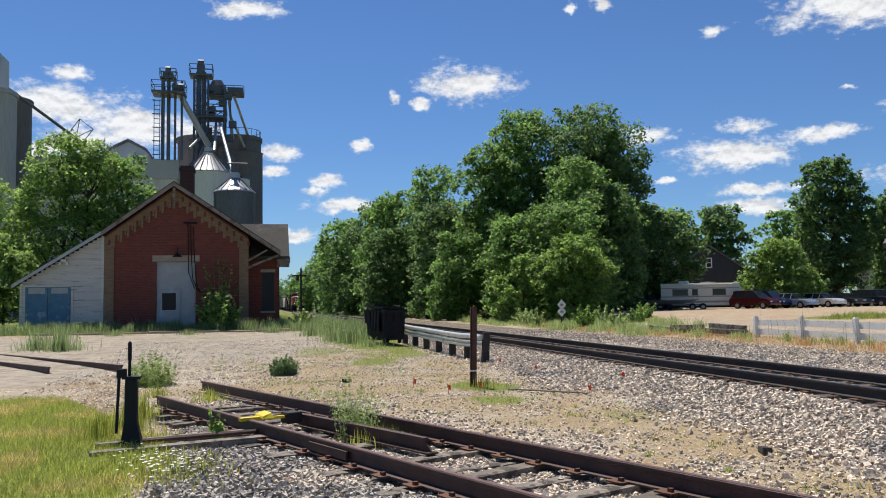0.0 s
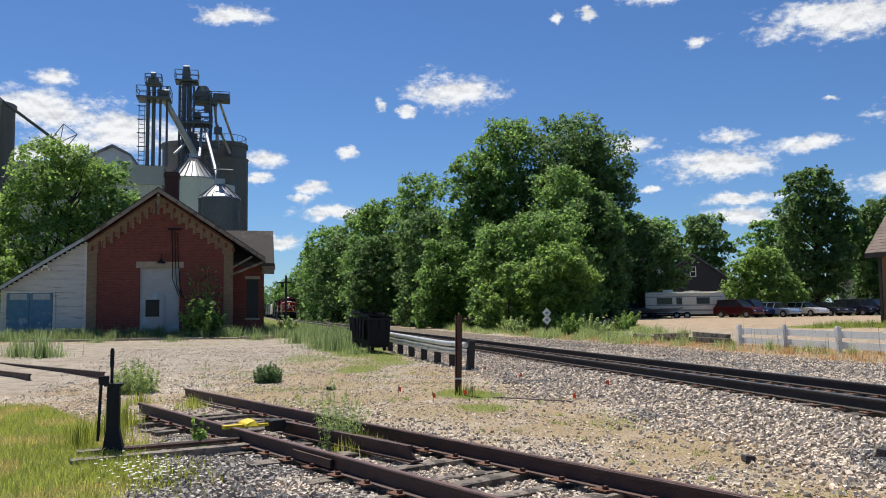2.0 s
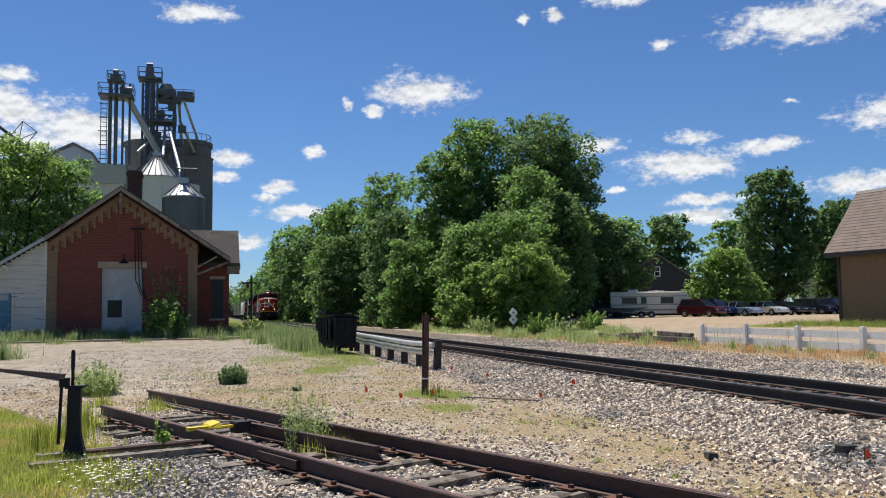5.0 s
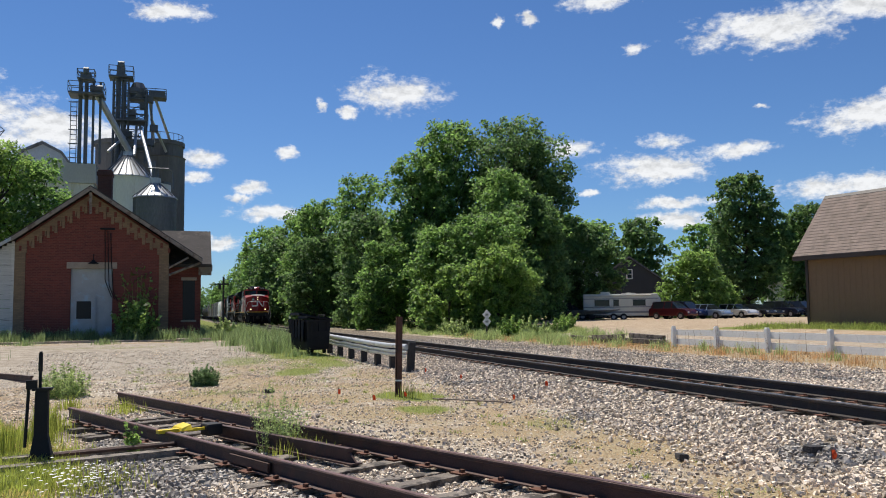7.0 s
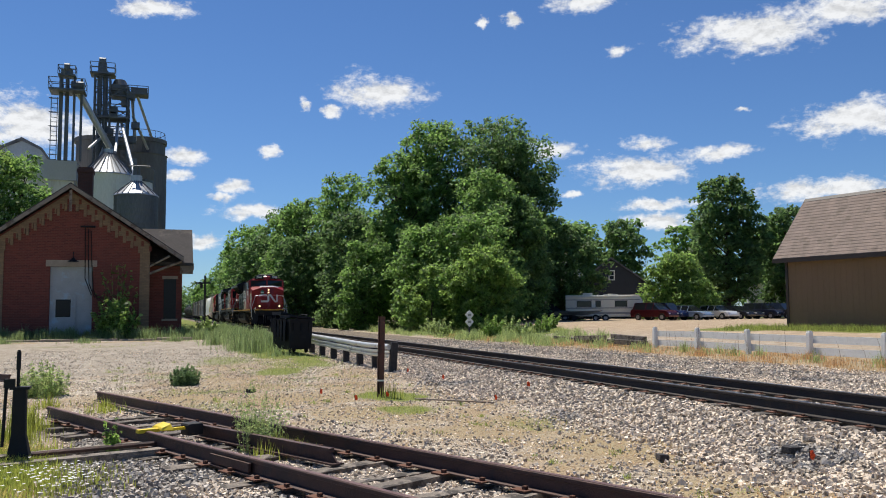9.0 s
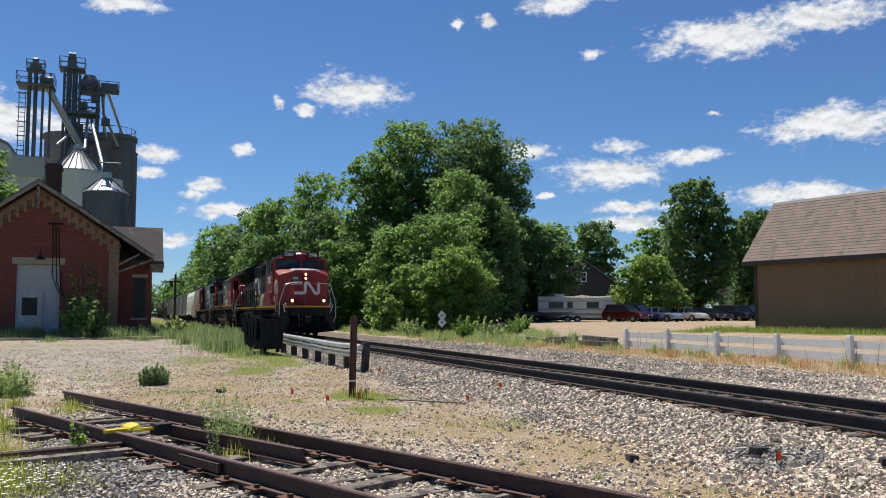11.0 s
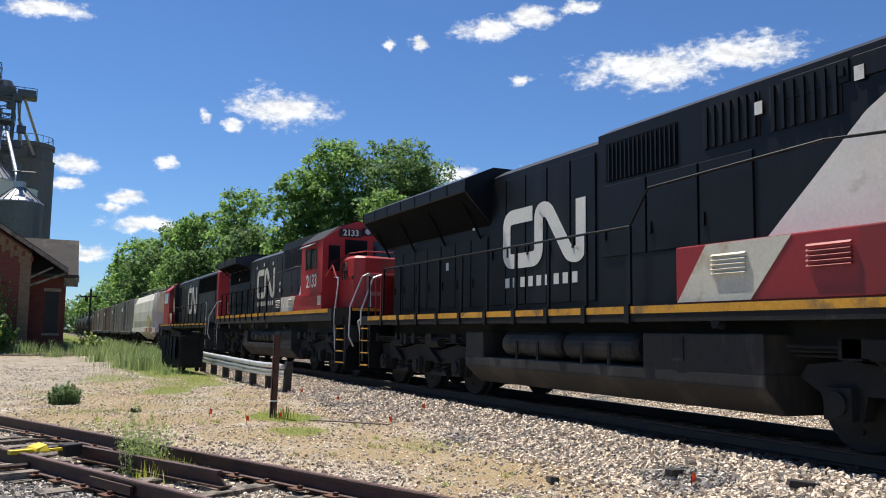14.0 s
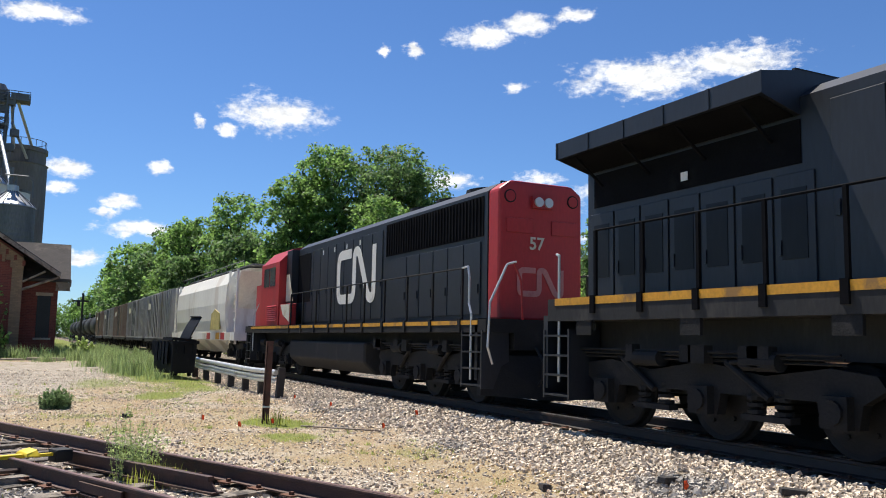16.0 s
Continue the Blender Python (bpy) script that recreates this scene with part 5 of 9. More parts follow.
def hand_rail(parent, x, ys, z0, z1, material, r=0.019):
    """Walkway railing: each post a part, one rail over them."""
    for y in ys:
        sg = 1 if x > 0 else -1
        part("handrail_post", Shape().box(min(x - sg * 0.02, x + sg * 0.02), max(x - sg * 0.02, x + sg * 0.02), y - 0.025, y + 0.025, z0, z1).box(min(x, x + sg * 0.075), max(x, x + sg * 0.075), y - 0.05, y + 0.05, z0 - 0.24, z0 + 0.02), material, parent)
    part("handrail", Shape().pipe([(x, ys[0], z1), (x, ys[-1], z1)], r), material, parent)


def steps(parent, y0, y1, material="black", edge="yellow"):
    for sx in (-1, 1):
        a, b = sorted((sx * 0.95, sx * 1.52))
        part("step_side", Shape().box(a, b, y1 - 0.04, y1, 0.35, 1.4), material, parent)
        part("step_side", Shape().box(a, b, y0, y0 + 0.04, 0.35, 1.4), material, parent)
        part("step_back", Shape().box(min(sx * 0.95, sx * 0.99), max(sx * 0.95, sx * 0.99), y0 + 0.04, y1 - 0.04, 0.4, 1.5), material, parent)
        for i in range(4):
            z = 0.42 + 0.3 * i
            st = part("step", Shape().box(a, b, y0 + 0.04, y1 - 0.04, z - 0.03, z), material, parent)
            if edge == material:
                continue
            part("step_edge", Shape().box(min(sx * 1.5, sx * 1.535), max(sx * 1.5, sx * 1.535), y0 + 0.12, y1 - 0.12, z - 0.02, z + 0.008), edge, st, "yellow step edge")


def silver_rails(parent, pts, material="steel", r=0.022):
    for sx in (-1, 1):
        part("grab_rail", Shape().pipe([(sx * x, y, z) for x, y, z in pts], r, 7), material, parent, "pale bent grab rail")


def coupler(parent, y, sign):
    c = Shape().box(-0.12, 0.12, min(y, y - sign * 0.5), max(y, y - sign * 0.5), 0.75, 0.98).box(-0.2, 0.16, min(y, y + sign * 0.22), max(y, y + sign * 0.22), 0.68, 1.02)
    part("coupler", c, "under", parent, bevel=0.03)
    for k in (-0.5, -0.35, 0.35, 0.5):
        part("air_hose", Shape().pipe([(k, y - sign * 0.2, 1.1), (k, y + sign * 0.05, 0.85), (k * 1.05, y + sign * 0.08, 0.55), (k * 1.1, y - sign * 0.05, 0.42)], 0.03, 6), "under", parent)


def plow(parent, y, sign, material="black"):
    p = Shape()
    ys = lambda d: y + sign * d
    top, low = 0.95, 0.14
    p.loft([[(-1.5, ys(-0.15), low + 0.1), (0, ys(0.28), low), (1.5, ys(-0.15), low + 0.1), (1.5, ys(-0.3), low + 0.1), (-1.5, ys(-0.3), low + 0.1)],
            [(-1.45, ys(-0.22), top), (0, ys(0.02), top), (1.45, ys(-0.22), top), (1.45, ys(-0.36), top), (-1.45, ys(-0.36), top)]])
    part("plow", p, material, parent, "black steel plow")
    part("end_plate", Shape().box(-1.5, 1.5, min(ys(-0.3), ys(-0.4)), max(ys(-0.3), ys(-0.4)), 0.5, 1.62), material, parent)


def louvres(parent, x, y0, y1, z0, z1, n, material, name="louvre_panel", frame_mat=None):
    s = Shape()
    for i in range(n):
        z = lerp(z0, z1, (i + 0.2) / n)
        h = (z1 - z0) / n
        sg = 1 if x > 0 else -1
        s.add([(x, y0, z), (x, y1, z), (x + sg * 0.03, y1, z + h * 0.1), (x + sg * 0.03, y0, z + h * 0.1), (x, y1, z + h * 0.62), (x, y0, z + h * 0.62)], [(0, 1, 2, 3), (3, 2, 4, 5)])
    part(name, s, material, parent)


def doors(parent, x, ys, z0, z1, material):
    """Hood doors: slightly proud panels, each with hinges and a latch."""
    sg = 1 if x > 0 else -1
    for a, b in zip(ys, ys[1:]):
        d = part("hood_door", Shape().box(min(x, x + sg * 0.025), max(x, x + sg * 0.025), a + 0.02, b - 0.02, z0, z1), material, parent, bevel=0.008)
        h = Shape()
        h.box(min(x + sg * 0.02, x + sg * 0.05), max(x + sg * 0.02, x + sg * 0.05), b - 0.12, b - 0.07, (z0 + z1) / 2 - 0.3, (z0 + z1) / 2 - 0.12)
        part("latch", h, material, d)


def side_panel(parent, name, poly, x, sg, material, label="", thick=0.006):
    """A painted field on the side: polygon of (y, z)."""
    part(name, Shape().prism(poly, "x", sg * x, sg * (x + thick)), material, parent, label)


def fuel_tank(parent, y0, y1, material="tankgrey"):
    t = Shape()
    prof = [(-1.1, 0.32), (1.1, 0.32), (1.42, 0.62), (1.42, 0.8), (-1.42, 0.8), (-1.42, 0.62)]
    t.prism(prof, "y", y0, y1)
    part("fuel_tank", t, material, parent, "dirty dark grey fuel tank", bevel=0.03)
    part("tank_box", Shape().box(-1.42, 1.42, y0 + 0.02, y0 + 2.1, 0.78, 1.25), material, parent, bevel=0.02)
    part("tank_box", Shape().box(-1.42, 1.42, y1 - 0.7, y1 - 0.02, 0.78, 1.25), material, parent, bevel=0.02)
    for sx in (-1, 1):
        for a, b in ((y0 + 2.35, y0 + 4.0), (y0 + 4.25, y0 + 5.9)):
            part("air_reservoir", Shape().rod((sx * 1.2, a, 1.05), (sx * 1.2, b, 1.05), 0.21, seg=16).rod((sx * 1.2, a - 0.06, 1.05), (sx * 1.2, a, 1.05), 0.14, 0.21, 16).rod((sx * 1.2, b, 1.05), (sx * 1.2, b + 0.06, 1.05), 0.21, 0.14, 16), material, parent, smooth=False)
            for k in (0.3, 0.7):
                yy = lerp(a, b, k)
                part("tank_strap", Shape().box(min(sx * 1.0, sx * 1.425), max(sx * 1.0, sx * 1.425), yy - 0.03, yy + 0.03, 0.8, 0.86).box(min(sx * 1.41, sx * 1.425), max(sx * 1.41, sx * 1.425), yy - 0.03, yy + 0.03, 0.86, 1.1), "under", parent)
        part("fuel_gauge", Shape().box(min(sx * 1.42, sx * 1.44), max(sx * 1.42, sx * 1.44), y0 + 1.3, y0 + 1.5, 0.9, 1.2), "grille", parent)
        part("fuel_filler", Shape().rod((sx * 1.35, y0 + 0.7, 1.36), (sx * 1.48, y0 + 0.7, 1.38), 0.07, seg=10), "under", parent)


def small_pipes(parent, y0, y1, seed):
    rnd = random.Random(seed)
    for sx in (-1, 1):
        p = Shape()
        for k in range(3):
            z = 1.12 - 0.05 * k
            p.pipe([(sx * (1.3 - 0.05 * k), y0, z), (sx * (1.3 - 0.05 * k), y1, z)], 0.018, 5)
        part("sill_pipe", p, "under", parent)
        for k in range(7):
            y = rnd.uniform(y0, y1)
            part("valve_box", Shape().box(min(sx * 1.22, sx * 1.36), max(sx * 1.22, sx * 1.36), y, y + rnd.uniform(0.12, 0.3), rnd.uniform(0.95, 1.02), 1.2), "under", parent)


def wing_section(parent, y0, y1, zlow, ztop, roof, material, half=1.57, hood=0.98, drop=0.72):
    """The flared radiator housing at the top of the hood."""
    prof = [(-hood, zlow - drop), (-half, zlow), (-half, ztop), (-0.95, roof), (0.95, roof), (half, ztop), (half, zlow), (hood, zlow - drop)]
    part("radiator_housing", Shape().prism(prof, "y", y0, y1), material, parent, "flared black radiator housing")
    for sx in (-1, 1):
        part("intake_screen", Shape().add([(sx * (hood + 0.02), y0 + 0.05, zlow - drop), (sx * (hood + 0.02), y1 - 0.05, zlow - drop), (sx * (half - 0.02), y1 - 0.05, zlow - 0.01), (sx * (half - 0.02), y0 + 0.05, zlow - 0.01)], [(0, 1, 2, 3)]), "plow", parent, "sooty black screen under the radiator", at=pose(0, 0, -0.012))
    for i in range(4):  # stays under the overhang
        y = lerp(y0 + 0.4, y1 - 0.4, i / 3)
        part("stay", Shape().pipe([(-hood - 0.01, y, zlow - drop - 0.25), (-half + 0.08, y, zlow - 0.02)], 0.025, 5), "plow", parent)
    n = int((y1 - y0) / 0.75)
    for i in range(n + 1):
        y = lerp(y0, y1, i / n)
        part("panel_seam", Shape().box(-half - 0.012, -half, y - 0.012, y + 0.012, zlow, ztop), material, parent)
    g = Shape()
    m = int((y1 - y0) / 0.16)
    for i in range(m):
        y = y0 + 0.1 + i * 0.16
        g.box(-0.9, 0.9, y, y + 0.05, roof, roof + (0.07 if material == "oldblack" else 0.02))
    part("roof_grille", g, "grille", parent)


def engine_3900():
    e = rolling("locomotive", "leading red and black diesel locomotive with lit headlights", "locomotive", 0.0, "locomotives of the train")
    part("underframe", Shape().box(-1.5, 1.5, -0.95, 18.0, 1.4, 1.62).box(-0.9, 0.9, -0.95, 18.0, 1.05, 1.4), "under", e, "dark sill under the walkway")
    for sx in (-1, 1):
        part("sill_stripe", Shape().box(min(sx * 1.5, sx * 1.508), max(sx * 1.5, sx * 1.508), 0.0, 17.7, 1.51, 1.61), "yellow", e, "yellow stripe along the sill")
    part("front_stripe", Shape().box(-1.25, 1.25, -1.06, -1.05, 1.5, 1.6), "yellow", e, "yellow front stripe")
    # hood
    part("long_hood", Shape().prism([(-0.98, 1.62), (0.98, 1.62), (0.98, 4.22), (0.7, 4.38), (-0.7, 4.38), (-0.98, 4.22)], "y", 8.9, 17.3), "black", e, "glossy black engine hood")
    part("equipment_cab", Shape().prism([(-1.02, 1.62), (1.02, 1.62), (1.02, 4.32), (0.75, 4.46), (-0.75, 4.46), (-1.02, 4.32)], "y", 3.6, 8.9), "black", e, "black equipment compartment")
    wing_section(e, 12.4, 18.0, 3.95, 4.18, 4.46, "black", drop=0.62)
    for sx in (-1, 1):
        doors(e, sx * 0.98, [9.0, 9.7, 10.4, 11.1, 11.8, 12.4], 1.75, 4.1, "black")
        doors(e, sx * 0.98, [12.5, 13.2, 13.9, 14.6, 15.3, 16.0, 16.7, 17.25], 1.75, 3.1, "black")
        doors(e, sx * 1.02, [5.75, 6.7, 7.75, 8.8], 2.4, 3.5, "black")
        # intake grilles high on the compartment
        for a, b in ((4.5, 5.5), (5.65, 6.6)):
            g = part("intake_grille", Shape().box(min(sx * 1.02, sx * 1.03), max(sx * 1.02, sx * 1.03), a, b, 3.65, 4.2), "grille", e)
            for i in range(7):
                y = lerp(a, b, (i + 0.3) / 7)
                part("slat", Shape().box(min(sx * 1.02, sx * 1.06), max(sx * 1.02, sx * 1.06), y, y + 0.05, 3.65, 4.2), "black", g)
        g = part("intake_grille", Shape().box(min(sx * 1.02, sx * 1.03), max(sx * 1.02, sx * 1.03), 7.1, 8.7, 3.55, 4.15), "plow", e, "black grille panel")
        for i in range(16):
            part("slat", Shape().box(min(sx * 1.03, sx * 1.045), max(sx * 1.03, sx * 1.045), 7.13 + 0.098 * i, 7.16 + 0.098 * i, 3.57, 4.13), "black", g)
        for a, b in ((3.7, 4.35), (4.4, 5.3)):
            hd = part("compartment_door", Shape().box(min(sx * 1.02, sx * 1.04), max(sx * 1.02, sx * 1.04), a, b, 3.98, 4.24), "black", e, bevel=0.008)
            part("latch", Shape().box(min(sx * 1.04, sx * 1.06), max(sx * 1.04, sx * 1.06), a + 0.05, a + 0.12, 4.05, 4.15), "black", hd)
        # painted fields behind the cab
        side_panel(e, "white_panel", [(3.6, 2.35), (5.6, 2.35), (4.2, 3.6), (3.6, 3.95)], 1.05, sx, "white", "dirty white slanted panel")
        bb = part("battery_box", Shape().box(min(sx * 1.0, sx * 1.4), max(sx * 1.0, sx * 1.4), 3.6, 6.75, 1.62, 2.35), "red", e, "red and cream battery box", bevel=0.02)
        side_panel(bb, "cream_panel", [(4.9, 2.34), (6.2, 2.34), (6.72, 1.64), (5.5, 1.64)] if sx > 0 else [(4.9, 2.34), (5.5, 1.64), (6.72, 1.64), (6.2, 2.34)], 1.402, sx, "cream", "cream slanted panel")
        louvres(bb, sx * 1.41, 5.55, 6.1, 1.95, 2.22, 5, "cream")
        louvres(bb, sx * 1.41, 4.15, 4.7, 1.95, 2.22, 5, "red")
        part("step_box", Shape().box(min(sx * 1.0, sx * 1.3), max(sx * 1.0, sx * 1.3), 6.76, 7.9, 1.62, 2.3), "black", e)
        for z, y in ((3.95, 4.2), (3.9, 5.58), (3.7, 7.75), (3.2, 8.1), (2.55, 14.2), (3.35, 14.0), (3.28, 13.0)):
            side_panel(e, "label_plate", [(y, z), (y + 0.12, z), (y + 0.12, z + 0.16), (y, z + 0.16)], 1.055 if y < 7.7 else 1.01, sx, "white", "small white label plate")
    emblem(e, lambda u, v, n: (-1.012 - n, 11.75 - u, 2.54 + v), 2.36, 0.82, "white")
    for i in range(9):  # the painted address under the emblem
        part("painted_bar", Shape().box(-1.012, -1.006, 11.8 - 0.27 * i - 0.15, 11.8 - 0.27 * i, 2.06, 2.24), "white", e, "white painted lettering bar")
    # cab
    part("cab", Shape().prism([(-1.5, 1.62), (1.5, 1.62), (1.5, 4.16), (0.8, 4.47), (0.4, 4.56), (-0.4, 4.56), (-0.8, 4.47), (-1.5, 4.16)], "y", 1.25, 3.6), "red", e, "bright red crew cab")
    part("cab_roof", Shape().prism([(-1.54, 4.15), (-0.82, 4.5), (-0.4, 4.59), (0.4, 4.59), (0.82, 4.5), (1.54, 4.15), (1.5, 4.165), (0.8, 4.475), (0.4, 4.565), (-0.4, 4.565), (-0.8, 4.475), (-1.5, 4.165)], "y", 1.7, 3.62), "boxslate", e, "dark grey cab roof panels")
    part("roof_unit", Shape().box(-0.6, 0.6, 1.9, 3.2, 4.6, 4.72), "darkgalv", e, "grey roof air conditioner", bevel=0.05)
    for sx in (-1, 1):
        for a, b in ((1.56, 1.98), (2.08, 2.6), (2.66, 3.15)):
            w = part("side_window", Shape().box(min(sx * 1.5, sx * 1.512), max(sx * 1.5, sx * 1.512), a, b, 3.45, 4.04), "glass", e, "dark side window")
            for c0, c1 in ((a - 0.04, a), (b, b + 0.03)):
                part("window_frame", Shape().box(min(sx * 1.5, sx * 1.53), max(sx * 1.5, sx * 1.53), c0, c1, 3.41, 4.07), "galv", w, "grey window frame")
        part("sun_visor", Shape().prism([(sx * 1.5, 4.1), (sx * 1.6, 4.06), (sx * 1.6, 4.08), (sx * 1.5, 4.13)] if sx > 0 else [(sx * 1.5, 4.13), (sx * 1.6, 4.08), (sx * 1.6, 4.06), (sx * 1.5, 4.1)], "y", 1.7, 3.5), "boxslate", e, "dark sun visor")
        for a, b in ((1.46, 2.25), (2.4, 3.2)):
            louvres(e, sx * 1.5, a, b, 1.76, 2.42, 12, "oldred")
    lettering("number", "3900", 0.56, "white", e, pose(-1.51, 2.38, 3.03, 90, 0, -90), "white painted running number")
    # nose: flat sides, a blunt two-facet front
    ns = Shape()
    ns.add([(-1.46, 1.36, 1.62), (-1.36, 0.12, 1.62), (0, -0.42, 1.62), (1.36, 0.12, 1.62), (1.46, 1.36, 1.62),
            (-1.46, 1.36, 3.62), (-1.36, 0.12, 3.24), (-0.55, -0.2, 3.5), (0.55, -0.2, 3.5), (1.36, 0.12, 3.24), (1.46, 1.36, 3.62), (-0.6, -0.182, 1.62), (0.6, -0.182, 1.62), (-0.55, 1.36, 3.74), (0.55, 1.36, 3.74)],
           [(0, 1, 6, 5), (1, 11, 7, 6), (11, 2, 12, 8, 7), (12, 3, 9, 8), (3, 4, 10, 9), (5, 6, 7, 13), (7, 8, 14, 13), (8, 9, 10, 14), (0, 4, 3, 12, 2, 11, 1)])
    part("nose", ns, "red", e, "blunt red nose", bevel=0.02)
    part("nose_deck", Shape().add([(-1.2, 0.3, 3.37), (-0.56, -0.06, 3.545), (0.56, -0.06, 3.545), (1.2, 0.3, 3.37), (1.34, 1.22, 3.61), (0.55, 1.22, 3.745), (-0.55, 1.22, 3.745), (-1.34, 1.22, 3.61)], [(0, 1, 6, 7), (1, 2, 5, 6), (2, 3, 4, 5)]), "galv", e, "pale anti-slip nose deck")
    # the cab front is pointed in plan and leans back above the panes
    levels = ((3.5, 1.46, 0.8), (4.16, 1.46, 0.86), (4.46, 0.82, 0.98), (4.56, 0.4, 1.12))
    part("cab_front", Shape().loft([[(-hw, 1.26, z), (0, yc, z), (hw, 1.26, z)] for z, hw, yc in levels]), "red", e, "pointed red cab front")

    def on_front(x, z, out=0.0):
        k = (z - 3.5) / 0.66
        yc = lerp(0.8, 0.86, k)
        return (x, lerp(yc, 1.26, abs(x) / 1.46) - out, z)
    for sx in (-1, 1):
        rim = [(sx * 0.06, 3.72), (sx * 1.36, 3.62), (sx * 1.36, 4.13), (sx * 0.06, 4.16)]
        pane = [(sx * 0.1, 3.77), (sx * 1.31, 3.67), (sx * 1.31, 4.09), (sx * 0.1, 4.12)]
        order = (0, 1, 2, 3) if sx > 0 else (3, 2, 1, 0)
        g = part("windscreen_gasket", Shape().add([on_front(x, z, 0.012) for x, z in rim], [order]), "grille", e, "black rubber gasket")
        part("windscreen", Shape().add([on_front(x, z, 0.02) for x, z in pane], [order]), "glass", g, "dark windscreen pane")
        part("wiper", Shape().pipe([on_front(sx * 0.25, 3.79, 0.05), on_front(sx * 0.8, 3.75, 0.06), on_front(sx * 1.15, 3.7, 0.05)], 0.016, 5), "grille", g)
        part("wiper_motor", Shape().box(sx * 0.3 - 0.06, sx * 0.3 + 0.06, 0.76, 0.92, 3.68, 3.78), "grille", g)
        nb = part("number_board", Shape().box(-0.37, 0.37, -0.05, 0.12, -0.13, 0.13), "boardblack", e, "black number board", at=pose(sx * 0.66, 1.0, 4.42, 0, 0, sx * 15), bevel=0.012)
        lettering("board_number", "3900", 0.25, "white", nb, pose(0, -0.054, 0, 90, 0, 0))
        part("mirror", Shape().box(min(sx * 1.52, sx * 1.56), max(sx * 1.52, sx * 1.56), 1.42, 1.5, 3.5, 4.02), "grille", e, "black mirror bracket")
    part("visor_bar", Shape().pipe([(-1.3, 1.16, 4.2), (0.0, 0.82, 4.26), (1.3, 1.16, 4.2)], 0.012, 5), "oldred", e)
    # lights
    hl = part("headlight_box", Shape().prism([(-0.13, 2.93), (0.13, 2.93), (0.13, 3.4), (0.08, 3.46), (-0.08, 3.46), (-0.13, 3.4)], "y", -0.34, -0.1), "red", e, "red headlight housing", bevel=0.015, at=pose(0.0, -0.08, -0.02, 0, 0, 0))
    for z in (3.08, 3.3):
        part("headlight", Shape().rod((0, -0.36, z), (0, -0.33, z), 0.07, seg=16), "lamp", hl, "lit warm headlight")
    for sx in (-1, 1):
        dl = part("ditch_light", Shape().rod((sx * 0.84, -1.14, 1.86), (sx * 0.84, -0.98, 1.86), 0.15, seg=16), "black", e)
        part("lens", Shape().rod((sx * 0.84, -1.16, 1.86), (sx * 0.84, -1.14, 1.86), 0.085, seg=16), "lamp", dl, "lit warm lens")
    part("round_badge", Shape().rod((-0.5, -0.13, 3.08), (-0.5, -0.09, 3.08), 0.16, seg=20), mat("green_badge", (0.02, 0.16, 0.11), 0.5), e, "round green badge", at=pose(-0.02, -0.18, 0))
    part("badge_band", Shape().box(-0.65, -0.39, -0.312, -0.306, 3.04, 3.11), "white", e, "pale band across the badge")
    spot = pose(-1.41, 0.72, 2.62, 0, 0, 4.6)
    part("side_roundel", Shape().rod((0.01, 0, 0), (-0.006, 0, 0), 0.41, seg=32), "hopper", e, "round pale painted roundel", at=spot)
    ring = Shape()
    for i in range(20):
        a0 = i * math.pi / 10
        ring.prism([(0.4 * math.cos(a0), 0.4 * math.sin(a0)), (0.4 * math.cos(a0 + 0.2), 0.4 * math.sin(a0 + 0.2)), (0.36 * math.cos(a0 + 0.2), 0.36 * math.sin(a0 + 0.2)), (0.36 * math.cos(a0), 0.36 * math.sin(a0))], "x", -0.011, -0.007)
    part("roundel_rim", ring, "yellow", e, "broken ochre rim of the roundel", at=spot)
    part("roundel_centre", Shape().rod((-0.006, 0, 0), (-0.01, 0, 0), 0.33, seg=28), "cream", e, "cream painted centre of the roundel", at=spot)
    part("roundel_feather", Shape().prism([(-0.03, -0.12), (-0.13, -0.02), (-0.17, 0.16), (-0.14, 0.22), (-0.06, 0.08)], "x", -0.016, -0.011), mat("feather_blue", (0.03, 0.06, 0.13), 0.6), e, "dark blue painted feather", at=spot)
    part("roundel_figure", Shape().prism([(0.06, -0.1), (0.15, -0.1), (0.15, -0.02), (0.19, 0.02), (0.14, 0.06), (0.14, 0.14), (0.07, 0.14), (0.07, 0.06), (0.02, 0.02), (0.06, -0.02)], "x", -0.015, -0.011), "boxgrey", e, "grey painted cairn", at=spot)
    part("roundel_mark", Shape().box(-0.015, -0.011, -0.1, 0.1, -0.27, -0.19), "oldred", e, "red painted mark", at=spot)
    part("nose_notice", Shape().box(-1.492, -1.486, 1.42, 1.78, 2.5, 2.58), "oldred", e, at=pose(0, 0, 0))
    part("cream_notice", Shape().box(-1.45, -1.425, 0.86, 1.16, 1.82, 2.14), "cream", e, "cream notice on the nose side", at=pose(0.012, 0, 0, 0, 0, 0.5))
    def face(u, v, n):
        x = -0.7 + u
        y = -0.42 + abs(x) * 0.397
        return (x, y - 0.03 - n, 2.28 + v)
    emblem(e, face, 1.46, 0.54, "white", 0.16)
    part("nose_door", Shape().add([(-0.98, -0.03, 1.7), (-0.3, -0.3, 1.7), (-0.3, -0.3, 3.3), (-0.98, -0.03, 3.22)], [(0, 1, 2, 3)]), "red", e, at=pose(0, -0.012, 0))
    # front platform, plow, steps and rails
    plow(e, -1.0, -1, "plow")
    coupler(e, -1.35, -1)
    steps(e, -0.9, 0.0)
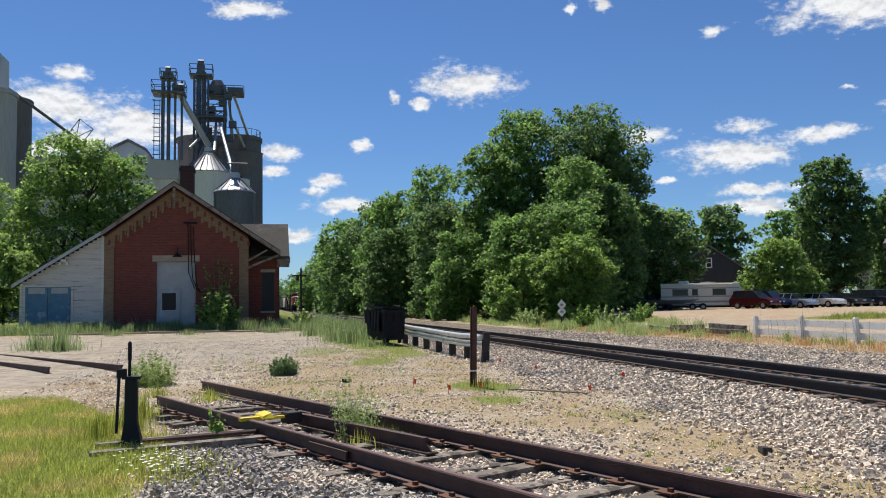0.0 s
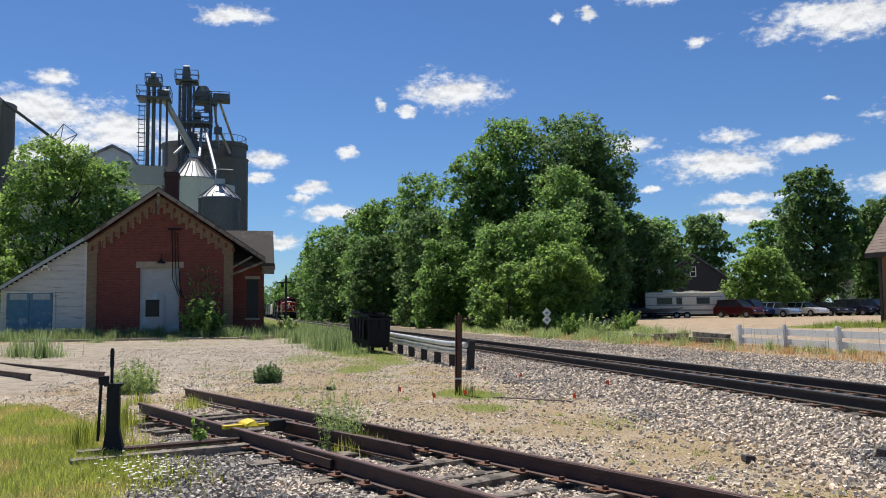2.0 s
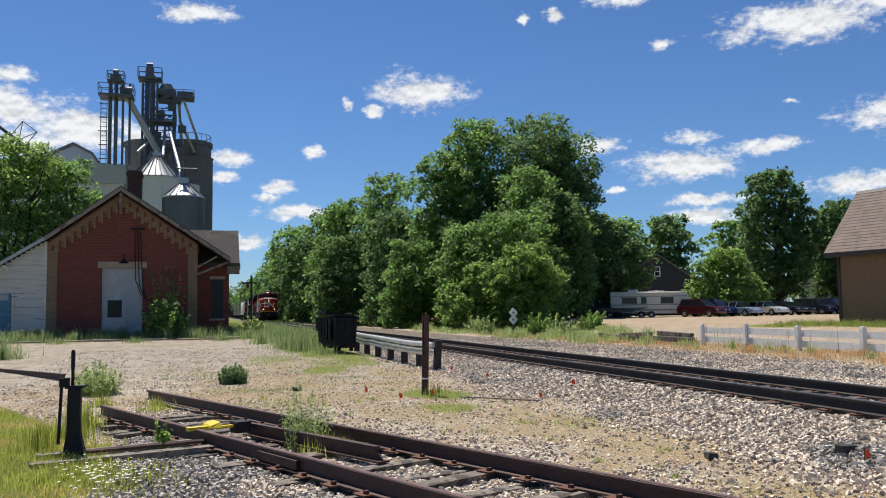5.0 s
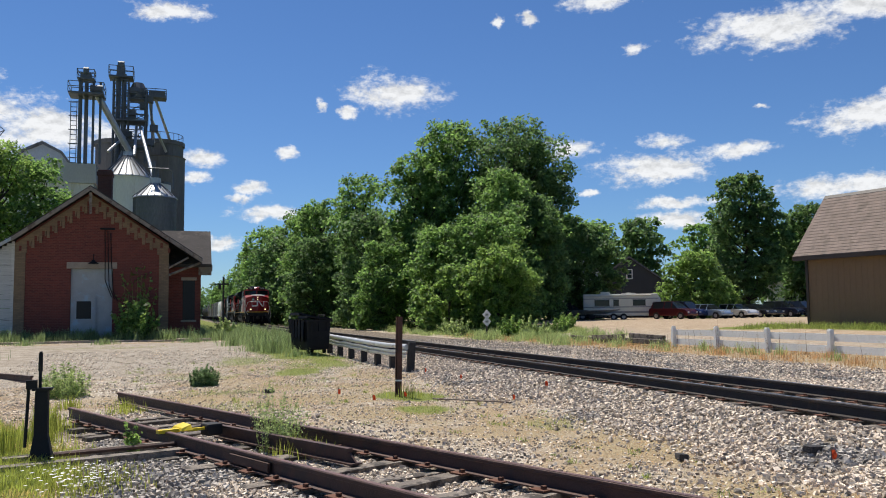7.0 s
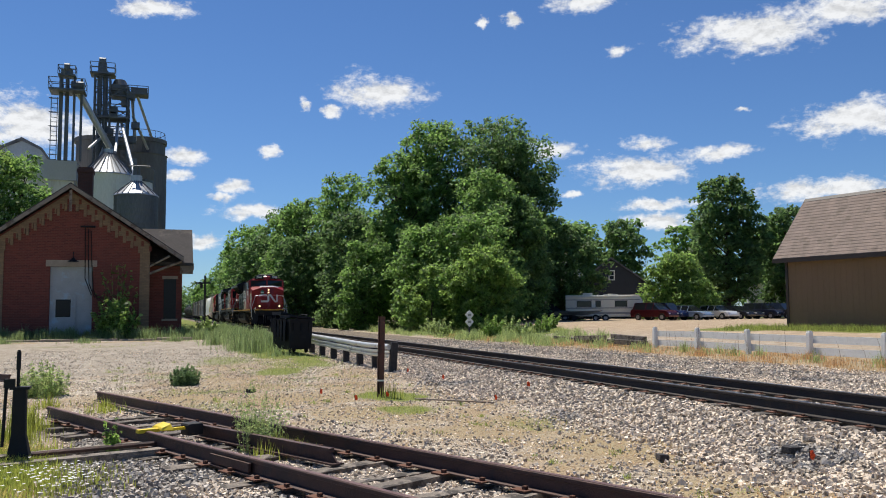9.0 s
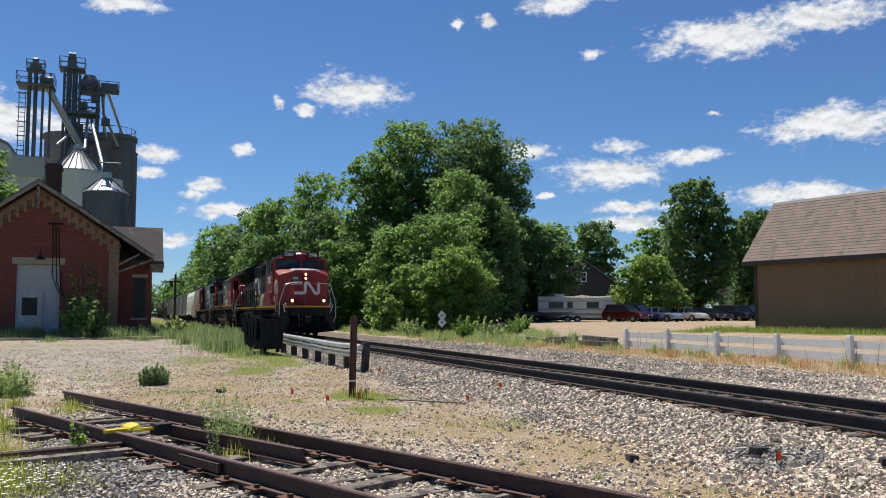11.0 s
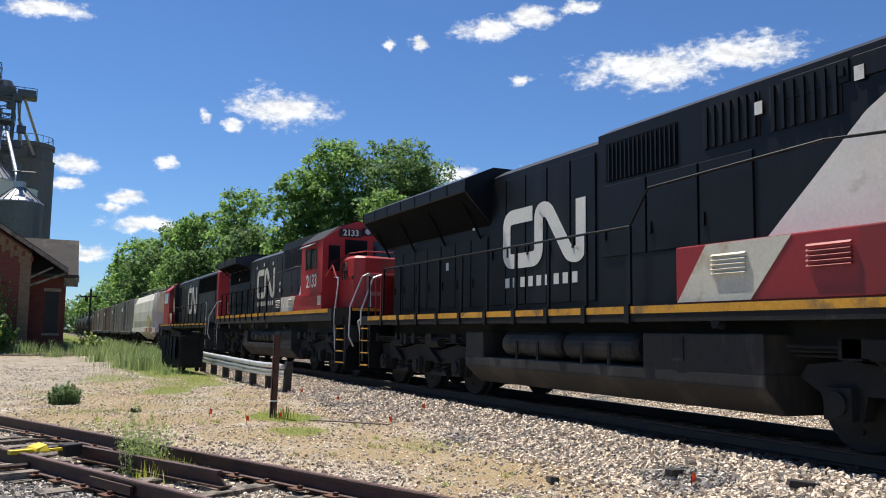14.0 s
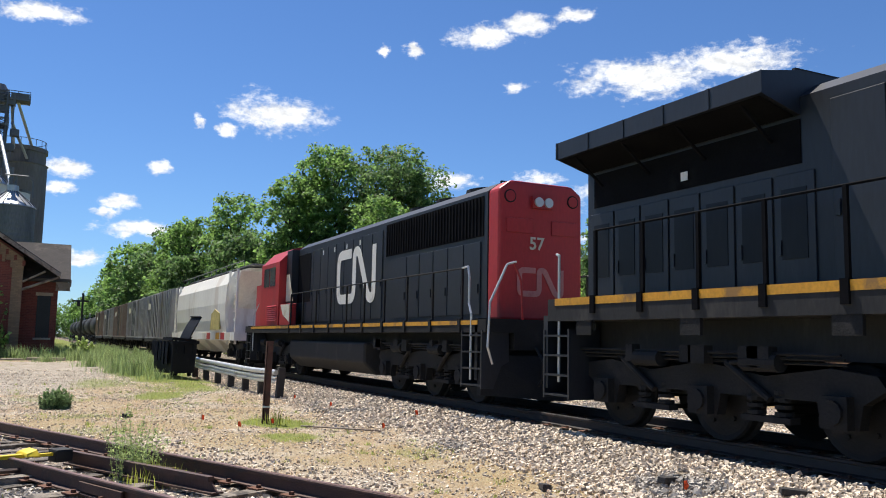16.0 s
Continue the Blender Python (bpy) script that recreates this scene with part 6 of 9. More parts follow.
    for sx in (-1, 1):
        part("front_rail", Shape().pipe([(sx * 1.0, -1.0, 1.62), (sx * 1.0, -1.02, 2.75), (sx * 0.28, -1.04, 2.78)], 0.022), "oldred", e, "red front railing")
    for sx in (-1, 1):
        part("walkway_panel", Shape().box(min(sx * 0.98, sx * 0.72), max(sx * 0.98, sx * 0.72), -1.04, -1.0, 1.62, 2.7), "red", e, "red railing end panel")
    silver_rails(e, [(1.46, 0.12, 0.7), (1.5, 0.12, 1.7), (1.42, 0.1, 2.35), (1.3, 0.2, 2.7)])
    silver_rails(e, [(1.4, -1.02, 0.75), (1.5, -1.06, 1.0), (1.5, -1.06, 1.75), (1.2, -1.05, 2.7), (0.95, -1.04, 2.78), (0.6, -1.04, 2.78)])
    silver_rails(e, [(1.2, -1.1, 1.25), (1.32, -1.16, 1.6), (1.18, -1.12, 1.72), (1.12, -1.06, 1.55)])
    for sx in (-1, 1):
        hand_rail(e, sx * 1.46, [7.6 + 1.02 * i for i in range(10)], 1.62, 2.72, "black")
        part("upper_handrail", Shape().pipe([(sx * 1.06, 3.7, 3.3), (sx * 1.46, 4.4, 3.28), (sx * 1.46, 7.2, 3.2), (sx * 1.46, 7.6, 2.72)], 0.018), "black", e)
    coupler(e, 18.4, 1)
    steps(e, 17.5, 18.2)
    part("end_plate", Shape().box(-1.5, 1.5, 18.0, 18.12, 0.5, 1.62), "black", e)
    silver_rails(e, [(1.46, 17.75, 0.6), (1.46, 17.75, 2.6), (1.3, 18.05, 2.6)], "black")
    silver_rails(e, [(1.4, 18.16, 0.75), (1.5, 18.2, 1.0), (1.5, 18.2, 1.75), (1.2, 18.18, 2.6), (0.95, 18.16, 2.7)])
    for sx in (-1, 1):
        part("walkway_panel", Shape().box(min(sx * 1.02, sx * 0.66), max(sx * 1.02, sx * 0.66), 18.06, 18.12, 1.62, 2.66), "red", e, "red railing end panel")
    part("rear_rail", Shape().pipe([(-1.0, 18.12, 2.7), (1.0, 18.12, 2.7)], 0.022), "oldred", e, "red rear railing")
    fuel_tank(e, 5.3, 12.6)
    small_pipes(e, 13.0, 17.6, 5)
    small_pipes(e, 0.4, 5.1, 6)
    truck(e, 2.55, (-1.95, 0.0, 1.95))
    truck(e, 15.25, (-1.95, 0.0, 1.95))
    part("exhaust_stack", Shape().box(-0.3, 0.3, 8.6, 9.4, 4.36, 4.5), "grille", e)
    part("horn", Shape().rod((0.2, 7.3, 4.55), (0.2, 6.95, 4.57), 0.04, 0.09).rod((-0.1, 7.3, 4.55), (-0.1, 6.95, 4.57), 0.04, 0.09).box(-0.2, 0.3, 7.28, 7.36, 4.44, 4.56), "under", e)


def engine_2133():
    e = rolling("locomotive", "second locomotive, faded red cab and dusty black hood", "locomotive", 18.6, "locomotives of the train")
    part("underframe", Shape().box(-1.5, 1.5, 2.0, 19.1, 1.53, 1.87).box(-0.9, 0.9, 2.0, 19.1, 1.05, 1.53), "tankgrey", e, "dusty grey sill under the walkway")
    part("front_platform", Shape().box(-1.5, 1.5, 0.55, 2.0, 1.4, 1.87).box(-0.9, 0.9, 0.55, 2.0, 1.05, 1.4), "plow", e, "sooty black front platform")
    for sx in (-1, 1):
        part("sill_stripe", Shape().box(min(sx * 1.5, sx * 1.508), max(sx * 1.5, sx * 1.508), 2.3, 18.9, 1.765, 1.875), "yellow", e, "worn yellow stripe along the sill")
    part("long_hood", Shape().prism([(-0.96, 1.62), (0.96, 1.62), (0.96, 4.08), (0.68, 4.26), (-0.68, 4.26), (-0.96, 4.08)], "y", 9.3, 18.78), "oldblack", e, "dusty black engine hood")
    part("equipment_cab", Shape().prism([(-0.99, 1.62), (0.99, 1.62), (0.99, 4.36), (0.75, 4.43), (-0.75, 4.43), (-0.99, 4.36)], "y", 5.2, 9.3), "oldblack", e, "dusty black equipment compartment")
    wing_section(e, 14.7, 18.77, 4.04, 4.3, 4.4, "oldblack", drop=0.17)
    for sx in (-1, 1):
        doors(e, sx * 0.96, [9.4, 10.1, 10.8, 11.5, 12.2, 12.9, 13.6, 14.3], 1.9, 3.95, "oldblack")
        doors(e, sx * 0.96, [14.5, 15.1, 15.7, 16.3, 16.9, 17.5, 18.1, 18.7], 1.9, 3.2, "oldblack")
        doors(e, sx * 0.99, [6.4, 7.2, 8.0, 9.2], 2.45, 3.3, "oldblack")
        for i in range(7):
            side_panel(e, "door_screen", [(14.62 + 0.6 * i, 2.2), (14.98 + 0.6 * i, 2.2), (14.98 + 0.6 * i, 3.02), (14.62 + 0.6 * i, 3.02)], 0.985, sx, "black", "black screen in a hood door", 0.008)
        part("long_screen", Shape().box(min(sx * 0.96, sx * 0.975), max(sx * 0.96, sx * 0.975), 14.7, 18.6, 3.3, 3.82), "plow", e, "long black air screen")
        for k in range(5):
            part("sill_bracket", Shape().box(min(sx * 1.44, sx * 1.49), max(sx * 1.44, sx * 1.49), 9.2 + 2.2 * k, 9.55 + 2.2 * k, 1.32, 1.54), "under", e)
        g = part("intake_grille", Shape().box(min(sx * 0.99, sx * 1.0), max(sx * 0.99, sx * 1.0), 6.4, 9.0, 3.42, 4.1), "grille", e)
        for i in range(26):
            part("slat", Shape().box(min(sx * 0.99, sx * 1.02), max(sx * 0.99, sx * 1.02), 6.42 + 0.1 * i, 6.46 + 0.1 * i, 3.42, 4.1), "oldblack", g)
        m = part("mesh_screen", Shape().box(min(sx * 0.99, sx * 1.0), max(sx * 0.99, sx * 1.0), 5.3, 6.2, 3.5, 4.15), "grille", e)
        bars = Shape()
        for i in range(9):
            y = 5.3 + 0.11 * i
            bars.box(min(sx * 1.0, sx * 1.01), max(sx * 1.0, sx * 1.01), y, y + 0.025, 3.5, 4.15)
            bars.box(min(sx * 1.0, sx * 1.012), max(sx * 1.0, sx * 1.012), 5.3, 6.2, 3.5 + 0.075 * i, 3.52 + 0.075 * i)
        part("wire_grid", bars, "oldblack", m)
        side_panel(e, "white_panel", [(5.2, 3.05), (5.75, 2.4), (7.0, 2.4), (6.75, 2.75), (5.9, 3.62), (5.2, 3.85)], 1.02, sx, "white", "scuffed white slanted panel")
        side_panel(e, "red_panel", [(5.2, 2.4), (5.73, 2.4), (5.2, 3.02)], 1.02, sx, "oldred", "red triangle before the white panel")
        bb = part("battery_box", Shape().box(min(sx * 0.96, sx * 1.38), max(sx * 0.96, sx * 1.38), 5.2, 8.8, 1.62, 2.38), "oldred", e, "red and cream battery box", bevel=0.02)
        side_panel(bb, "cream_panel", [(6.1, 2.37), (7.9, 2.37), (7.9, 1.64), (6.6, 1.64)] if sx > 0 else [(6.1, 2.37), (6.6, 1.64), (7.9, 1.64), (7.9, 2.37)], 1.382, sx, "cream", "scuffed cream panel")
        side_panel(bb, "black_panel", [(7.9, 2.37), (8.78, 2.37), (8.78, 1.64), (7.9, 1.64)], 1.382, sx, "oldblack")
        louvres(bb, sx * 1.39, 6.45, 6.95, 2.02, 2.3, 5, "cream")
        louvres(bb, sx * 1.39, 7.95, 8.55, 2.02, 2.3, 5, "cream")
        for y, z in ((9.5, 2.9), (9.5, 2.65), (12.0, 3.75), (13.2, 3.7), (10.6, 3.72), (16.5, 3.4), (7.4, 2.0)):
            side_panel(e, "label_plate", [(y, z), (y + 0.13, z), (y + 0.13, z + 0.12), (y, z + 0.12)], 1.0 if y > 9.3 else 1.4, sx, "white", "small white label plate")
    emblem(e, lambda u, v, n: (-0.992 - n, 13.05 - u, 2.62 + v), 2.55, 0.9, "cream", 0.24)
    for i in range(9):
        part("painted_bar", Shape().box(-0.992, -0.986, 13.05 - 0.29 * i - 0.16, 13.05 - 0.29 * i, 2.2, 2.37), "cream", e, "pale painted lettering bar")
    # cab with a high arched roof
    part("cab", Shape().prism([(-1.47, 1.62), (1.47, 1.62), (1.47, 3.93), (0.92, 4.33), (0.45, 4.5), (-0.45, 4.5), (-0.92, 4.33), (-1.47, 3.93)], "y", 3.02, 5.2), "oldred", e, "faded red crew cab")
    part("cab_roof", Shape().prism([(-1.5, 3.92), (-0.94, 4.36), (-0.45, 4.53), (0.45, 4.53), (0.94, 4.36), (1.5, 3.92), (1.47, 3.935), (0.92, 4.335), (0.45, 4.505), (-0.45, 4.505), (-0.92, 4.335), (-1.47, 3.935)], "y", 3.1, 5.24), "boxslate", e, "dusty grey cab roof")
    for sx in (-1, 1):
        for a, b in ((3.65, 4.1), (4.15, 4.65)):
            w = part("side_window", Shape().box(min(sx * 1.47, sx * 1.482), max(sx * 1.47, sx * 1.482), a, b, 3.12, 3.7), "glass", e, "dark side window")
            for c0, c1 in ((a - 0.06, a), (b, b + 0.06)):
                part("window_frame", Shape().box(min(sx * 1.47, sx * 1.5), max(sx * 1.47, sx * 1.5), c0, c1, 3.08, 3.74), "darkgalv", w, "grey window frame")
        part("sun_visor", Shape().prism([(sx * 1.46, 3.86), (sx * 1.7, 3.74), (sx * 1.7, 3.76), (sx * 1.46, 3.89)] if sx > 0 else [(sx * 1.46, 3.89), (sx * 1.7, 3.76), (sx * 1.7, 3.74), (sx * 1.46, 3.86)], "y", 3.6, 4.8), "frame", e, "grey sun visor")
        part("cab_ledge", Shape().box(min(sx * 1.47, sx * 1.51), max(sx * 1.47, sx * 1.51), 3.02, 5.2, 2.3, 2.34), "oldred", e)
        part("cab_notice", Shape().box(min(sx * 1.47, sx * 1.476), max(sx * 1.47, sx * 1.476), 3.1, 3.42, 2.0, 2.27), "cream", e, "small cream notice")
        part("front_window", Shape().box(min(sx * 0.95, sx * 1.3), max(sx * 0.95, sx * 1.3), 2.995, 3.01, 3.0, 3.75), "glass", e, "dark door window")
        part("windscreen", Shape().box(min(sx * 0.1, sx * 0.8), max(sx * 0.1, sx * 0.8), 2.995, 3.01, 3.5, 3.95), "glass", e, "dark windscreen pane")
        nb = part("number_board", Shape().box(min(sx * 0.3, sx * 0.98), max(sx * 0.3, sx * 0.98), 2.96, 3.02, 4.02, 4.26), "boardblack", e, "black number board")
        lettering("board_number", "2133", 0.25, "white", nb, pose(sx * 0.64, 2.955, 4.14, 90, 0, 0))
    hb = part("headlight_box", Shape().box(-0.26, 0.26, 2.94, 3.02, 4.1, 4.32), "boardblack", e)
    for k in (-0.12, 0.12):
        part("headlight", Shape().rod((k, 2.92, 4.21), (k, 2.95, 4.21), 0.085, seg=14), "steel", hb, "unlit round headlight")
    lettering("number", "2133", 0.54, "white", e, pose(-1.48, 4.05, 2.72, 90, 0, -90), "white painted running number")
    part("nose", Shape().loft([[(-0.95, 3.02, z), (-0.95, 1.78, z), (-0.7, 1.53, z), (0.7, 1.53, z), (0.95, 1.78, z), (0.95, 3.02, z)] for z in (1.62, 3.3)]
                              + [[(-0.85, 3.02, 3.4), (-0.85, 1.85, 3.38), (-0.64, 1.65, 3.36), (0.64, 1.65, 3.36), (0.85, 1.85, 3.38), (0.85, 3.02, 3.4)]]), "oldred", e, "faded red low nose", bevel=0.02)
    emblem(e, lambda u, v, n: (-0.62 + u, 1.522 - n, 2.3 + v), 1.24, 0.5, "fadedpink", 0.11)
    part("nose_rail", Shape().pipe([(-0.8, 2.8, 3.4), (-0.8, 2.7, 3.5), (-0.6, 1.75, 3.5), (0.2, 1.7, 3.5)], 0.018), "oldred", e)
    hw = Shape()
    ringc = Vector((-1.02, 2.35, 2.95))
    pts = [tuple(ringc + Vector((0, 0.24 * math.cos(a * 0.5236), 0.24 * math.sin(a * 0.5236)))) for a in range(13)]
    hw.pipe(pts, 0.02, 5)
    for a in range(0, 12, 3):
        hw.pipe([tuple(ringc), pts[a]], 0.014, 4)
    hw.rod((-0.95, 2.35, 2.95), (-1.04, 2.35, 2.95), 0.06)
    part("brake_wheel", hw, "grille", e, "dark hand brake wheel")
    part("classification_lamp", Shape().rod((-0.97, 1.8, 2.75), (-0.99, 1.8, 2.75), 0.06), "grille", e)
    part("red_rail", Shape().pipe([(-1.46, 2.75, 2.8), (-1.4, 2.3, 3.1), (-1.4, 1.95, 2.75)], 0.025), "oldred", e, "red bent handrail")
    plow(e, 0.55, -1, "plow")
    coupler(e, 0.25, -1)
    steps(e, 0.75, 1.55, "oldblack")
    silver_rails(e, [(1.46, 1.72, 0.75), (1.5, 1.72, 1.7), (1.44, 1.65, 2.5), (1.4, 1.75, 2.72), (1.38, 2.1, 2.75)])
    silver_rails(e, [(1.36, 0.5, 0.85), (1.5, 0.48, 1.1), (1.48, 0.48, 1.9), (1.15, 0.5, 2.7), (0.95, 0.52, 2.78), (0.9, 0.52, 1.9)])
    silver_rails(e, [(1.2, 0.4, 1.1), (1.3, 0.34, 1.5), (1.16, 0.38, 1.62), (1.1, 0.44, 1.4)])
    part("front_rail", Shape().pipe([(-0.95, 0.52, 2.78), (0.95, 0.52, 2.78)], 0.022).pipe([(-0.75, 0.52, 1.62), (-0.75, 0.52, 2.78)], 0.022).pipe([(0.75, 0.52, 1.62), (0.75, 0.52, 2.78)], 0.022), "oldred", e, "red front railing")
    part("front_stripe", Shape().box(-1.4, 1.4, 0.53, 0.545, 1.78, 1.86), "yellow", e, "yellow front edge")
    for sx in (-1, 1):
        hand_rail(e, sx * 1.46, [9.6 + 1.04 * i for i in range(9)], 1.87, 2.84, "plow", 0.016)
        part("upper_handrail", Shape().pipe([(sx * 1.1, 5.25, 3.32), (sx * 1.46, 5.9, 3.3), (sx * 1.46, 9.1, 3.2), (sx * 1.46, 9.6, 2.84)], 0.018), "oldblack", e)
    coupler(e, 19.9, 1)
    steps(e, 18.5, 19.2, "oldblack", "oldblack")
    part("end_plate", Shape().box(-1.5, 1.5, 19.1, 19.22, 0.5, 1.62), "oldblack", e)
    silver_rails(e, [(1.46, 18.85, 0.6), (1.46, 18.85, 2.55), (1.3, 19.15, 2.6)], "steel")
    part("horn", Shape().rod((0.2, 9.5, 4.4), (0.2, 9.1, 4.42), 0.05, 0.11).rod((-0.1, 9.5, 4.4), (-0.1, 9.1, 4.42), 0.05, 0.11).box(-0.2, 0.3, 9.48, 9.56, 4.24, 4.42), "grille", e)
    part("exhaust_stack", Shape().box(-0.45, 0.45, 12.2, 13.2, 4.25, 4.36), "grille", e)
    part("roof_loop", Shape().pipe([(-0.5, 3.0, 4.5), (-0.5, 3.0, 4.6), (-0.2, 3.0, 4.6), (-0.2, 3.0, 4.5)], 0.015), "under", e)
    fuel_tank(e, 6.3, 13.4)
    small_pipes(e, 14.0, 18.6, 8)
    small_pipes(e, 2.0, 6.1, 9)
    truck(e, 3.6, (-1.95, 0.0, 1.95))
    truck(e, 16.1, (-1.95, 0.0, 1.95))


def engine_trailing():
    # built cab-first, then turned to run hood-first
    e = rolling("locomotive", "third locomotive running hood first, red end and cab", "locomotive", 59.0, "locomotives of the train", True)
    part("underframe", Shape().box(-1.5, 1.5, 0.6, 19.3, 1.36, 1.6).box(-0.9, 0.9, 0.6, 19.3, 1.05, 1.36), "under", e, "dark sill under the walkway")
    for sx in (-1, 1):
        part("sill_stripe", Shape().box(min(sx * 1.5, sx * 1.508), max(sx * 1.5, sx * 1.508), 1.5, 19.0, 1.5, 1.58), "yellow", e, "dull yellow stripe along the sill")
    hood = [(-0.95, 1.6), (0.95, 1.6), (0.95, 4.12), (0.7, 4.3), (-0.7, 4.3), (-0.95, 4.12)]
    part("long_hood", Shape().prism(hood, "y", 5.6, 18.35), "oldblack", e, "dusty black engine hood")
    part("hood_end", Shape().prism(hood, "y", 18.35, 18.8), "oldred", e, "faded red hood end", bevel=0.06)
    hb = part("headlight_box", Shape().box(-0.24, 0.24, 18.8, 18.86, 3.78, 4.02), "oldred", e)
    for k in (-0.11, 0.11):
        part("headlight", Shape().rod((k, 18.86, 3.9), (k, 18.9, 3.9), 0.095, seg=14), "steel", hb, "unlit round headlight")
    for k in (-0.72, 0.72):
        pt = part("port", Shape().rod((k, 18.8, 3.98), (k, 18.815, 3.98), 0.13, seg=18), "under", e, "dark ring of a sealed port")
        part("port_cover", Shape().rod((k, 18.81, 3.98), (k, 18.825, 3.98), 0.105, seg=18), "oldred", pt, "red port cover")
    for k in (-0.52, 0.5):
        part("hatch", Shape().box(k - 0.3, k + 0.3, 18.8, 18.822, 3.28, 3.56), "oldred", e, "small red hatch", bevel=0.02)
    lettering("end_number", "57", 0.34, "cream", e, pose(0.12, 18.815, 3.08, 90, 0, 180), "cream painted number")
    emblem(e, lambda u, v, n: (0.5 - u, 18.808 + n, 2.12 + v), 0.95, 0.45, "fadedpink", 0.11)
    part("end_rail", Shape().pipe([(-0.4, 17.9, 4.3), (-0.4, 17.9, 4.45), (0.4, 17.9, 4.45), (0.4, 17.9, 4.3)], 0.018), "under", e)
    for sx in (-1, 1):
        g = part("radiator_grille", Shape().box(min(sx * 0.95, sx * 0.965), max(sx * 0.95, sx * 0.965), 13.2, 18.2, 3.25, 4.05), "plow", e, "sooty black radiator grille")
        for i in range(34):
            part("slat", Shape().box(min(sx * 0.965, sx * 0.985), max(sx * 0.965, sx * 0.985), 13.25 + 0.145 * i, 13.3 + 0.145 * i, 3.27, 4.03), "plow", g)
        doors(e, sx * 0.95, [5.8 + 0.72 * i for i in range(11)], 1.72, 3.95, "oldblack")
        doors(e, sx * 0.95, [13.8 + 0.72 * i for i in range(7)], 1.72, 3.15, "oldblack")
        # no hollow here: a flat sheet whose black stands for a recess's shade
        side_panel(e, "dark_recess", [(5.65, 2.35), (7.0, 2.35), (7.0, 3.9), (5.65, 3.9)], 0.98, sx, "plow", "flat black panel painted as the shade of a recess behind the cab")
        for i in range(4):
            side_panel(e, "label_plate", [(8.2 + 1.05 * i, 3.72), (8.27 + 1.05 * i, 3.72), (8.27 + 1.05 * i, 3.86), (8.2 + 1.05 * i, 3.86)], 0.978, sx, "white", "small white label plate")
        hand_rail(e, sx * 1.46, [6.6 + 1.3 * i for i in range(10)], 1.6, 2.58, "under")
        part("end_handrail", Shape().pipe([(sx * 1.46, 18.3, 2.58), (sx * 1.47, 18.55, 2.6), (sx * 1.48, 18.62, 2.4), (sx * 1.48, 18.62, 1.9), (sx * 1.5, 18.75, 1.7), (sx * 1.5, 18.75, 0.5)], 0.022), "steel", e, "pale bent grab rail")
    # on the side that faces the yard after the turn
    emblem(e, lambda u, v, n: (0.978 + n, 9.7 + u, 2.3 + v), 2.75, 1.25, "white")
    part("cab", Shape().prism([(-1.45, 1.6), (1.45, 1.6), (1.45, 3.75), (1.0, 4.2), (0.4, 4.35), (-0.4, 4.35), (-1.0, 4.2), (-1.45, 3.75)], "y", 2.6, 5.0), "oldred", e, "faded red crew cab")
    part("cab_rear", Shape().box(-1.2, 1.2, 5.0, 5.6, 1.6, 4.1), "oldblack", e)
    part("nose", Shape().loft([[(-1.4, 2.6, z), (-1.3, 1.3, z), (0, 0.95, z), (1.3, 1.3, z), (1.4, 2.6, z)] for z in (1.6, 3.1)]), "oldred", e)
    for sx in (-1, 1):
        for a, b in ((3.0, 3.7), (3.8, 4.5)):
            part("side_window", Shape().box(min(sx * 1.45, sx * 1.462), max(sx * 1.45, sx * 1.462), a, b, 2.95, 3.6), "glass", e, "dark side window")
        wp = part("side_box", Shape().box(min(sx * 1.2, sx * 1.42), max(sx * 1.2, sx * 1.42), 5.05, 6.3, 1.6, 2.3), "oldred", e, "scuffed red side box", bevel=0.02)
        side_panel(wp, "white_panel", [(5.5, 1.95), (6.28, 1.7), (6.28, 2.28), (5.2, 2.28)], 1.422, sx, "cream", "scuffed white paint")
        louvres(e, sx * 1.45, 3.6, 4.8, 1.75, 2.3, 8, "oldred")
        side_panel(e, "white_slash", [(5.05, 2.4), (5.9, 2.4), (5.4, 3.3), (5.05, 3.3)], 1.21, sx, "cream", "scuffed white slash")
    for i in range(3):
        part("roof_fan", Shape().rod((0, 13.9 + 1.5 * i, 4.28), (0, 13.9 + 1.5 * i, 4.42), 0.6, seg=18), "grille", e)
    plow(e, 0.7, -1, "under")
    plow(e, 19.3, 1, "under")
    coupler(e, 0.35, -1)
    coupler(e, 19.6, 1)
    steps(e, 0.9, 1.6, "oldblack", "oldblack")
    steps(e, 18.4, 19.2, "oldblack", "oldblack")
    silver_rails(e, [(1.38, 19.35, 0.8), (1.5, 19.38, 1.1), (1.46, 19.38, 1.9), (1.1, 19.36, 2.6), (0.9, 19.34, 2.66)])
    silver_rails(e, [(0.75, 19.34, 1.6), (0.8, 19.36, 2.3), (0.95, 19.34, 2.66)], "oldred")
    silver_rails(e, [(1.46, 1.7, 0.7), (1.46, 1.7, 2.0), (1.3, 2.1, 2.6)])
    part("fuel_tank", Shape().prism([(-1.05, 0.32), (1.05, 0.32), (1.4, 0.62), (1.4, 1.12), (-1.4, 1.12), (-1.4, 0.62)], "y", 6.4, 13.0), "tankgrey", e, "dull grey fuel tank", bevel=0.06)
    small_pipes(e, 13.2, 18.2, 12)
    truck(e, 3.7, (-1.95, 0.0, 1.95))
    truck(e, 15.9, (-1.95, 0.0, 1.95))


def freight_trucks(c, length):
    for y in (1.6, length - 1.6):
        truck(c, y, (-0.88, 0.88), wheels_turn=False)


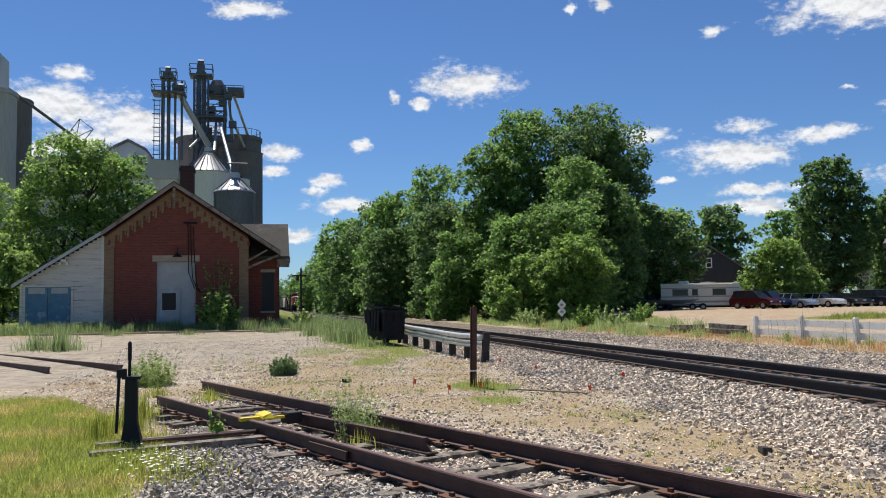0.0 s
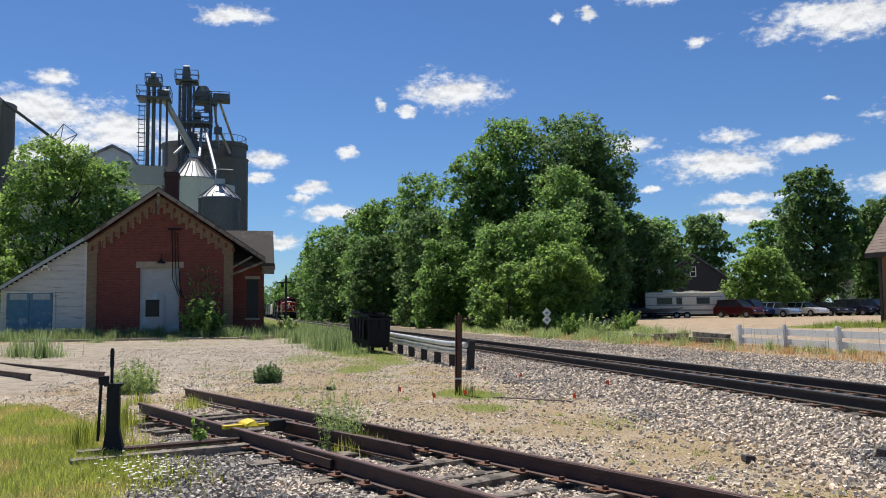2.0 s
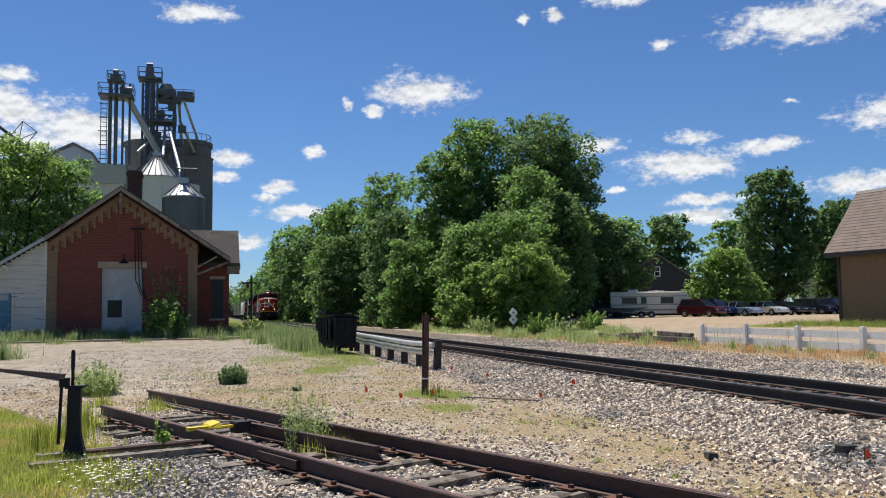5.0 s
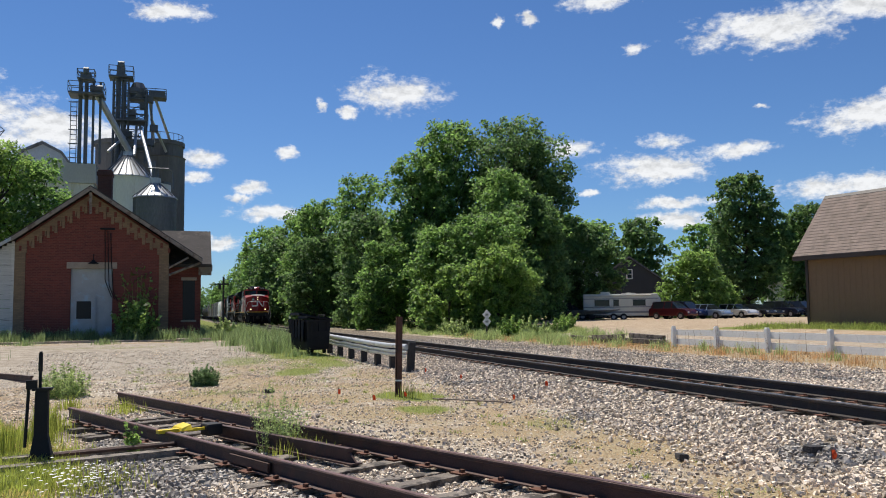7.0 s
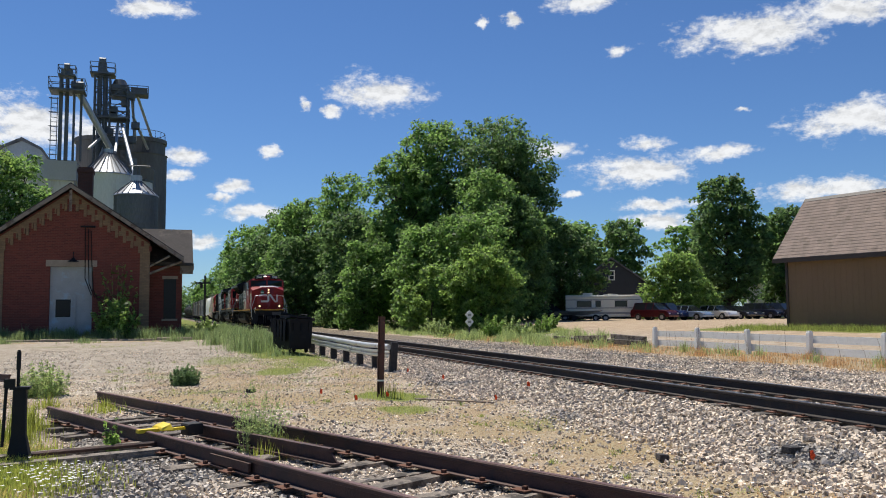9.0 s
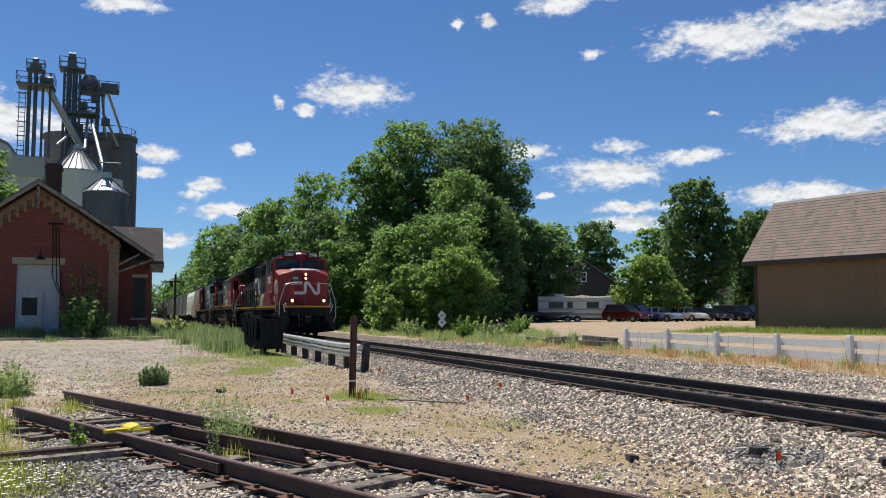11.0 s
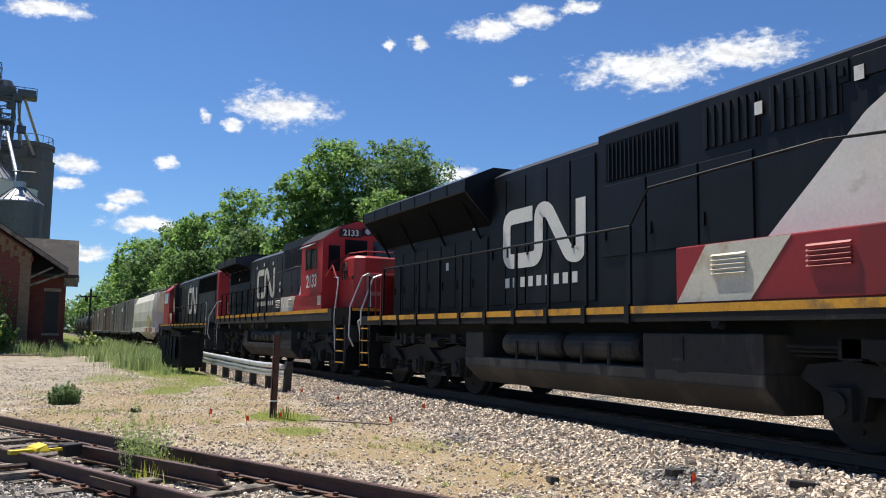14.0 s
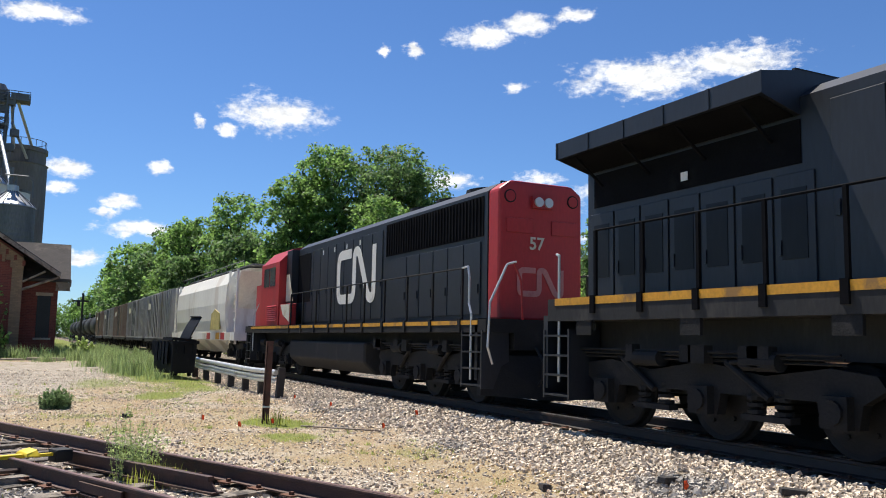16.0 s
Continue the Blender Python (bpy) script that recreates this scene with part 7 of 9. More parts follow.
def hopper_car(off, length=17.3):
    c = rolling("covered_hopper", "pale grey covered hopper car with graffiti panels", "freight car", off)
    prof = [(-1.48, 1.35), (-1.55, 1.9), (-1.57, 2.6), (-1.52, 3.4), (-1.25, 3.95), (-0.6, 4.15), (0.6, 4.15), (1.25, 3.95), (1.52, 3.4), (1.57, 2.6), (1.55, 1.9), (1.48, 1.35)]
    s = Shape()
    s.loft([[(x, y, z) for x, z in prof] for y in (2.1, length - 2.1)])
    part("hopper_body", s, "hopper", c, "curved pale grey hopper body")
    for y0, y1, yy in ((0.6, 2.1, 1), (length - 0.6, length - 2.1, -1)):
        part("slope_sheet", Shape().add([(-1.3, y0, 3.9), (1.3, y0, 3.9), (1.3, y1 + yy * 1.0, 1.4), (-1.3, y1 + yy * 1.0, 1.4)], [(0, 1, 2, 3)]), "hopper", c)
        for sx in (-1.42, 1.42):
            lad = Shape()
            lad.box(sx - 0.04, sx + 0.04, y0 - 0.05, y0 + 0.05, 0.9, 3.95)
            lad.box(sx - 0.04, sx + 0.04, y1 - 0.05, y1 + 0.05, 0.9, 3.95)
            for i in range(8):
                lad.box(sx - 0.02, sx + 0.02, min(y0, y0 + yy * 0.45), max(y0, y0 + yy * 0.45), 1.2 + 0.34 * i, 1.23 + 0.34 * i)
            part("ladder", lad, "hopper", c, "grey end ladder")
    part("side_sill", Shape().box(-1.52, 1.52, 0.4, length - 0.4, 1.05, 1.38), "hopper", c)
    colours = ("cream", "oldred", "yellow", "white", "oldred", "cream")
    for i, m in enumerate(colours):  # sprayed blocks along the sill
        part("graffiti_patch", Shape().box(-1.53, -1.522, 1.2 + 1.05 * i, 2.0 + 1.05 * i, 1.08, 1.37), m, c, "sprayed colour patch")
    part("graffiti_patch", Shape().prism([(3.0, 1.5), (5.2, 1.5), (5.0, 2.2), (4.2, 2.4), (3.2, 2.2)], "x", -1.585, -1.56), mat("faded_yellow_spray", (0.42, 0.35, 0.12), 0.7, var=0.4, scale=4), c, "faded yellow sprayed patch")
    for k in range(4):
        y = 3.4 + k * 3.4
        part("discharge_gate", Shape().add([(-1.2, y - 1.4, 1.1), (1.2, y - 1.4, 1.1), (1.2, y + 1.4, 1.1), (-1.2, y + 1.4, 1.1), (-0.5, y - 0.4, 0.45), (0.5, y - 0.4, 0.45), (0.5, y + 0.4, 0.45), (-0.5, y + 0.4, 0.45)], [(0, 1, 5, 4), (1, 2, 6, 5), (2, 3, 7, 6), (3, 0, 4, 7), (4, 5, 6, 7)]), "hopper", c)
    walkp = Shape().box(-0.75, 0.75, 1.0, length - 1.0, 4.2, 4.25)
    part("roof_walk", walkp, "darkgalv", c)
    rl = Shape()
    for sx in (-1.1, 1.1):
        rl.pipe([(sx, 1.0, 4.35), (sx, length - 1.0, 4.35)], 0.02, 5)
        for i in range(14):
            rl.pipe([(sx, 1.0 + i * (length - 2) / 13, 4.0), (sx, 1.0 + i * (length - 2) / 13, 4.35)], 0.016, 4)
    part("roof_rail", rl, "darkgalv", c)
    coupler(c, -0.1, -1)
    freight_trucks(c, length)


def box_car(off, material, length=12.9):
    c = rolling("boxcar", "grimy ribbed boxcar with a sliding door", "freight car", off, "boxcars of the train")
    part("car_body", Shape().prism([(-1.45, 0.95), (1.45, 0.95), (1.45, 4.0), (0, 4.3), (-1.45, 4.0)], "y", 0.3, length - 0.3), material, c, "grimy steel body")
    for i in range(17):
        y = 0.45 + i * (length - 0.9) / 16
        if abs(y - length / 2) < 1.3:
            continue
        part("rib", Shape().box(-1.51, -1.45, y - 0.05, y + 0.05, 1.1, 3.95), material, c)
    for sx in (-1, 1):
        dr = part("sliding_door", Shape().box(min(sx * 1.45, sx * 1.53), max(sx * 1.45, sx * 1.53), length / 2 - 1.25, length / 2 + 1.25, 1.1, 3.9), material, c, "sliding door")
        rd = Shape()
        for k in (-0.8, 0.0, 0.8):
            rd.rod((sx * 1.56, length / 2 + k, 1.1), (sx * 1.56, length / 2 + k, 3.9), 0.025)
        part("lock_rod", rd, "darkgalv", dr)
    part("side_sill", Shape().box(-1.48, 1.48, 0.3, length - 0.3, 0.8, 1.0), "under", c)
    lad = Shape()
    for i in range(8):
        lad.box(-1.55, -1.5, 0.4, 0.85, 1.0 + 0.36 * i, 1.03 + 0.36 * i)
    part("ladder", lad, material, c)
    part("white_stencil", Shape().box(-1.516, -1.51, length - 3.4, length - 2.2, 3.0, 3.4), "cream", c, "pale stencilled block")
    coupler(c, -0.15, -1)
    freight_trucks(c, length)


def tank_car(off, length=14.5):
    c = rolling("tank_car", "black cylindrical tank car", "freight car", off, "tank cars of the train")
    prof = [(0.5, 0.5), (0.65, 1.1), (0.9, 1.42), (length - 0.9, 1.42), (length - 0.65, 1.1), (length - 0.5, 0.5)]
    part("tank", Shape().loft([[(r * math.cos(i * math.pi / 12), y, 2.45 + r * math.sin(i * math.pi / 12)) for i in range(24)] for y, r in prof]), "tank", c, "glossy black tank", smooth=True)
    part("underframe", Shape().box(-0.4, 0.4, 0, length, 0.8, 1.1), "under", c)
    part("dome", Shape().rod((0, length / 2, 3.8), (0, length / 2, 4.2), 0.45, seg=16), "tank", c)
    part("walk_rail", Shape().pipe([(-1.0, length / 2 - 1.4, 3.5), (-1.0, length / 2 - 1.4, 4.4), (-1.0, length / 2 + 1.4, 4.4), (-1.0, length / 2 + 1.4, 3.5)], 0.03), "steel", c)
    freight_trucks(c, length)


engine_3900()
engine_2133()
engine_trailing()
hopper_car(59.9)
for i in range(5):
    box_car(78.0 + 13.3 * i, ("boxgrey", "boxgrey", "boxbrown", "boxgrey", "boxbrown")[i])
for i in range(6):
    tank_car(145.0 + 15.0 * i)


# ---- grain elevator ----
def lattice(s, x, y, z0, z1, w, n, r=0.06):
    """An open steel tower on four legs with diagonal bracing."""
    c = [(x - w, y - w), (x + w, y - w), (x + w, y + w), (x - w, y + w)]
    for a in c:
        s.rod((*a, z0), (*a, z1), r, seg=5)
    for i in range(n):
        za, zb = lerp(z0, z1, i / n), lerp(z0, z1, (i + 1) / n)
        for k in range(4):
            a, b = c[k], c[(k + 1) % 4]
            s.rod((*a, zb), (*b, zb), r * 0.7, seg=4)
            s.rod((*a, za), (*b, zb), r * 0.6, seg=4)
    return s


def gallery(parent, x0, x1, y0, y1, z, h=1.1):
    part("platform", Shape().box(x0, x1, y0, y1, z - 0.18, z), "frame", parent, "grey steel platform")
    s = Shape()
    for k in (0.55, h):
        s.pipe([(x0, y0, z + k), (x1, y0, z + k), (x1, y1, z + k), (x0, y1, z + k), (x0, y0, z + k)], 0.045, 4)
    n = max(2, int((x1 - x0) / 0.9))
    for i in range(n + 1):
        x = lerp(x0, x1, i / n)
        s.rod((x, y0, z), (x, y0, z + h), 0.04, seg=4).rod((x, y1, z), (x, y1, z + h), 0.04, seg=4)
    part("guard_rail", s, "frame", parent)


def ladder_cage(parent, x, y, z0, z1):
    s = Shape()
    for dx in (-0.3, 0.3):
        s.rod((x + dx, y, z0), (x + dx, y, z1), 0.05, seg=4)
    k = z0
    while k < z1:
        s.box(x - 0.3, x + 0.3, y - 0.03, y + 0.03, k, k + 0.06)
        if int(k * 2) % 3 == 0:
            s.pipe([(x - 0.3, y, k), (x - 0.45, y - 0.5, k), (x + 0.45, y - 0.5, k), (x + 0.3, y, k)], 0.035, 4)
        k += 0.5
    part("caged_ladder", s, "frame", parent)


def bin_roof(x, y, r, z0, z1, n=24):
    return Shape().lathe([(r + 0.15, z0 - 0.1), (r + 0.1, z0), (0.45, z1), (0.45, z1 + 0.5), (0.0, z1 + 0.6)], (x, y), n)


def build_elevator():
    silo = thing("concrete_silo", "tall weathered concrete grain silo", "silo", "concrete silos")
    for x, y, r, z in ((-2.75, 108.0, 2.75, 22.3), (-7.0, 110.0, 3.5, 22.4)):
        part("shaft", Shape().lathe([(r, -0.3), (r, z), (r + 0.18, z), (r + 0.18, z + 0.5), (0, z + 0.6)], (x, y), 32), "concrete", silo, "stained concrete shaft", smooth=False)
    part("shaft", Shape().lathe([(2.5, -0.3), (2.5, 20.4), (2.62, 20.5), (0, 20.7)], (-2.3, 106.0), 28), "concrete", silo)
    rl = Shape()
    for i in range(20):
        a = i * math.pi / 10
        p = (-2.75 + 2.7 * math.cos(a), 108 + 2.7 * math.sin(a))
        q = (-2.75 + 2.7 * math.cos(a + math.pi / 10), 108 + 2.7 * math.sin(a + math.pi / 10))
        rl.rod((*p, 22.6), (*p, 23.7), 0.04, seg=4).rod((*p, 23.7), (*q, 23.7), 0.04, seg=4)
    part("roof_rail", rl, "frame", silo)
    for i, (x, y, r, z) in enumerate(((-26.5, 87, 3.0, 22.1), (-26.35, 93.5, 2.6, 22.9))):
        s = thing("concrete_silo", "tall weathered concrete grain silo", "silo", "concrete silos")
        part("shaft", Shape().lathe([(r, -0.3), (r, z), (r + 0.15, z), (r + 0.15, z + 0.4), (0, z + 0.5)], (x, y), 28), "paleconcrete" if i == 0 else "concrete", s, "stained concrete shaft")
        if i == 0:
            part("headhouse", Shape().box(x - 3.5, x + 1.9, y - 1.5, y + 1.5, z + 0.4, z + 3.9), "whitewall", s, "pale headhouse")
    # pale bin in front, small dark bin nearer
    b = thing("grain_bin", "large pale corrugated grain bin with conical roof", "grain bin")
    part("shell", Shape().lathe([(2.55, -0.3), (2.55, 15.7)], (-5.6, 92), 36), "hopper", b, "pale corrugated shell")
    part("cone_roof", bin_roof(-5.6, 92, 2.55, 15.7, 18.0, 36), "galv", b, "shiny conical roof")
    ribs = Shape()
    for i in range(24):
        a = i * math.pi / 12
        ribs.rod((-5.6 + 2.65 * math.cos(a), 92 + 2.65 * math.sin(a), 15.75), (-5.6 + 0.5 * math.cos(a), 92 + 0.5 * math.sin(a), 18.05), 0.06, seg=4)
    part("roof_rib", ribs, "darkgalv", b)
    b = thing("grain_bin", "pale flat-topped steel bin behind the depot roof", "grain bin")
    part("shell", Shape().lathe([(2.1, -0.3), (2.1, 15.6)], (-3.35, 95.5), 32), "hopper", b, "pale smooth steel shell")
    part("lid", Shape().lathe([(2.16, 15.55), (2.18, 15.8), (0.3, 16.2), (0, 16.2)], (-3.35, 95.5), 32), "darkgalv", b, "dark flat lid")
    b = thing("grain_bin", "small dark corrugated grain bin with pale conical roof", "grain bin")
    sh = Shape()
    prof = []
    for i in range(46):
        prof.append((1.78 + 0.02 * (i % 2), 2.0 + 0.208 * i))
    part("shell", sh.lathe([(1.72, -0.3)] + prof, (-2.3, 75), 28), "darkgalv", b, "dark corrugated shell")
    part("cone_roof", bin_roof(-2.3, 75, 1.72, 11.4, 12.6, 20), "galv", b, "pale ribbed conical roof")
    rb = Shape()
    for i in range(20):
        a = i * math.pi / 10
        rb.rod((-2.3 + 1.85 * math.cos(a), 75 + 1.85 * math.sin(a), 11.42), (-2.3 + 0.45 * math.cos(a), 75 + 0.45 * math.sin(a), 12.62), 0.035, seg=4)
    part("roof_rib", rb, "darkgalv", b)
    hd = Shape().box(-2.6, -2.0, 74.7, 75.3, 13.0, 13.25).rod((-2.45, 75, 13.2), (-2.45, 75, 14.6), 0.16).rod((-2.1, 75, 13.2), (-2.1, 75, 13.9), 0.1)
    hd.pipe([(-2.9, 74.6, 13.9), (-1.2, 74.6, 13.9), (-0.85, 75, 13.6), (-0.8, 75, 12.2)], 0.07)
    part("fill_head", hd, "frame", b, "grey filling gear")
    # long pale shed with a gambrel monitor
    s = thing("elevator_shed", "long pale steel grain shed with flat eaves", "building")
    part("wall", Shape().box(-34, -9.4, 98, 114, -0.3, 15.9), "hopper", s, "pale siding")
    part("roof_band", Shape().box(-34.3, -9.2, 97.7, 114.3, 15.9, 18.1), "whitewall", s, "grey upper siding")
    part("monitor", Shape().prism([(-18.9, 18.1), (-12.8, 18.1), (-13.0, 19.3), (-13.9, 20.6), (-15.9, 21.6), (-17.9, 20.6), (-18.7, 19.3)], "y", 106, 114), "galv", s, "grey gambrel monitor")
    part("monitor_roof", Shape().prism([(-19.1, 19.2), (-18.1, 20.8), (-15.9, 21.95), (-13.7, 20.8), (-12.6, 19.2), (-12.9, 19.2), (-13.9, 20.6), (-15.9, 21.6), (-17.9, 20.6), (-18.8, 19.2)], "y", 105.6, 114), "darkgalv", s, "grey gambrel roof")
    # bucket elevator legs
    t = thing("elevator_tower", "grey steel bucket elevator tower with platforms and spouts", "elevator tower")
    lg = Shape()
    for x in (-10.6, -10.0, -9.3, -8.6):
        lg.rod((x, 94.5, 17.5), (x, 94.5, 26.4), 0.2 if x < -9.5 else 0.13, seg=8)
    part("leg_casing", lg, "darkgalv", t, "grey leg casings")
    ladder_cage(t, -11.2, 94.3, 17.5, 24.2)
    gallery(t, -11.7, -8.2, 93.2, 96.0, 25.0)
    gallery(t, -10.9, -9.2, 93.8, 95.4, 26.7, 0.9)
    part("head_pulley", Shape().rod((-10.3, 94.3, 27.4), (-9.8, 94.3, 27.4), 0.55, seg=14).box(-10.6, -9.5, 93.9, 94.9, 26.6, 27.2), "frame", t)
    part("drive_drum", Shape().rod((-9.6, 94.4, 25.6), (-8.4, 94.4, 25.6), 0.5, seg=14), "frame", t)
    tw = lattice(Shape(), -6.9, 100.0, 18.0, 28.2, 0.8, 7, 0.09)
    tw = lattice(tw, -5.4, 100.5, 19.0, 27.0, 1.2, 6, 0.09)
    part("lattice_tower", tw, "frame", t, "braced steel tower")
    part("leg_casing", Shape().rod((-7.2, 99.8, 17), (-7.2, 99.8, 29.0), 0.28).rod((-6.6, 99.8, 17), (-6.6, 99.8, 29.0), 0.28).rod((-4.2, 100, 19), (-4.2, 100, 27), 0.2), "frame", t)
    gallery(t, -8.2, -5.6, 98.8, 101.0, 28.6)
    part("head_pulley", Shape().rod((-7.3, 99.8, 30.0), (-6.6, 99.8, 30.0), 0.5, seg=14).box(-7.4, -6.5, 99.4, 100.3, 28.6, 29.8), "frame", t)
    gallery(t, -6.0, -4.1, 99.5, 101.5, 26.3)
    part("distributor", Shape().lathe([(1.0, 26.4), (1.0, 27.4), (0.6, 28.2), (0, 28.3)], (-5.1, 100.5), 14), "frame", t)
    gallery(t, -7.6, -4.0, 98.8, 101.4, 23.6)
    gallery(t, -6.6, -4.2, 99.0, 101.4, 20.6)
    gallery(t, -4.4, -2.0, 99.2, 101.2, 26.6, 0.8)
    part("conveyor_hood", Shape().box(-3.9, -2.1, 99.6, 100.8, 26.7, 27.3), "frame", t)
    for i in range(8):
        x = random.Random(i).uniform(-7.0, -3.6)
        part("machinery_box", Shape().box(x, x + 0.9, 99.4, 100.4, 20.8 + 0.85 * i, 21.5 + 0.85 * i), "frame", t)
    sp = Shape()
    sp.pipe([(-8.9, 94.8, 25.0), (-5.8, 97, 19.6)], 0.34, 10)
    part("spout", sp, "galv", t, "shiny spout")
    for a, b in (((-5.2, 100, 23), (-5.0, 93, 18.4)), ((-4.8, 100, 23), (-2.5, 76, 13.4)), ((-3.2, 100.4, 26.5), (-1.6, 106, 22.8)), ((-3.8, 100.4, 26.5), (-3.4, 104, 22.0)), ((-6.5, 100, 20.5), (-8.2, 93, 13.0)), ((-5.6, 99, 20.0), (-7.6, 92, 15.5)), ((-3.6, 100, 24), (-2.0, 104, 21)), ((-6.2, 100, 22), (-7.8, 95, 19))):
        part("spout", Shape().pipe([a, b], 0.16, 7), "galv", t, "grey grain spout")
    lad = Shape()
    lad.rod((-4.2, 99, 18), (-4.2, 99, 27), 0.05, seg=4).rod((-3.5, 99, 20), (-3.5, 99, 27), 0.08, seg=4)
    part("downpipe", lad, "frame", t)
    # overhead conveyor with its small stay frame
    c = thing("overhead_conveyor", "long dark overhead conveyor tube with stay frame", "conveyor")
    part("tube", Shape().pipe([(-25.6, 88, 24.0), (-17.3, 98, 18.1)], 0.16, 8), "frame", c)
    st = Shape()
    m = Vector((-19.7, 95.1, 19.9))
    q = [m + Vector(p) for p in ((-1.6, 0, -0.9), (0.4, 0, 2.0), (1.8, 0, 0.9), (-0.2, 0, -1.9))]
    for i in range(4):
        st.rod(q[i], q[(i + 1) % 4], 0.05, seg=4)
    st.rod(q[0], q[2], 0.05, seg=4).rod(q[1], q[3], 0.05, seg=4)
    part("stay_frame", st, "frame", c)


build_elevator()


# ---- beyond the line ----
def build_barn():
    b = thing("brown_barn", "long tan-brown barn with a shingled roof", "building", at=pose(29.7, 33.7, 0.1, 0, 0, 11.7))
    ln, wd, ev, rg = 14.0, 4.7, 4.0, 6.75
    part("wall", Shape().box(0, wd, -ln, 0, -0.3, ev), "barn", b, "tan-brown ribbed siding")
    for k in range(46):
        part("siding_rib", Shape().box(-0.006, 0, -0.25 - 0.3 * k, -0.22 - 0.3 * k, -0.1, ev - 0.05), "barn", b)
    part("gable", Shape().prism([(0, ev), (wd, ev), (wd / 2, rg - 0.12)], "y", -ln, 0), "barn", b)
    part("roof", Shape().prism([(-0.4, ev - 0.45), (wd / 2, rg), (wd + 0.4, ev - 0.45), (wd + 0.4, ev - 0.3), (wd / 2, rg + 0.16), (-0.4, ev - 0.3)], "y", -ln - 0.3, 0.45), "barnroof", b, "tan shingle roof")
    for i in range(20):
        k0, k1 = i / 20, (i + 1) / 20
        x0, x1 = lerp(-0.4, wd / 2, k0), lerp(-0.4, wd / 2, k1)
        z0, z1 = lerp(ev - 0.3, rg + 0.16, k0), lerp(ev - 0.3, rg + 0.16, k1)
        part("shingle_course", Shape().prism([(x0 - 0.01, z0 + 0.003), (x1, z1 + 0.003), (x1, z1 + 0.008), (x0 - 0.012, z0 + 0.013)], "y", -ln - 0.31, 0.46), "barnroof", b)
    part("ridge_cap", Shape().prism([(wd / 2 - 0.15, rg + 0.02), (wd / 2, rg + 0.19), (wd / 2 + 0.15, rg + 0.02)], "y", -ln - 0.3, 0.46), "browntrim", b, "dark ridge cap")
    part("fascia", Shape().box(-0.45, -0.405, -ln - 0.3, 0.45, ev - 0.52, ev - 0.32), "browntrim", b, "dark brown fascia")
    part("corner_trim", Shape().box(-0.06, -0.012, -0.12, 0.02, -0.3, ev - 0.2), "browntrim", b, "dark brown corner trim")
    d = thing("brown_store", "tall tan-brown store building with dark trim", "building")
    part("wall", Shape().box(27.9, 29.5, 4.0, 22.5, 0.0, 5.9), "barn", d, "tan-brown siding")
    part("roof", Shape().prism([(27.6, 5.9), (29.6, 7.3), (29.6, 7.5), (27.6, 6.1)], "y", 3.6, 22.8), "browntrim", d, "dark brown roof edge")
    part("corner_trim", Shape().box(27.82, 27.98, 22.4, 22.6, 0.0, 6.0), "browntrim", d, "dark brown corner trim")
    part("wall_lamp", Shape().pipe([(27.9, 22.5, 5.3), (27.7, 23.1, 5.35), (27.6, 23.2, 5.3)], 0.03), "white", d, "small white wall lamp")
    part("vent_box", Shape().box(28.2, 28.5, 22.5, 22.8, 1.5, 1.7), "white", d)
    m = thing("mailbox", "dark mailbox on a brown post beside the store", "mailbox", at=pose(27.0, 23.2, rise(27.0, 23.2)))
    part("post", Shape().box(-0.06, 0.06, -0.06, 0.06, -0.1, 1.15), "browntrim", m)
    bx = [( -0.13, 1.1), (0.13, 1.1), (0.13, 1.25), (0.07, 1.34), (-0.07, 1.34), (-0.13, 1.25)]
    part("box", Shape().prism(bx, "y", -0.35, 0.35), "browntrim", m, bevel=0.01)


def build_fence():
    f = thing("board_fence", "low white post and board fence beside the lot", "fence", kind="")
    ys = [30.7 - 2.98 * i for i in range(10)]
    rnd = random.Random(8)
    for y in ys:
        z = rise(20, y)
        part("post", Shape().box(-0.08, 0.08, -0.08, 0.08, -0.25, 0.86).box(-0.06, 0.06, -0.06, 0.06, 0.86, 0.9), "whitepost", f, at=pose(20, y, z, rnd.uniform(-2, 2), rnd.uniform(-2, 2), 0), bevel=0.01)
    for a, b in zip(ys, ys[1:]):
        for h in (0.62, 0.24):
            za, zb = rise(20, a) + h, rise(20, b) + h
            part("board", Shape().loft([[(20.09, a, za - 0.12), (20.13, a, za - 0.12), (20.13, a, za + 0.12), (20.09, a, za + 0.12)], [(20.09, b, zb - 0.12), (20.13, b, zb - 0.12), (20.13, b, zb + 0.12), (20.09, b, zb + 0.12)]]), "whitepost", f)
    for i, (x, y, ln, a, zz) in enumerate(((19.6, 32.3, 2.6, 97, 0.2), (19.8, 32.5, 2.4, 95, 0.4), (20.1, 36.4, 2.6, 100, 0.12), (19.9, 36.2, 2.5, 96, 0.3), (20.6, 40.0, 2.6, 92, 0.12))):
        tagged(part("old_tie", Shape().box(-ln / 2, ln / 2, -0.11, 0.11, -0.12, 0.1), "tie", None, bevel=0.015, at=pose(x, y, rise(x, y) + zz, 0, rnd.uniform(-2, 2), a)), "weathered old railway tie stacked by the lot", "railway tie", "stacked old ties")


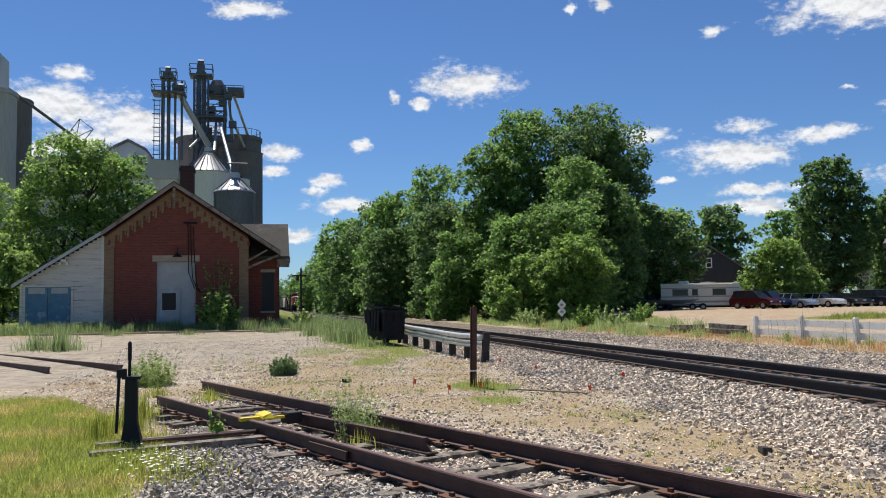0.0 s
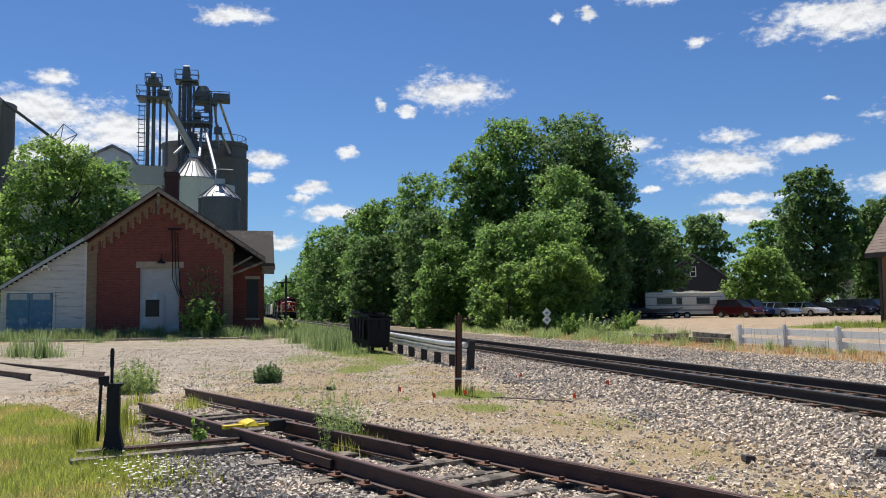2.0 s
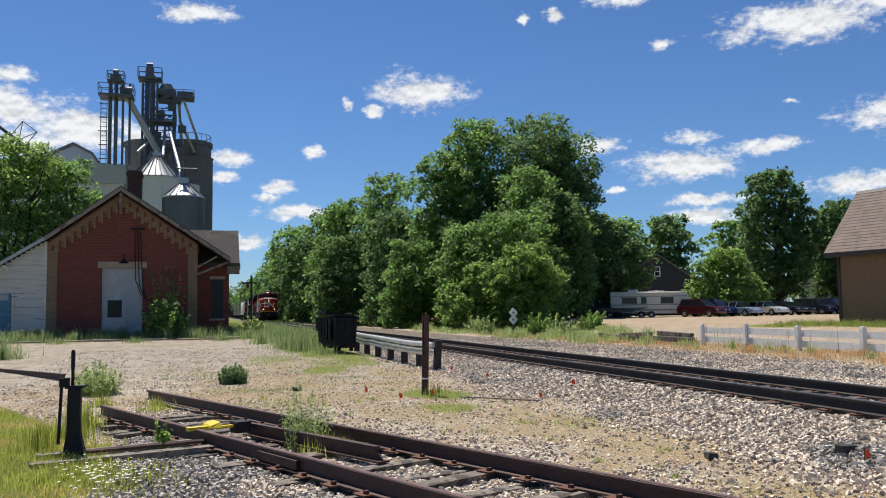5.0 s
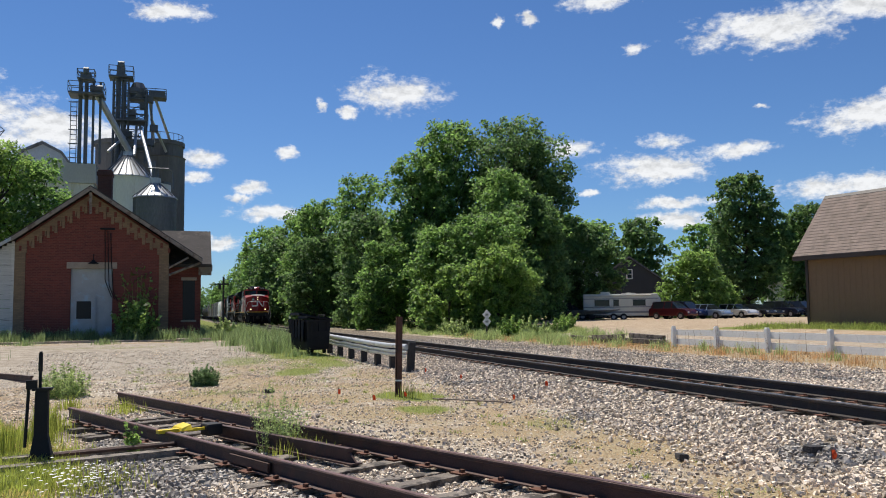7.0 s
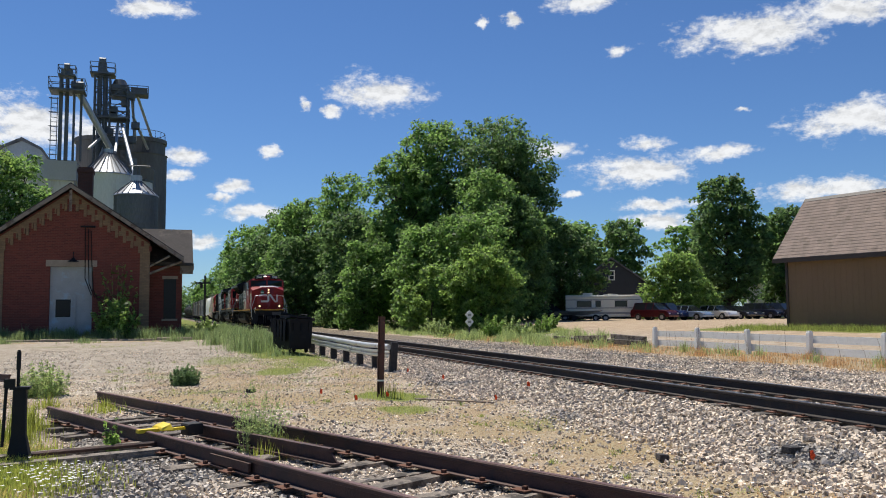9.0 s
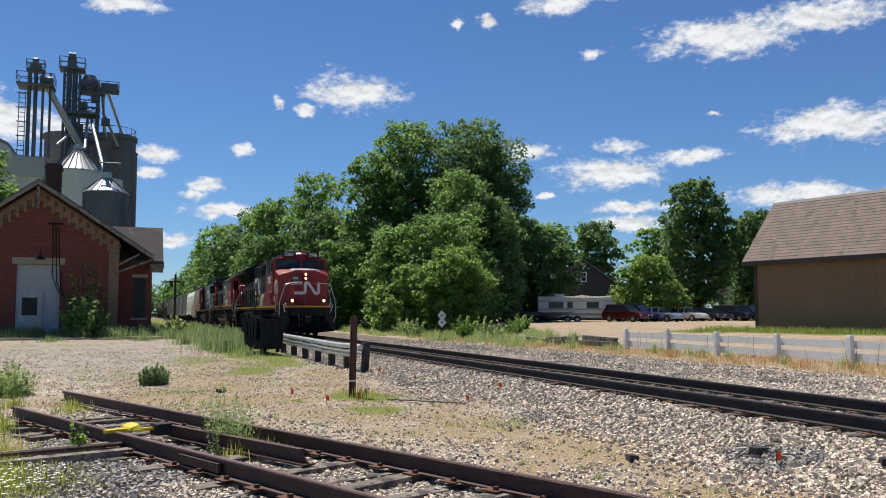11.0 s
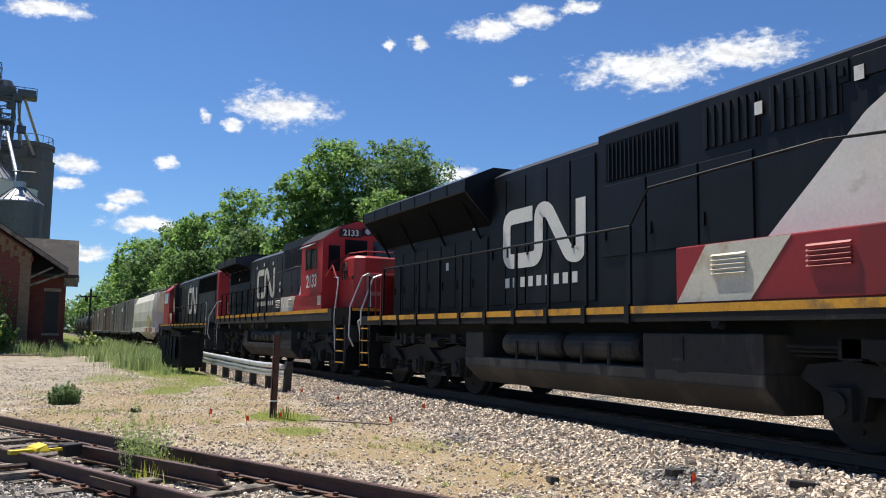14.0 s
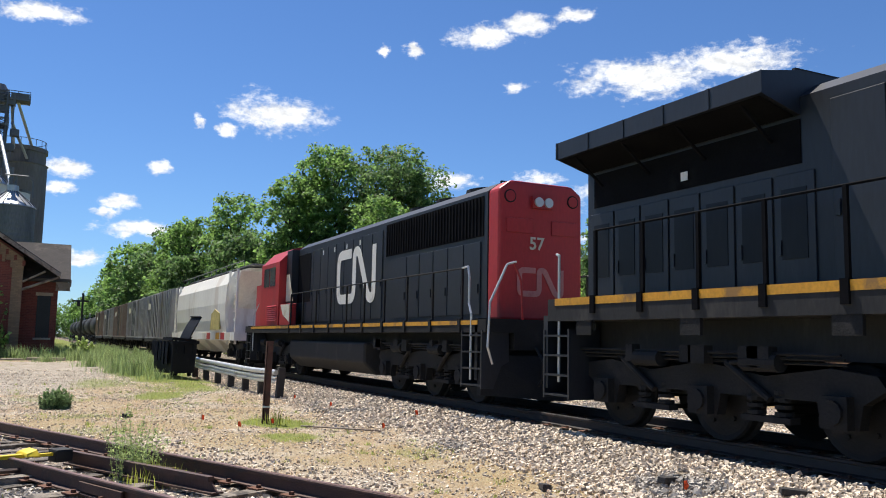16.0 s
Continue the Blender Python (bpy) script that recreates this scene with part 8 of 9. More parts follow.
def build_rv():
    r = thing("travel_trailer", "long white travel trailer with grey bands", "caravan", at=pose(43.6, 76.1, 0.22, 0, 0, -29.5))
    ln = 3.95
    prof = [(-ln, 0.45), (ln - 0.3, 0.45), (ln, 1.0), (ln - 0.15, 2.2), (ln - 0.5, 2.7), (-ln, 2.7)]
    part("body", Shape().prism(prof, "y", -1.2, 1.2), "rv", r, "white caravan skin", bevel=0.06)
    part("band", Shape().box(-ln + 0.02, ln - 0.12, -1.212, -1.2, 1.32, 1.42).box(-ln + 0.02, ln - 0.35, -1.212, -1.2, 2.18, 2.26).box(-ln + 0.02, ln - 0.25, -1.212, -1.2, 0.75, 0.95), "rvband", r, "grey stripe")
    for a, b in ((-2.8, -1.3), (-0.9, -0.35), (1.05, 2.3)):
        w = part("window", Shape().box(a, b, -1.22, -1.2, 1.5, 2.1), "glass", r, "dark window")
        part("window_frame", Shape().box(a - 0.06, b + 0.06, -1.215, -1.2, 1.44, 1.5), "rvband", w)
        part("window_frame", Shape().box(a - 0.06, b + 0.06, -1.215, -1.2, 2.1, 2.16), "rvband", w)
    part("roof_unit", Shape().box(-2.2, -1.2, -0.4, 0.4, 2.7, 2.95), "rv", r, bevel=0.05)
    part("roof_vent", Shape().box(0.4, 0.9, -0.3, 0.3, 2.7, 2.85), "rv", r, bevel=0.05)
    part("awning", Shape().rod((-3.8, -1.25, 2.55), (2.9, -1.25, 2.55), 0.06), "rv", r)
    for x in (-0.9, 0.1):
        w = part("wheel", Shape().rod((x, -1.22, 0.36), (x, -0.95, 0.36), 0.36, seg=18), "tyre", r)
        part("hub", Shape().rod((x, -1.24, 0.36), (x, -1.2, 0.36), 0.18, seg=12), "hub", w)
    part("skirt", Shape().box(-ln + 0.2, ln - 0.5, -1.0, 1.0, 0.25, 0.45), "under", r)


def car(x, y, heading, colour, suv, label, group="parked cars"):
    """A car: lofted body with arches, glasshouse, lights and four wheels; heading 0 looks along +x."""
    c = thing("car", label, "car", group, at=pose(x, y, rise(x, y), 0, 0, heading))
    h = 1.75 if suv else 1.45
    belt = 1.05 if suv else 0.92
    m = mat("car_paint_" + label.split()[0], colour, 0.25, 0.3, 0.05, 1, 10, 0, spec=0.7)
    hood = belt - 0.08
    prof = [(-2.25, 0.35), (-2.3, 0.6), (-2.22, belt), (-1.6 if not suv else -2.15, belt + 0.02), (1.05, belt), (1.9, hood), (2.2, hood - 0.22), (2.28, 0.5), (2.2, 0.32)]
    def arch(cx):
        return [(cx + 0.38 * math.cos(a), 0.33 + 0.38 * math.sin(a)) for a in [math.pi * k / 6 for k in range(7)]]
    prof += arch(1.42) + arch(-1.38)
    part("body", Shape().prism(prof, "y", -0.88, 0.88), m, c, bevel=0.05)
    rear = -2.1 if suv else -1.75
    gl = [(rear, belt), (rear + 0.3, h - 0.06), (0.25, h - 0.04), (1.1, belt)]
    part("glasshouse", Shape().loft([[(px, -0.86, pz) if pz <= belt else (px, -0.66, pz) for px, pz in gl], [(px, 0.86, pz) if pz <= belt else (px, 0.66, pz) for px, pz in gl]]), "glass", c, "dark glass")
    part("roof", Shape().box(rear + 0.28, 0.22, -0.67, 0.67, h - 0.05, h), m, c, bevel=0.03)
    for px in (-0.55, rear + 0.15, 0.3):
        part("pillar", Shape().add([(px, -0.875, belt), (px + 0.09, -0.875, belt), (px + 0.16, -0.675, h - 0.03), (px + 0.07, -0.675, h - 0.03)], [(0, 1, 2, 3)]), m, c)
    for px in (1.42, -1.38):
        for sy in (-1, 1):
            w = part("wheel", Shape().rod((px, sy * 0.68, 0.33), (px, sy * 0.89, 0.33), 0.33, seg=16), "tyre", c)
            part("rim", Shape().rod((px, sy * 0.88, 0.33), (px, sy * 0.9, 0.33), 0.2, seg=12), "hub", w)
    for sy in (-1, 1):
        part("headlight", Shape().box(2.12, 2.24, sy * 0.7 - 0.14, sy * 0.7 + 0.14, 0.62, 0.74), "steel", c)
        part("tail_light", Shape().box(-2.3, -2.2, sy * 0.72 - 0.1, sy * 0.72 + 0.1, 0.72, 0.9), "oldred", c)


def build_cars():
    car(46.3, 71.0, -68, (0.09, 0.012, 0.016), True, "maroon sport utility car parked beside the trailer")
    car(48.6, 72.2, -72, (0.02, 0.03, 0.09), True, "dark blue van parked in the lot")
    car(50.4, 71.0, -72, (0.28, 0.36, 0.46), False, "silver blue saloon car parked in the lot")
    car(55.3, 73.2, -78, (0.7, 0.7, 0.7), False, "white saloon car parked in the lot")
    car(58.6, 74.8, -70, (0.03, 0.03, 0.035), False, "black saloon car parked under the maple")
    car(61.2, 76.6, -72, (0.02, 0.02, 0.025), False, "dark saloon car parked in the lot")
    car(64.2, 76.8, -70, (0.03, 0.035, 0.06), True, "navy sport utility car parked in the lot")
    car(66.2, 76.2, -75, (0.04, 0.04, 0.045), True, "charcoal estate car parked in the lot")
    car(68.5, 75.5, -65, (0.05, 0.06, 0.08), False, "slate coloured car parked in the lot")
    car(38.2, 77.5, -30, (0.02, 0.022, 0.025), True, "black pickup parked under the trees")
    fl = thing("small_flag", "small red and white striped flag on a stick", "flag", at=pose(34.2, 72.5, rise(34.2, 72.5)))
    part("stick", Shape().rod((0, 0, 0), (0, 0, 2.0), 0.02), "whitepost", fl)
    for i in range(7):
        part("stripe", Shape().box(0, 0.95, -0.01, 0.01, 1.4 + 0.085 * i, 1.485 + 0.085 * i), "oldred" if i % 2 == 0 else "white", fl)
    b = thing("boat_trailer", "low grey boat on a trailer beside the caravan", "boat", at=pose(38.5, 72.5, rise(38.5, 72.5), 0, 0, -25))
    part("hull", Shape().loft([[(-2.2, -0.7, 0.9), (-2.2, 0, 0.55), (-2.2, 0.7, 0.9)], [(1.0, -0.75, 0.95), (1.0, 0, 0.55), (1.0, 0.75, 0.95)], [(2.4, -0.05, 1.05), (2.4, 0, 0.95), (2.4, 0.05, 1.05)]]), "galv", b)
    part("trailer", Shape().box(-1.8, 3.0, -0.06, 0.06, 0.4, 0.5).rod((-0.3, -0.7, 0.28), (-0.3, 0.7, 0.28), 0.28, seg=12), "under", b)


def house(name, label, x, y, heading, w, dpt, eave, ridge, wall, windows=()):
    h = thing(name, label, "house", at=pose(x, y, rise(x, y) - 0.1, 0, 0, heading))
    part("wall", Shape().prism([(-w / 2, 0), (w / 2, 0), (w / 2, eave), (0, ridge), (-w / 2, eave)], "y", 0, dpt), wall, h)
    s = (ridge - eave) / (w / 2)
    o = 0.4
    part("roof", Shape().prism([(-w / 2 - o, eave - s * o + 0.02), (0, ridge + 0.02), (w / 2 + o, eave - s * o + 0.02), (w / 2 + o, eave - s * o + 0.2), (0, ridge + 0.22), (-w / 2 - o, eave - s * o + 0.2)], "y", -0.4, dpt + 0.4), "greyroof", h, "grey shingle roof")
    for wx, wz, ww, wh in windows:
        wn = part("window", Shape().box(wx - ww / 2, wx + ww / 2, -0.03, -0.005, wz, wz + wh), "glass", h, "dark window")
        fr = Shape()
        fr.box(wx - ww / 2 - 0.12, wx - ww / 2, -0.06, -0.004, wz - 0.1, wz + wh + 0.1).box(wx + ww / 2, wx + ww / 2 + 0.12, -0.06, -0.004, wz - 0.1, wz + wh + 0.1)
        fr.box(wx - ww / 2, wx + ww / 2, -0.06, -0.004, wz + wh, wz + wh + 0.1).box(wx - ww / 2, wx + ww / 2, -0.06, -0.004, wz - 0.1, wz).box(wx - ww / 2, wx + ww / 2, -0.05, -0.03, wz + wh / 2 - 0.04, wz + wh / 2 + 0.04)
        part("window_frame", fr, "whitepost", wn, "white window frame")
    return h


def build_houses():
    house("grey_house", "dark grey gabled house with white window frames", 55.6, 95, -31, 9.2, 12, 4.6, 7.9, "housedark", ((0, 5.2, 0.55, 1.1), (-0.2, 2.2, 1.6, 1.0)))
    house("white_house", "two-storey pale house behind the trees", 49.6, 99, -29, 7.5, 10, 7.0, 9.8, "housewhite", ((-1.8, 4.4, 1.0, 1.5), (1.8, 4.4, 1.0, 1.5), (1.8, 1.2, 1.0, 1.5)))
    house("white_house", "low pale house behind the parked cars", 83.0, 92, -38, 13, 9, 4.2, 6.6, "housewhite", ((-3.5, 1.2, 1.3, 1.8), (0.5, 1.2, 1.3, 1.8), (4, 1.2, 1.3, 1.8)))
    house("annex", "small dark shed joined to the grey house", 63.0, 92.0, -31, 4.5, 6, 3.2, 4.6, "housedark", ((0, 1.4, 0.9, 1.2),))


build_barn()
build_fence()
build_rv()
build_cars()
build_houses()


# ---- the yard ----
LID = []


def ribbed_lid(y0, y1, ln=0.9, sag=0.03):
    """A thin plastic lid from its hinge towards -x, with ribs on its top."""
    s = Shape()
    n = 5
    rings = []
    for i in range(n + 1):
        k = i / n
        x, dip = -ln * k, -sag * math.sin(math.pi * k)
        rings.append([(x, y0, dip), (x, y1, dip), (x, y1, dip + 0.025), (x, y0, dip + 0.025)])
    s.loft(rings)
    for i in range(4):
        y = lerp(y0, y1, (i + 0.5) / 4)
        s.box(-ln * 0.95, -0.06, y - 0.02, y + 0.02, -0.02, 0.045)
    s.box(-ln - 0.03, -ln, y0, y1, -0.06, 0.03)
    return s


def build_dumpster():
    x, y = 4.29, 28.93
    d = thing("dumpster", "black plastic dumpster with warped lids on small wheels", "dumpster", at=pose(x, y, rise(x, y) + 0.01, 0, 0, 23))
    part("body", Shape().loft([[(-0.42, -0.55, 0.12), (0.43, -0.55, 0.12), (0.43, 0.55, 0.12), (-0.42, 0.55, 0.12)], [(-0.44, -0.58, 0.72), (0.45, -0.58, 0.72), (0.45, 0.58, 0.72), (-0.44, 0.58, 0.72)], [(-0.46, -0.6, 1.12), (0.47, -0.6, 1.12), (0.47, 0.6, 1.12), (-0.46, 0.6, 1.12)]]), "bin", d, bevel=0.03)
    for a in (((-0.5, 0.51), (-0.64, -0.58)), ((-0.5, 0.51), (0.58, 0.64)), ((-0.5, -0.44), (-0.58, 0.58)), ((0.45, 0.51), (-0.58, 0.58))):
        part("rim", Shape().box(a[0][0], a[0][1], a[1][0], a[1][1], 1.07, 1.15), "bin", d)
    for k in range(3):
        part("body_rib", Shape().box(-0.3 + 0.3 * k - 0.025, -0.3 + 0.3 * k + 0.025, -0.62, -0.585, 0.75, 1.05), "bin", d)
    part("lid", ribbed_lid(-0.62, -0.02, 0.96), "bin", d, "sagging black lid", at=pose(0.5, 0, 1.17, 0, 5, 0))
    LID.append(part("lid", ribbed_lid(0.02, 0.62, 0.92), "bin", d, "ribbed black lid that the wind throws open", at=pose(0.5, 0, 1.17, 0, 12, 0)))
    part("hinge_bar", Shape().pipe([(0.52, -0.6, 1.16), (0.52, 0.6, 1.16)], 0.018), "under", d)
    part("lift_handle", Shape().pipe([(0.47, 0.1, 1.1), (0.68, 0.1, 1.3), (0.68, 0.5, 1.3), (0.47, 0.5, 1.1)], 0.018), "under", d)
    part("lift_pocket", Shape().box(-0.52, -0.44, -0.3, 0.3, 0.78, 0.95), "bin", d)
    part("lift_pocket", Shape().box(0.45, 0.53, -0.3, 0.3, 0.78, 0.95), "bin", d)
    part("faded_mark", Shape().box(-0.15, 0.2, -0.575, -0.56, 0.5, 0.6), "under", d)
    rnd = random.Random(3)
    for i in range(5):  # a torn liner hangs over the end
        yy = -0.45 + 0.2 * i
        lo = rnd.uniform(0.3, 0.75)
        part("torn_liner", Shape().loft([[(-0.52 - rnd.uniform(0, 0.05), yy, z), (-0.55 - rnd.uniform(0, 0.05), yy + 0.1, z), (-0.51, yy + 0.19, z), (-0.47, yy + 0.1, z)] for z in (lo, (lo + 1.1) / 2, 1.1, 1.17)]), "bin", d, "crumpled black liner")
    for px in (-0.3, 0.32):
        for py in (-0.4, 0.4):
            part("caster", Shape().rod((px - 0.03, py, 0.08), (px + 0.03, py, 0.08), 0.085, seg=12).box(px - 0.05, px + 0.05, py - 0.05, py + 0.05, 0.1, 0.18), "under", d)


def build_guardrail():
    g = thing("guardrail", "galvanised steel guardrail on short dark posts", "guardrail")
    a, b = Vector((5.84, 21.4)), Vector((5.15, 29.9))
    for i in range(7):
        p = a.lerp(b, i / 6)
        z = rise(p.x, p.y)
        part("post", Shape().box(-0.09, 0.09, -0.09, 0.09, -0.2, 0.62 - (0.0 if i else -0.16)), "darkwood", g, at=pose(p.x, p.y, z, random.uniform(-1, 1), 3.5 if i == 0 else random.uniform(-1, 1), 0), bevel=0.01)
    d = (b - a).normalized()
    n = Vector((-d.y, d.x)) * (-1 if d.x > 0 else 1)
    if n.x > 0:
        n = -n
    prof = [(0.02, 0.0), (0.08, 0.03), (0.08, 0.07), (0.03, 0.1), (0.08, 0.13), (0.08, 0.17), (0.02, 0.2)]
    rings = []
    for i in range(15):
        p = a.lerp(b, -0.01 + 1.02 * i / 14)
        z = rise(p.x, p.y) + 0.36 + 0.012 * math.sin(i * 2.1)
        front = [(p.x + n.x * (o + 0.09), p.y + n.y * (o + 0.09), z + h) for o, h in prof]
        back = [(p.x + n.x * (o + 0.082), p.y + n.y * (o + 0.082), z + h) for o, h in reversed(prof)]
        rings.append(front + back)
    part("beam", Shape().loft(rings), "guard", g, "pale corrugated steel beam")
    tp = Shape()
    pts = [(lerp(a.x, b.x, k / 10), lerp(a.y, b.y, k / 10)) for k in range(11)]
    for (x0, y0), (x1, y1) in zip(pts, pts[1:]):
        tp.rod((x0 - 0.1, y0, rise(x0, y0) + 0.65), (x1 - 0.1, y1, rise(x1, y1) + 0.65), 0.07, seg=10)
    part("top_pipe", tp, "guard", g, "pale steel pipe along the top")


def build_small_yard_things():
    p = thing("marker_post", "tall rusty steel marker post in the gravel", "post", at=pose(4.06, 15.77, rise(4.06, 15.77), 0, 1.2, 0))
    part("shaft", Shape().box(-0.06, 0.06, -0.02, 0.02, -0.2, 1.56).box(-0.06, -0.045, -0.02, 0.06, -0.2, 1.56), "rustpost", p)
    part("collar", Shape().box(-0.065, 0.065, -0.025, 0.025, 0.3, 0.33), "whitepost", p, "thin pale band")
    s = thing("switch_stand", "black cast iron switch stand with an upright lever", "switch stand", at=pose(-1.5, 10.45, -0.42) @ Matrix.Diagonal((0.8, 0.8, 1.0, 1)))
    part("column", Shape().loft([[(-0.14, -0.13, 0), (0.16, -0.13, 0), (0.16, 0.13, 0), (-0.14, 0.13, 0)], [(-0.09, -0.09, 0.28), (0.09, -0.09, 0.28), (0.09, 0.09, 0.28), (-0.09, 0.09, 0.28)], [(-0.085, -0.085, 0.78), (0.085, -0.085, 0.78), (0.085, 0.085, 0.78), (-0.085, 0.085, 0.78)]]), "grille", s, bevel=0.015)
    part("cap", Shape().box(-0.12, 0.13, -0.11, 0.11, 0.78, 0.81), "grille", s)
    part("spindle", Shape().rod((-0.03, 0, 0.8), (-0.03, 0, 1.22), 0.022).rod((-0.03, 0, 1.0), (-0.03, 0, 1.2), 0.03), "grille", s)
    part("lever", Shape().pipe([(-0.1, -0.05, 0.85), (-0.17, -0.05, 0.8), (-0.2, -0.05, 0.15)], 0.024).box(-0.2, -0.06, -0.09, -0.02, 0.8, 0.9), "grille", s)
    rd = thing("switch_rod", "long rusty rod from the switch stand to the rail", "rod")
    part("rod", Shape().pipe([(-1.35, 10.35, -0.36), (0.1, 10.75, -0.36)], 0.03), "rail", rd)
    d = thing("derail", "yellow steel derail clamped over the rail", "derail", at=pose(0.02, 11.1, SIDING, 0, 0, 23.5) @ Matrix.Diagonal((0.75, 0.78, 0.85, 1)))
    part("block", Shape().loft([[(-0.1, -0.22, 0.0), (0.12, -0.22, 0.0), (0.14, 0.24, 0.0), (-0.06, 0.28, 0.0)], [(-0.08, -0.2, 0.05), (0.1, -0.14, 0.09), (0.1, 0.14, 0.1), (-0.04, 0.2, 0.05)]]), "yellowsteel", d, bevel=0.012)
    part("wing", Shape().box(-0.42, -0.06, -0.08, 0.04, -0.02, 0.03), "yellowsteel", d)
    part("arm", Shape().box(0.1, 0.48, -0.05, 0.02, -0.03, 0.01), "yellowsteel", d)
    part("housing", Shape().box(0.4, 0.68, -0.16, 0.14, -0.12, 0.06), "grille", d, "black housing", bevel=0.03)
    for i, (x, y) in enumerate(((2.9, 15.96), (3.98, 14.95), (5.9, 20.3), (6.02, 17.83), (5.55, 13.52), (6.57, 14.39), (6.08, 6.67), (3.3, 14.6))):
        f = thing("survey_flag", "small orange survey flag on a wire", "flag", "survey flags", at=pose(x, y, rise(x, y), 0, random.uniform(-12, 12), random.uniform(-30, 30)))
        part("wire", Shape().rod((0, 0, -0.05), (0, 0, 0.2), 0.004, seg=4), "grille", f)
        part("flag", Shape().add([(0, 0, 0.09), (0.045, 0.015, 0.07), (0.055, -0.015, 0.12), (0.045, 0.01, 0.17), (0, 0, 0.17), (0.02, 0.02, 0.12)], [(0, 1, 5), (1, 2, 5), (2, 3, 5), (3, 4, 5), (4, 0, 5)]), "orange", f)
    pl = thing("dead_branch", "long bleached stick lying on the ground", "stick")
    part("stick", Shape().pipe([(4.5, 14.9, rise(4.5, 14.9) + 0.03), (5.0, 14.2, rise(5, 14.2) + 0.04), (5.55, 13.6, rise(5.5, 13.6) + 0.03)], 0.016), "trim", pl)
    for x, y, a, l in ((6.35, 7.2, 20, 0.34), (1.75, 17.4, 60, 0.3), (6.8, 5.9, -30, 0.3), (5.2, 7.9, 70, 0.22)):
        tagged(part("wood_scrap", Shape().box(-l / 2, l / 2, -0.05, 0.05, 0, 0.07), "darkwood", None, bevel=0.01, at=pose(x, y, rise(x, y), 4, 5, a)), "short dark scrap of broken tie on the gravel", "wood scrap", "scraps of tie")
    s = thing("track_sign", "two small white diamond signs on a dark post", "sign", at=pose(16.85, 44.9, rise(16.85, 44.9), 0, 0, 12))
    part("post", Shape().box(-0.035, 0.035, -0.02, 0.02, -0.2, 1.55), "darkwood", s)
    for z in (1.42, 1.02):
        b = part("plate", Shape().prism([(0, z - 0.3), (0.3, z), (0, z + 0.3), (-0.3, z)], "y", -0.035, -0.022), "whitepost", s, "white diamond plate")
        part("mark", Shape().box(-0.1, 0.1, -0.042, -0.036, z - 0.06, z + 0.06), "rvband", b)
    pole = thing("crossing_mast", "dark mast with a signal arm beside the depot", "mast", at=pose(2.9, 62, 0.0))
    part("mast", Shape().rod((0, 0, 0), (0, 0, 4.0), 0.07), "darkwood", pole)
    part("arm", Shape().box(-0.6, 0.4, -0.05, 0.05, 3.4, 3.5).box(-0.35, -0.15, -0.08, 0.08, 3.1, 3.4), "darkwood", pole)
    k = thing("platform_kerb", "low broken concrete platform edge before the depot", "kerb", kind="structure")
    for i in range(7):
        part("kerb_stone", Shape().box(-9.5 + 1.55 * i, -8.0 + 1.55 * i, 38.35, 38.7, -0.3, 0.16 + random.uniform(-0.03, 0.03)), "limestone", k, bevel=0.02)


build_dumpster()
build_guardrail()
build_small_yard_things()


# ---- plants ----
def blades(name, label, material, spots, h_lo, h_hi, width, lean=0.35, category="grass", kind="stuff", droop=True):
    """Grass blades as one mesh: each a narrow bent strip."""
    v, f = [], []
    rnd = random.Random(len(spots) + len(name))
    for x, y, k in spots:
        z = rise(x, y) - 0.01
        h = rnd.uniform(h_lo, h_hi) * k
        a, b = rnd.uniform(0, 6.283), rnd.uniform(0, 6.283)
        lx, ly = math.cos(a) * lean * h * rnd.random(), math.sin(a) * lean * h * rnd.random()
        wx, wy = math.cos(b) * width / 2, math.sin(b) * width / 2
        i = len(v)
        v += [(x - wx, y - wy, z), (x + wx, y + wy, z), (x + lx * 0.4 + wx * 0.7, y + ly * 0.4 + wy * 0.7, z + h * 0.6), (x + lx * 0.4 - wx * 0.7, y + ly * 0.4 - wy * 0.7, z + h * 0.6), (x + lx, y + ly, z + h)]
        f += [(i, i + 1, i + 2, i + 3), (i + 3, i + 2, i + 4)]
    me = bpy.data.meshes.new(name)
    me.from_pydata(v, [], f)
    me.materials.append(MAT[material])
    me.update()
    return tagged(new(name, me), label, category, kind=kind)


def tuft(rnd, cx, cy, r, n, k=1.0):
    out = []
    for _ in range(n):
        a, d = rnd.uniform(0, 6.283), r * abs(rnd.gauss(0, 0.5))
        out.append((cx + math.cos(a) * d, cy + math.sin(a) * d, k * max(0.35, 1 - 0.5 * d / r)))
    return out


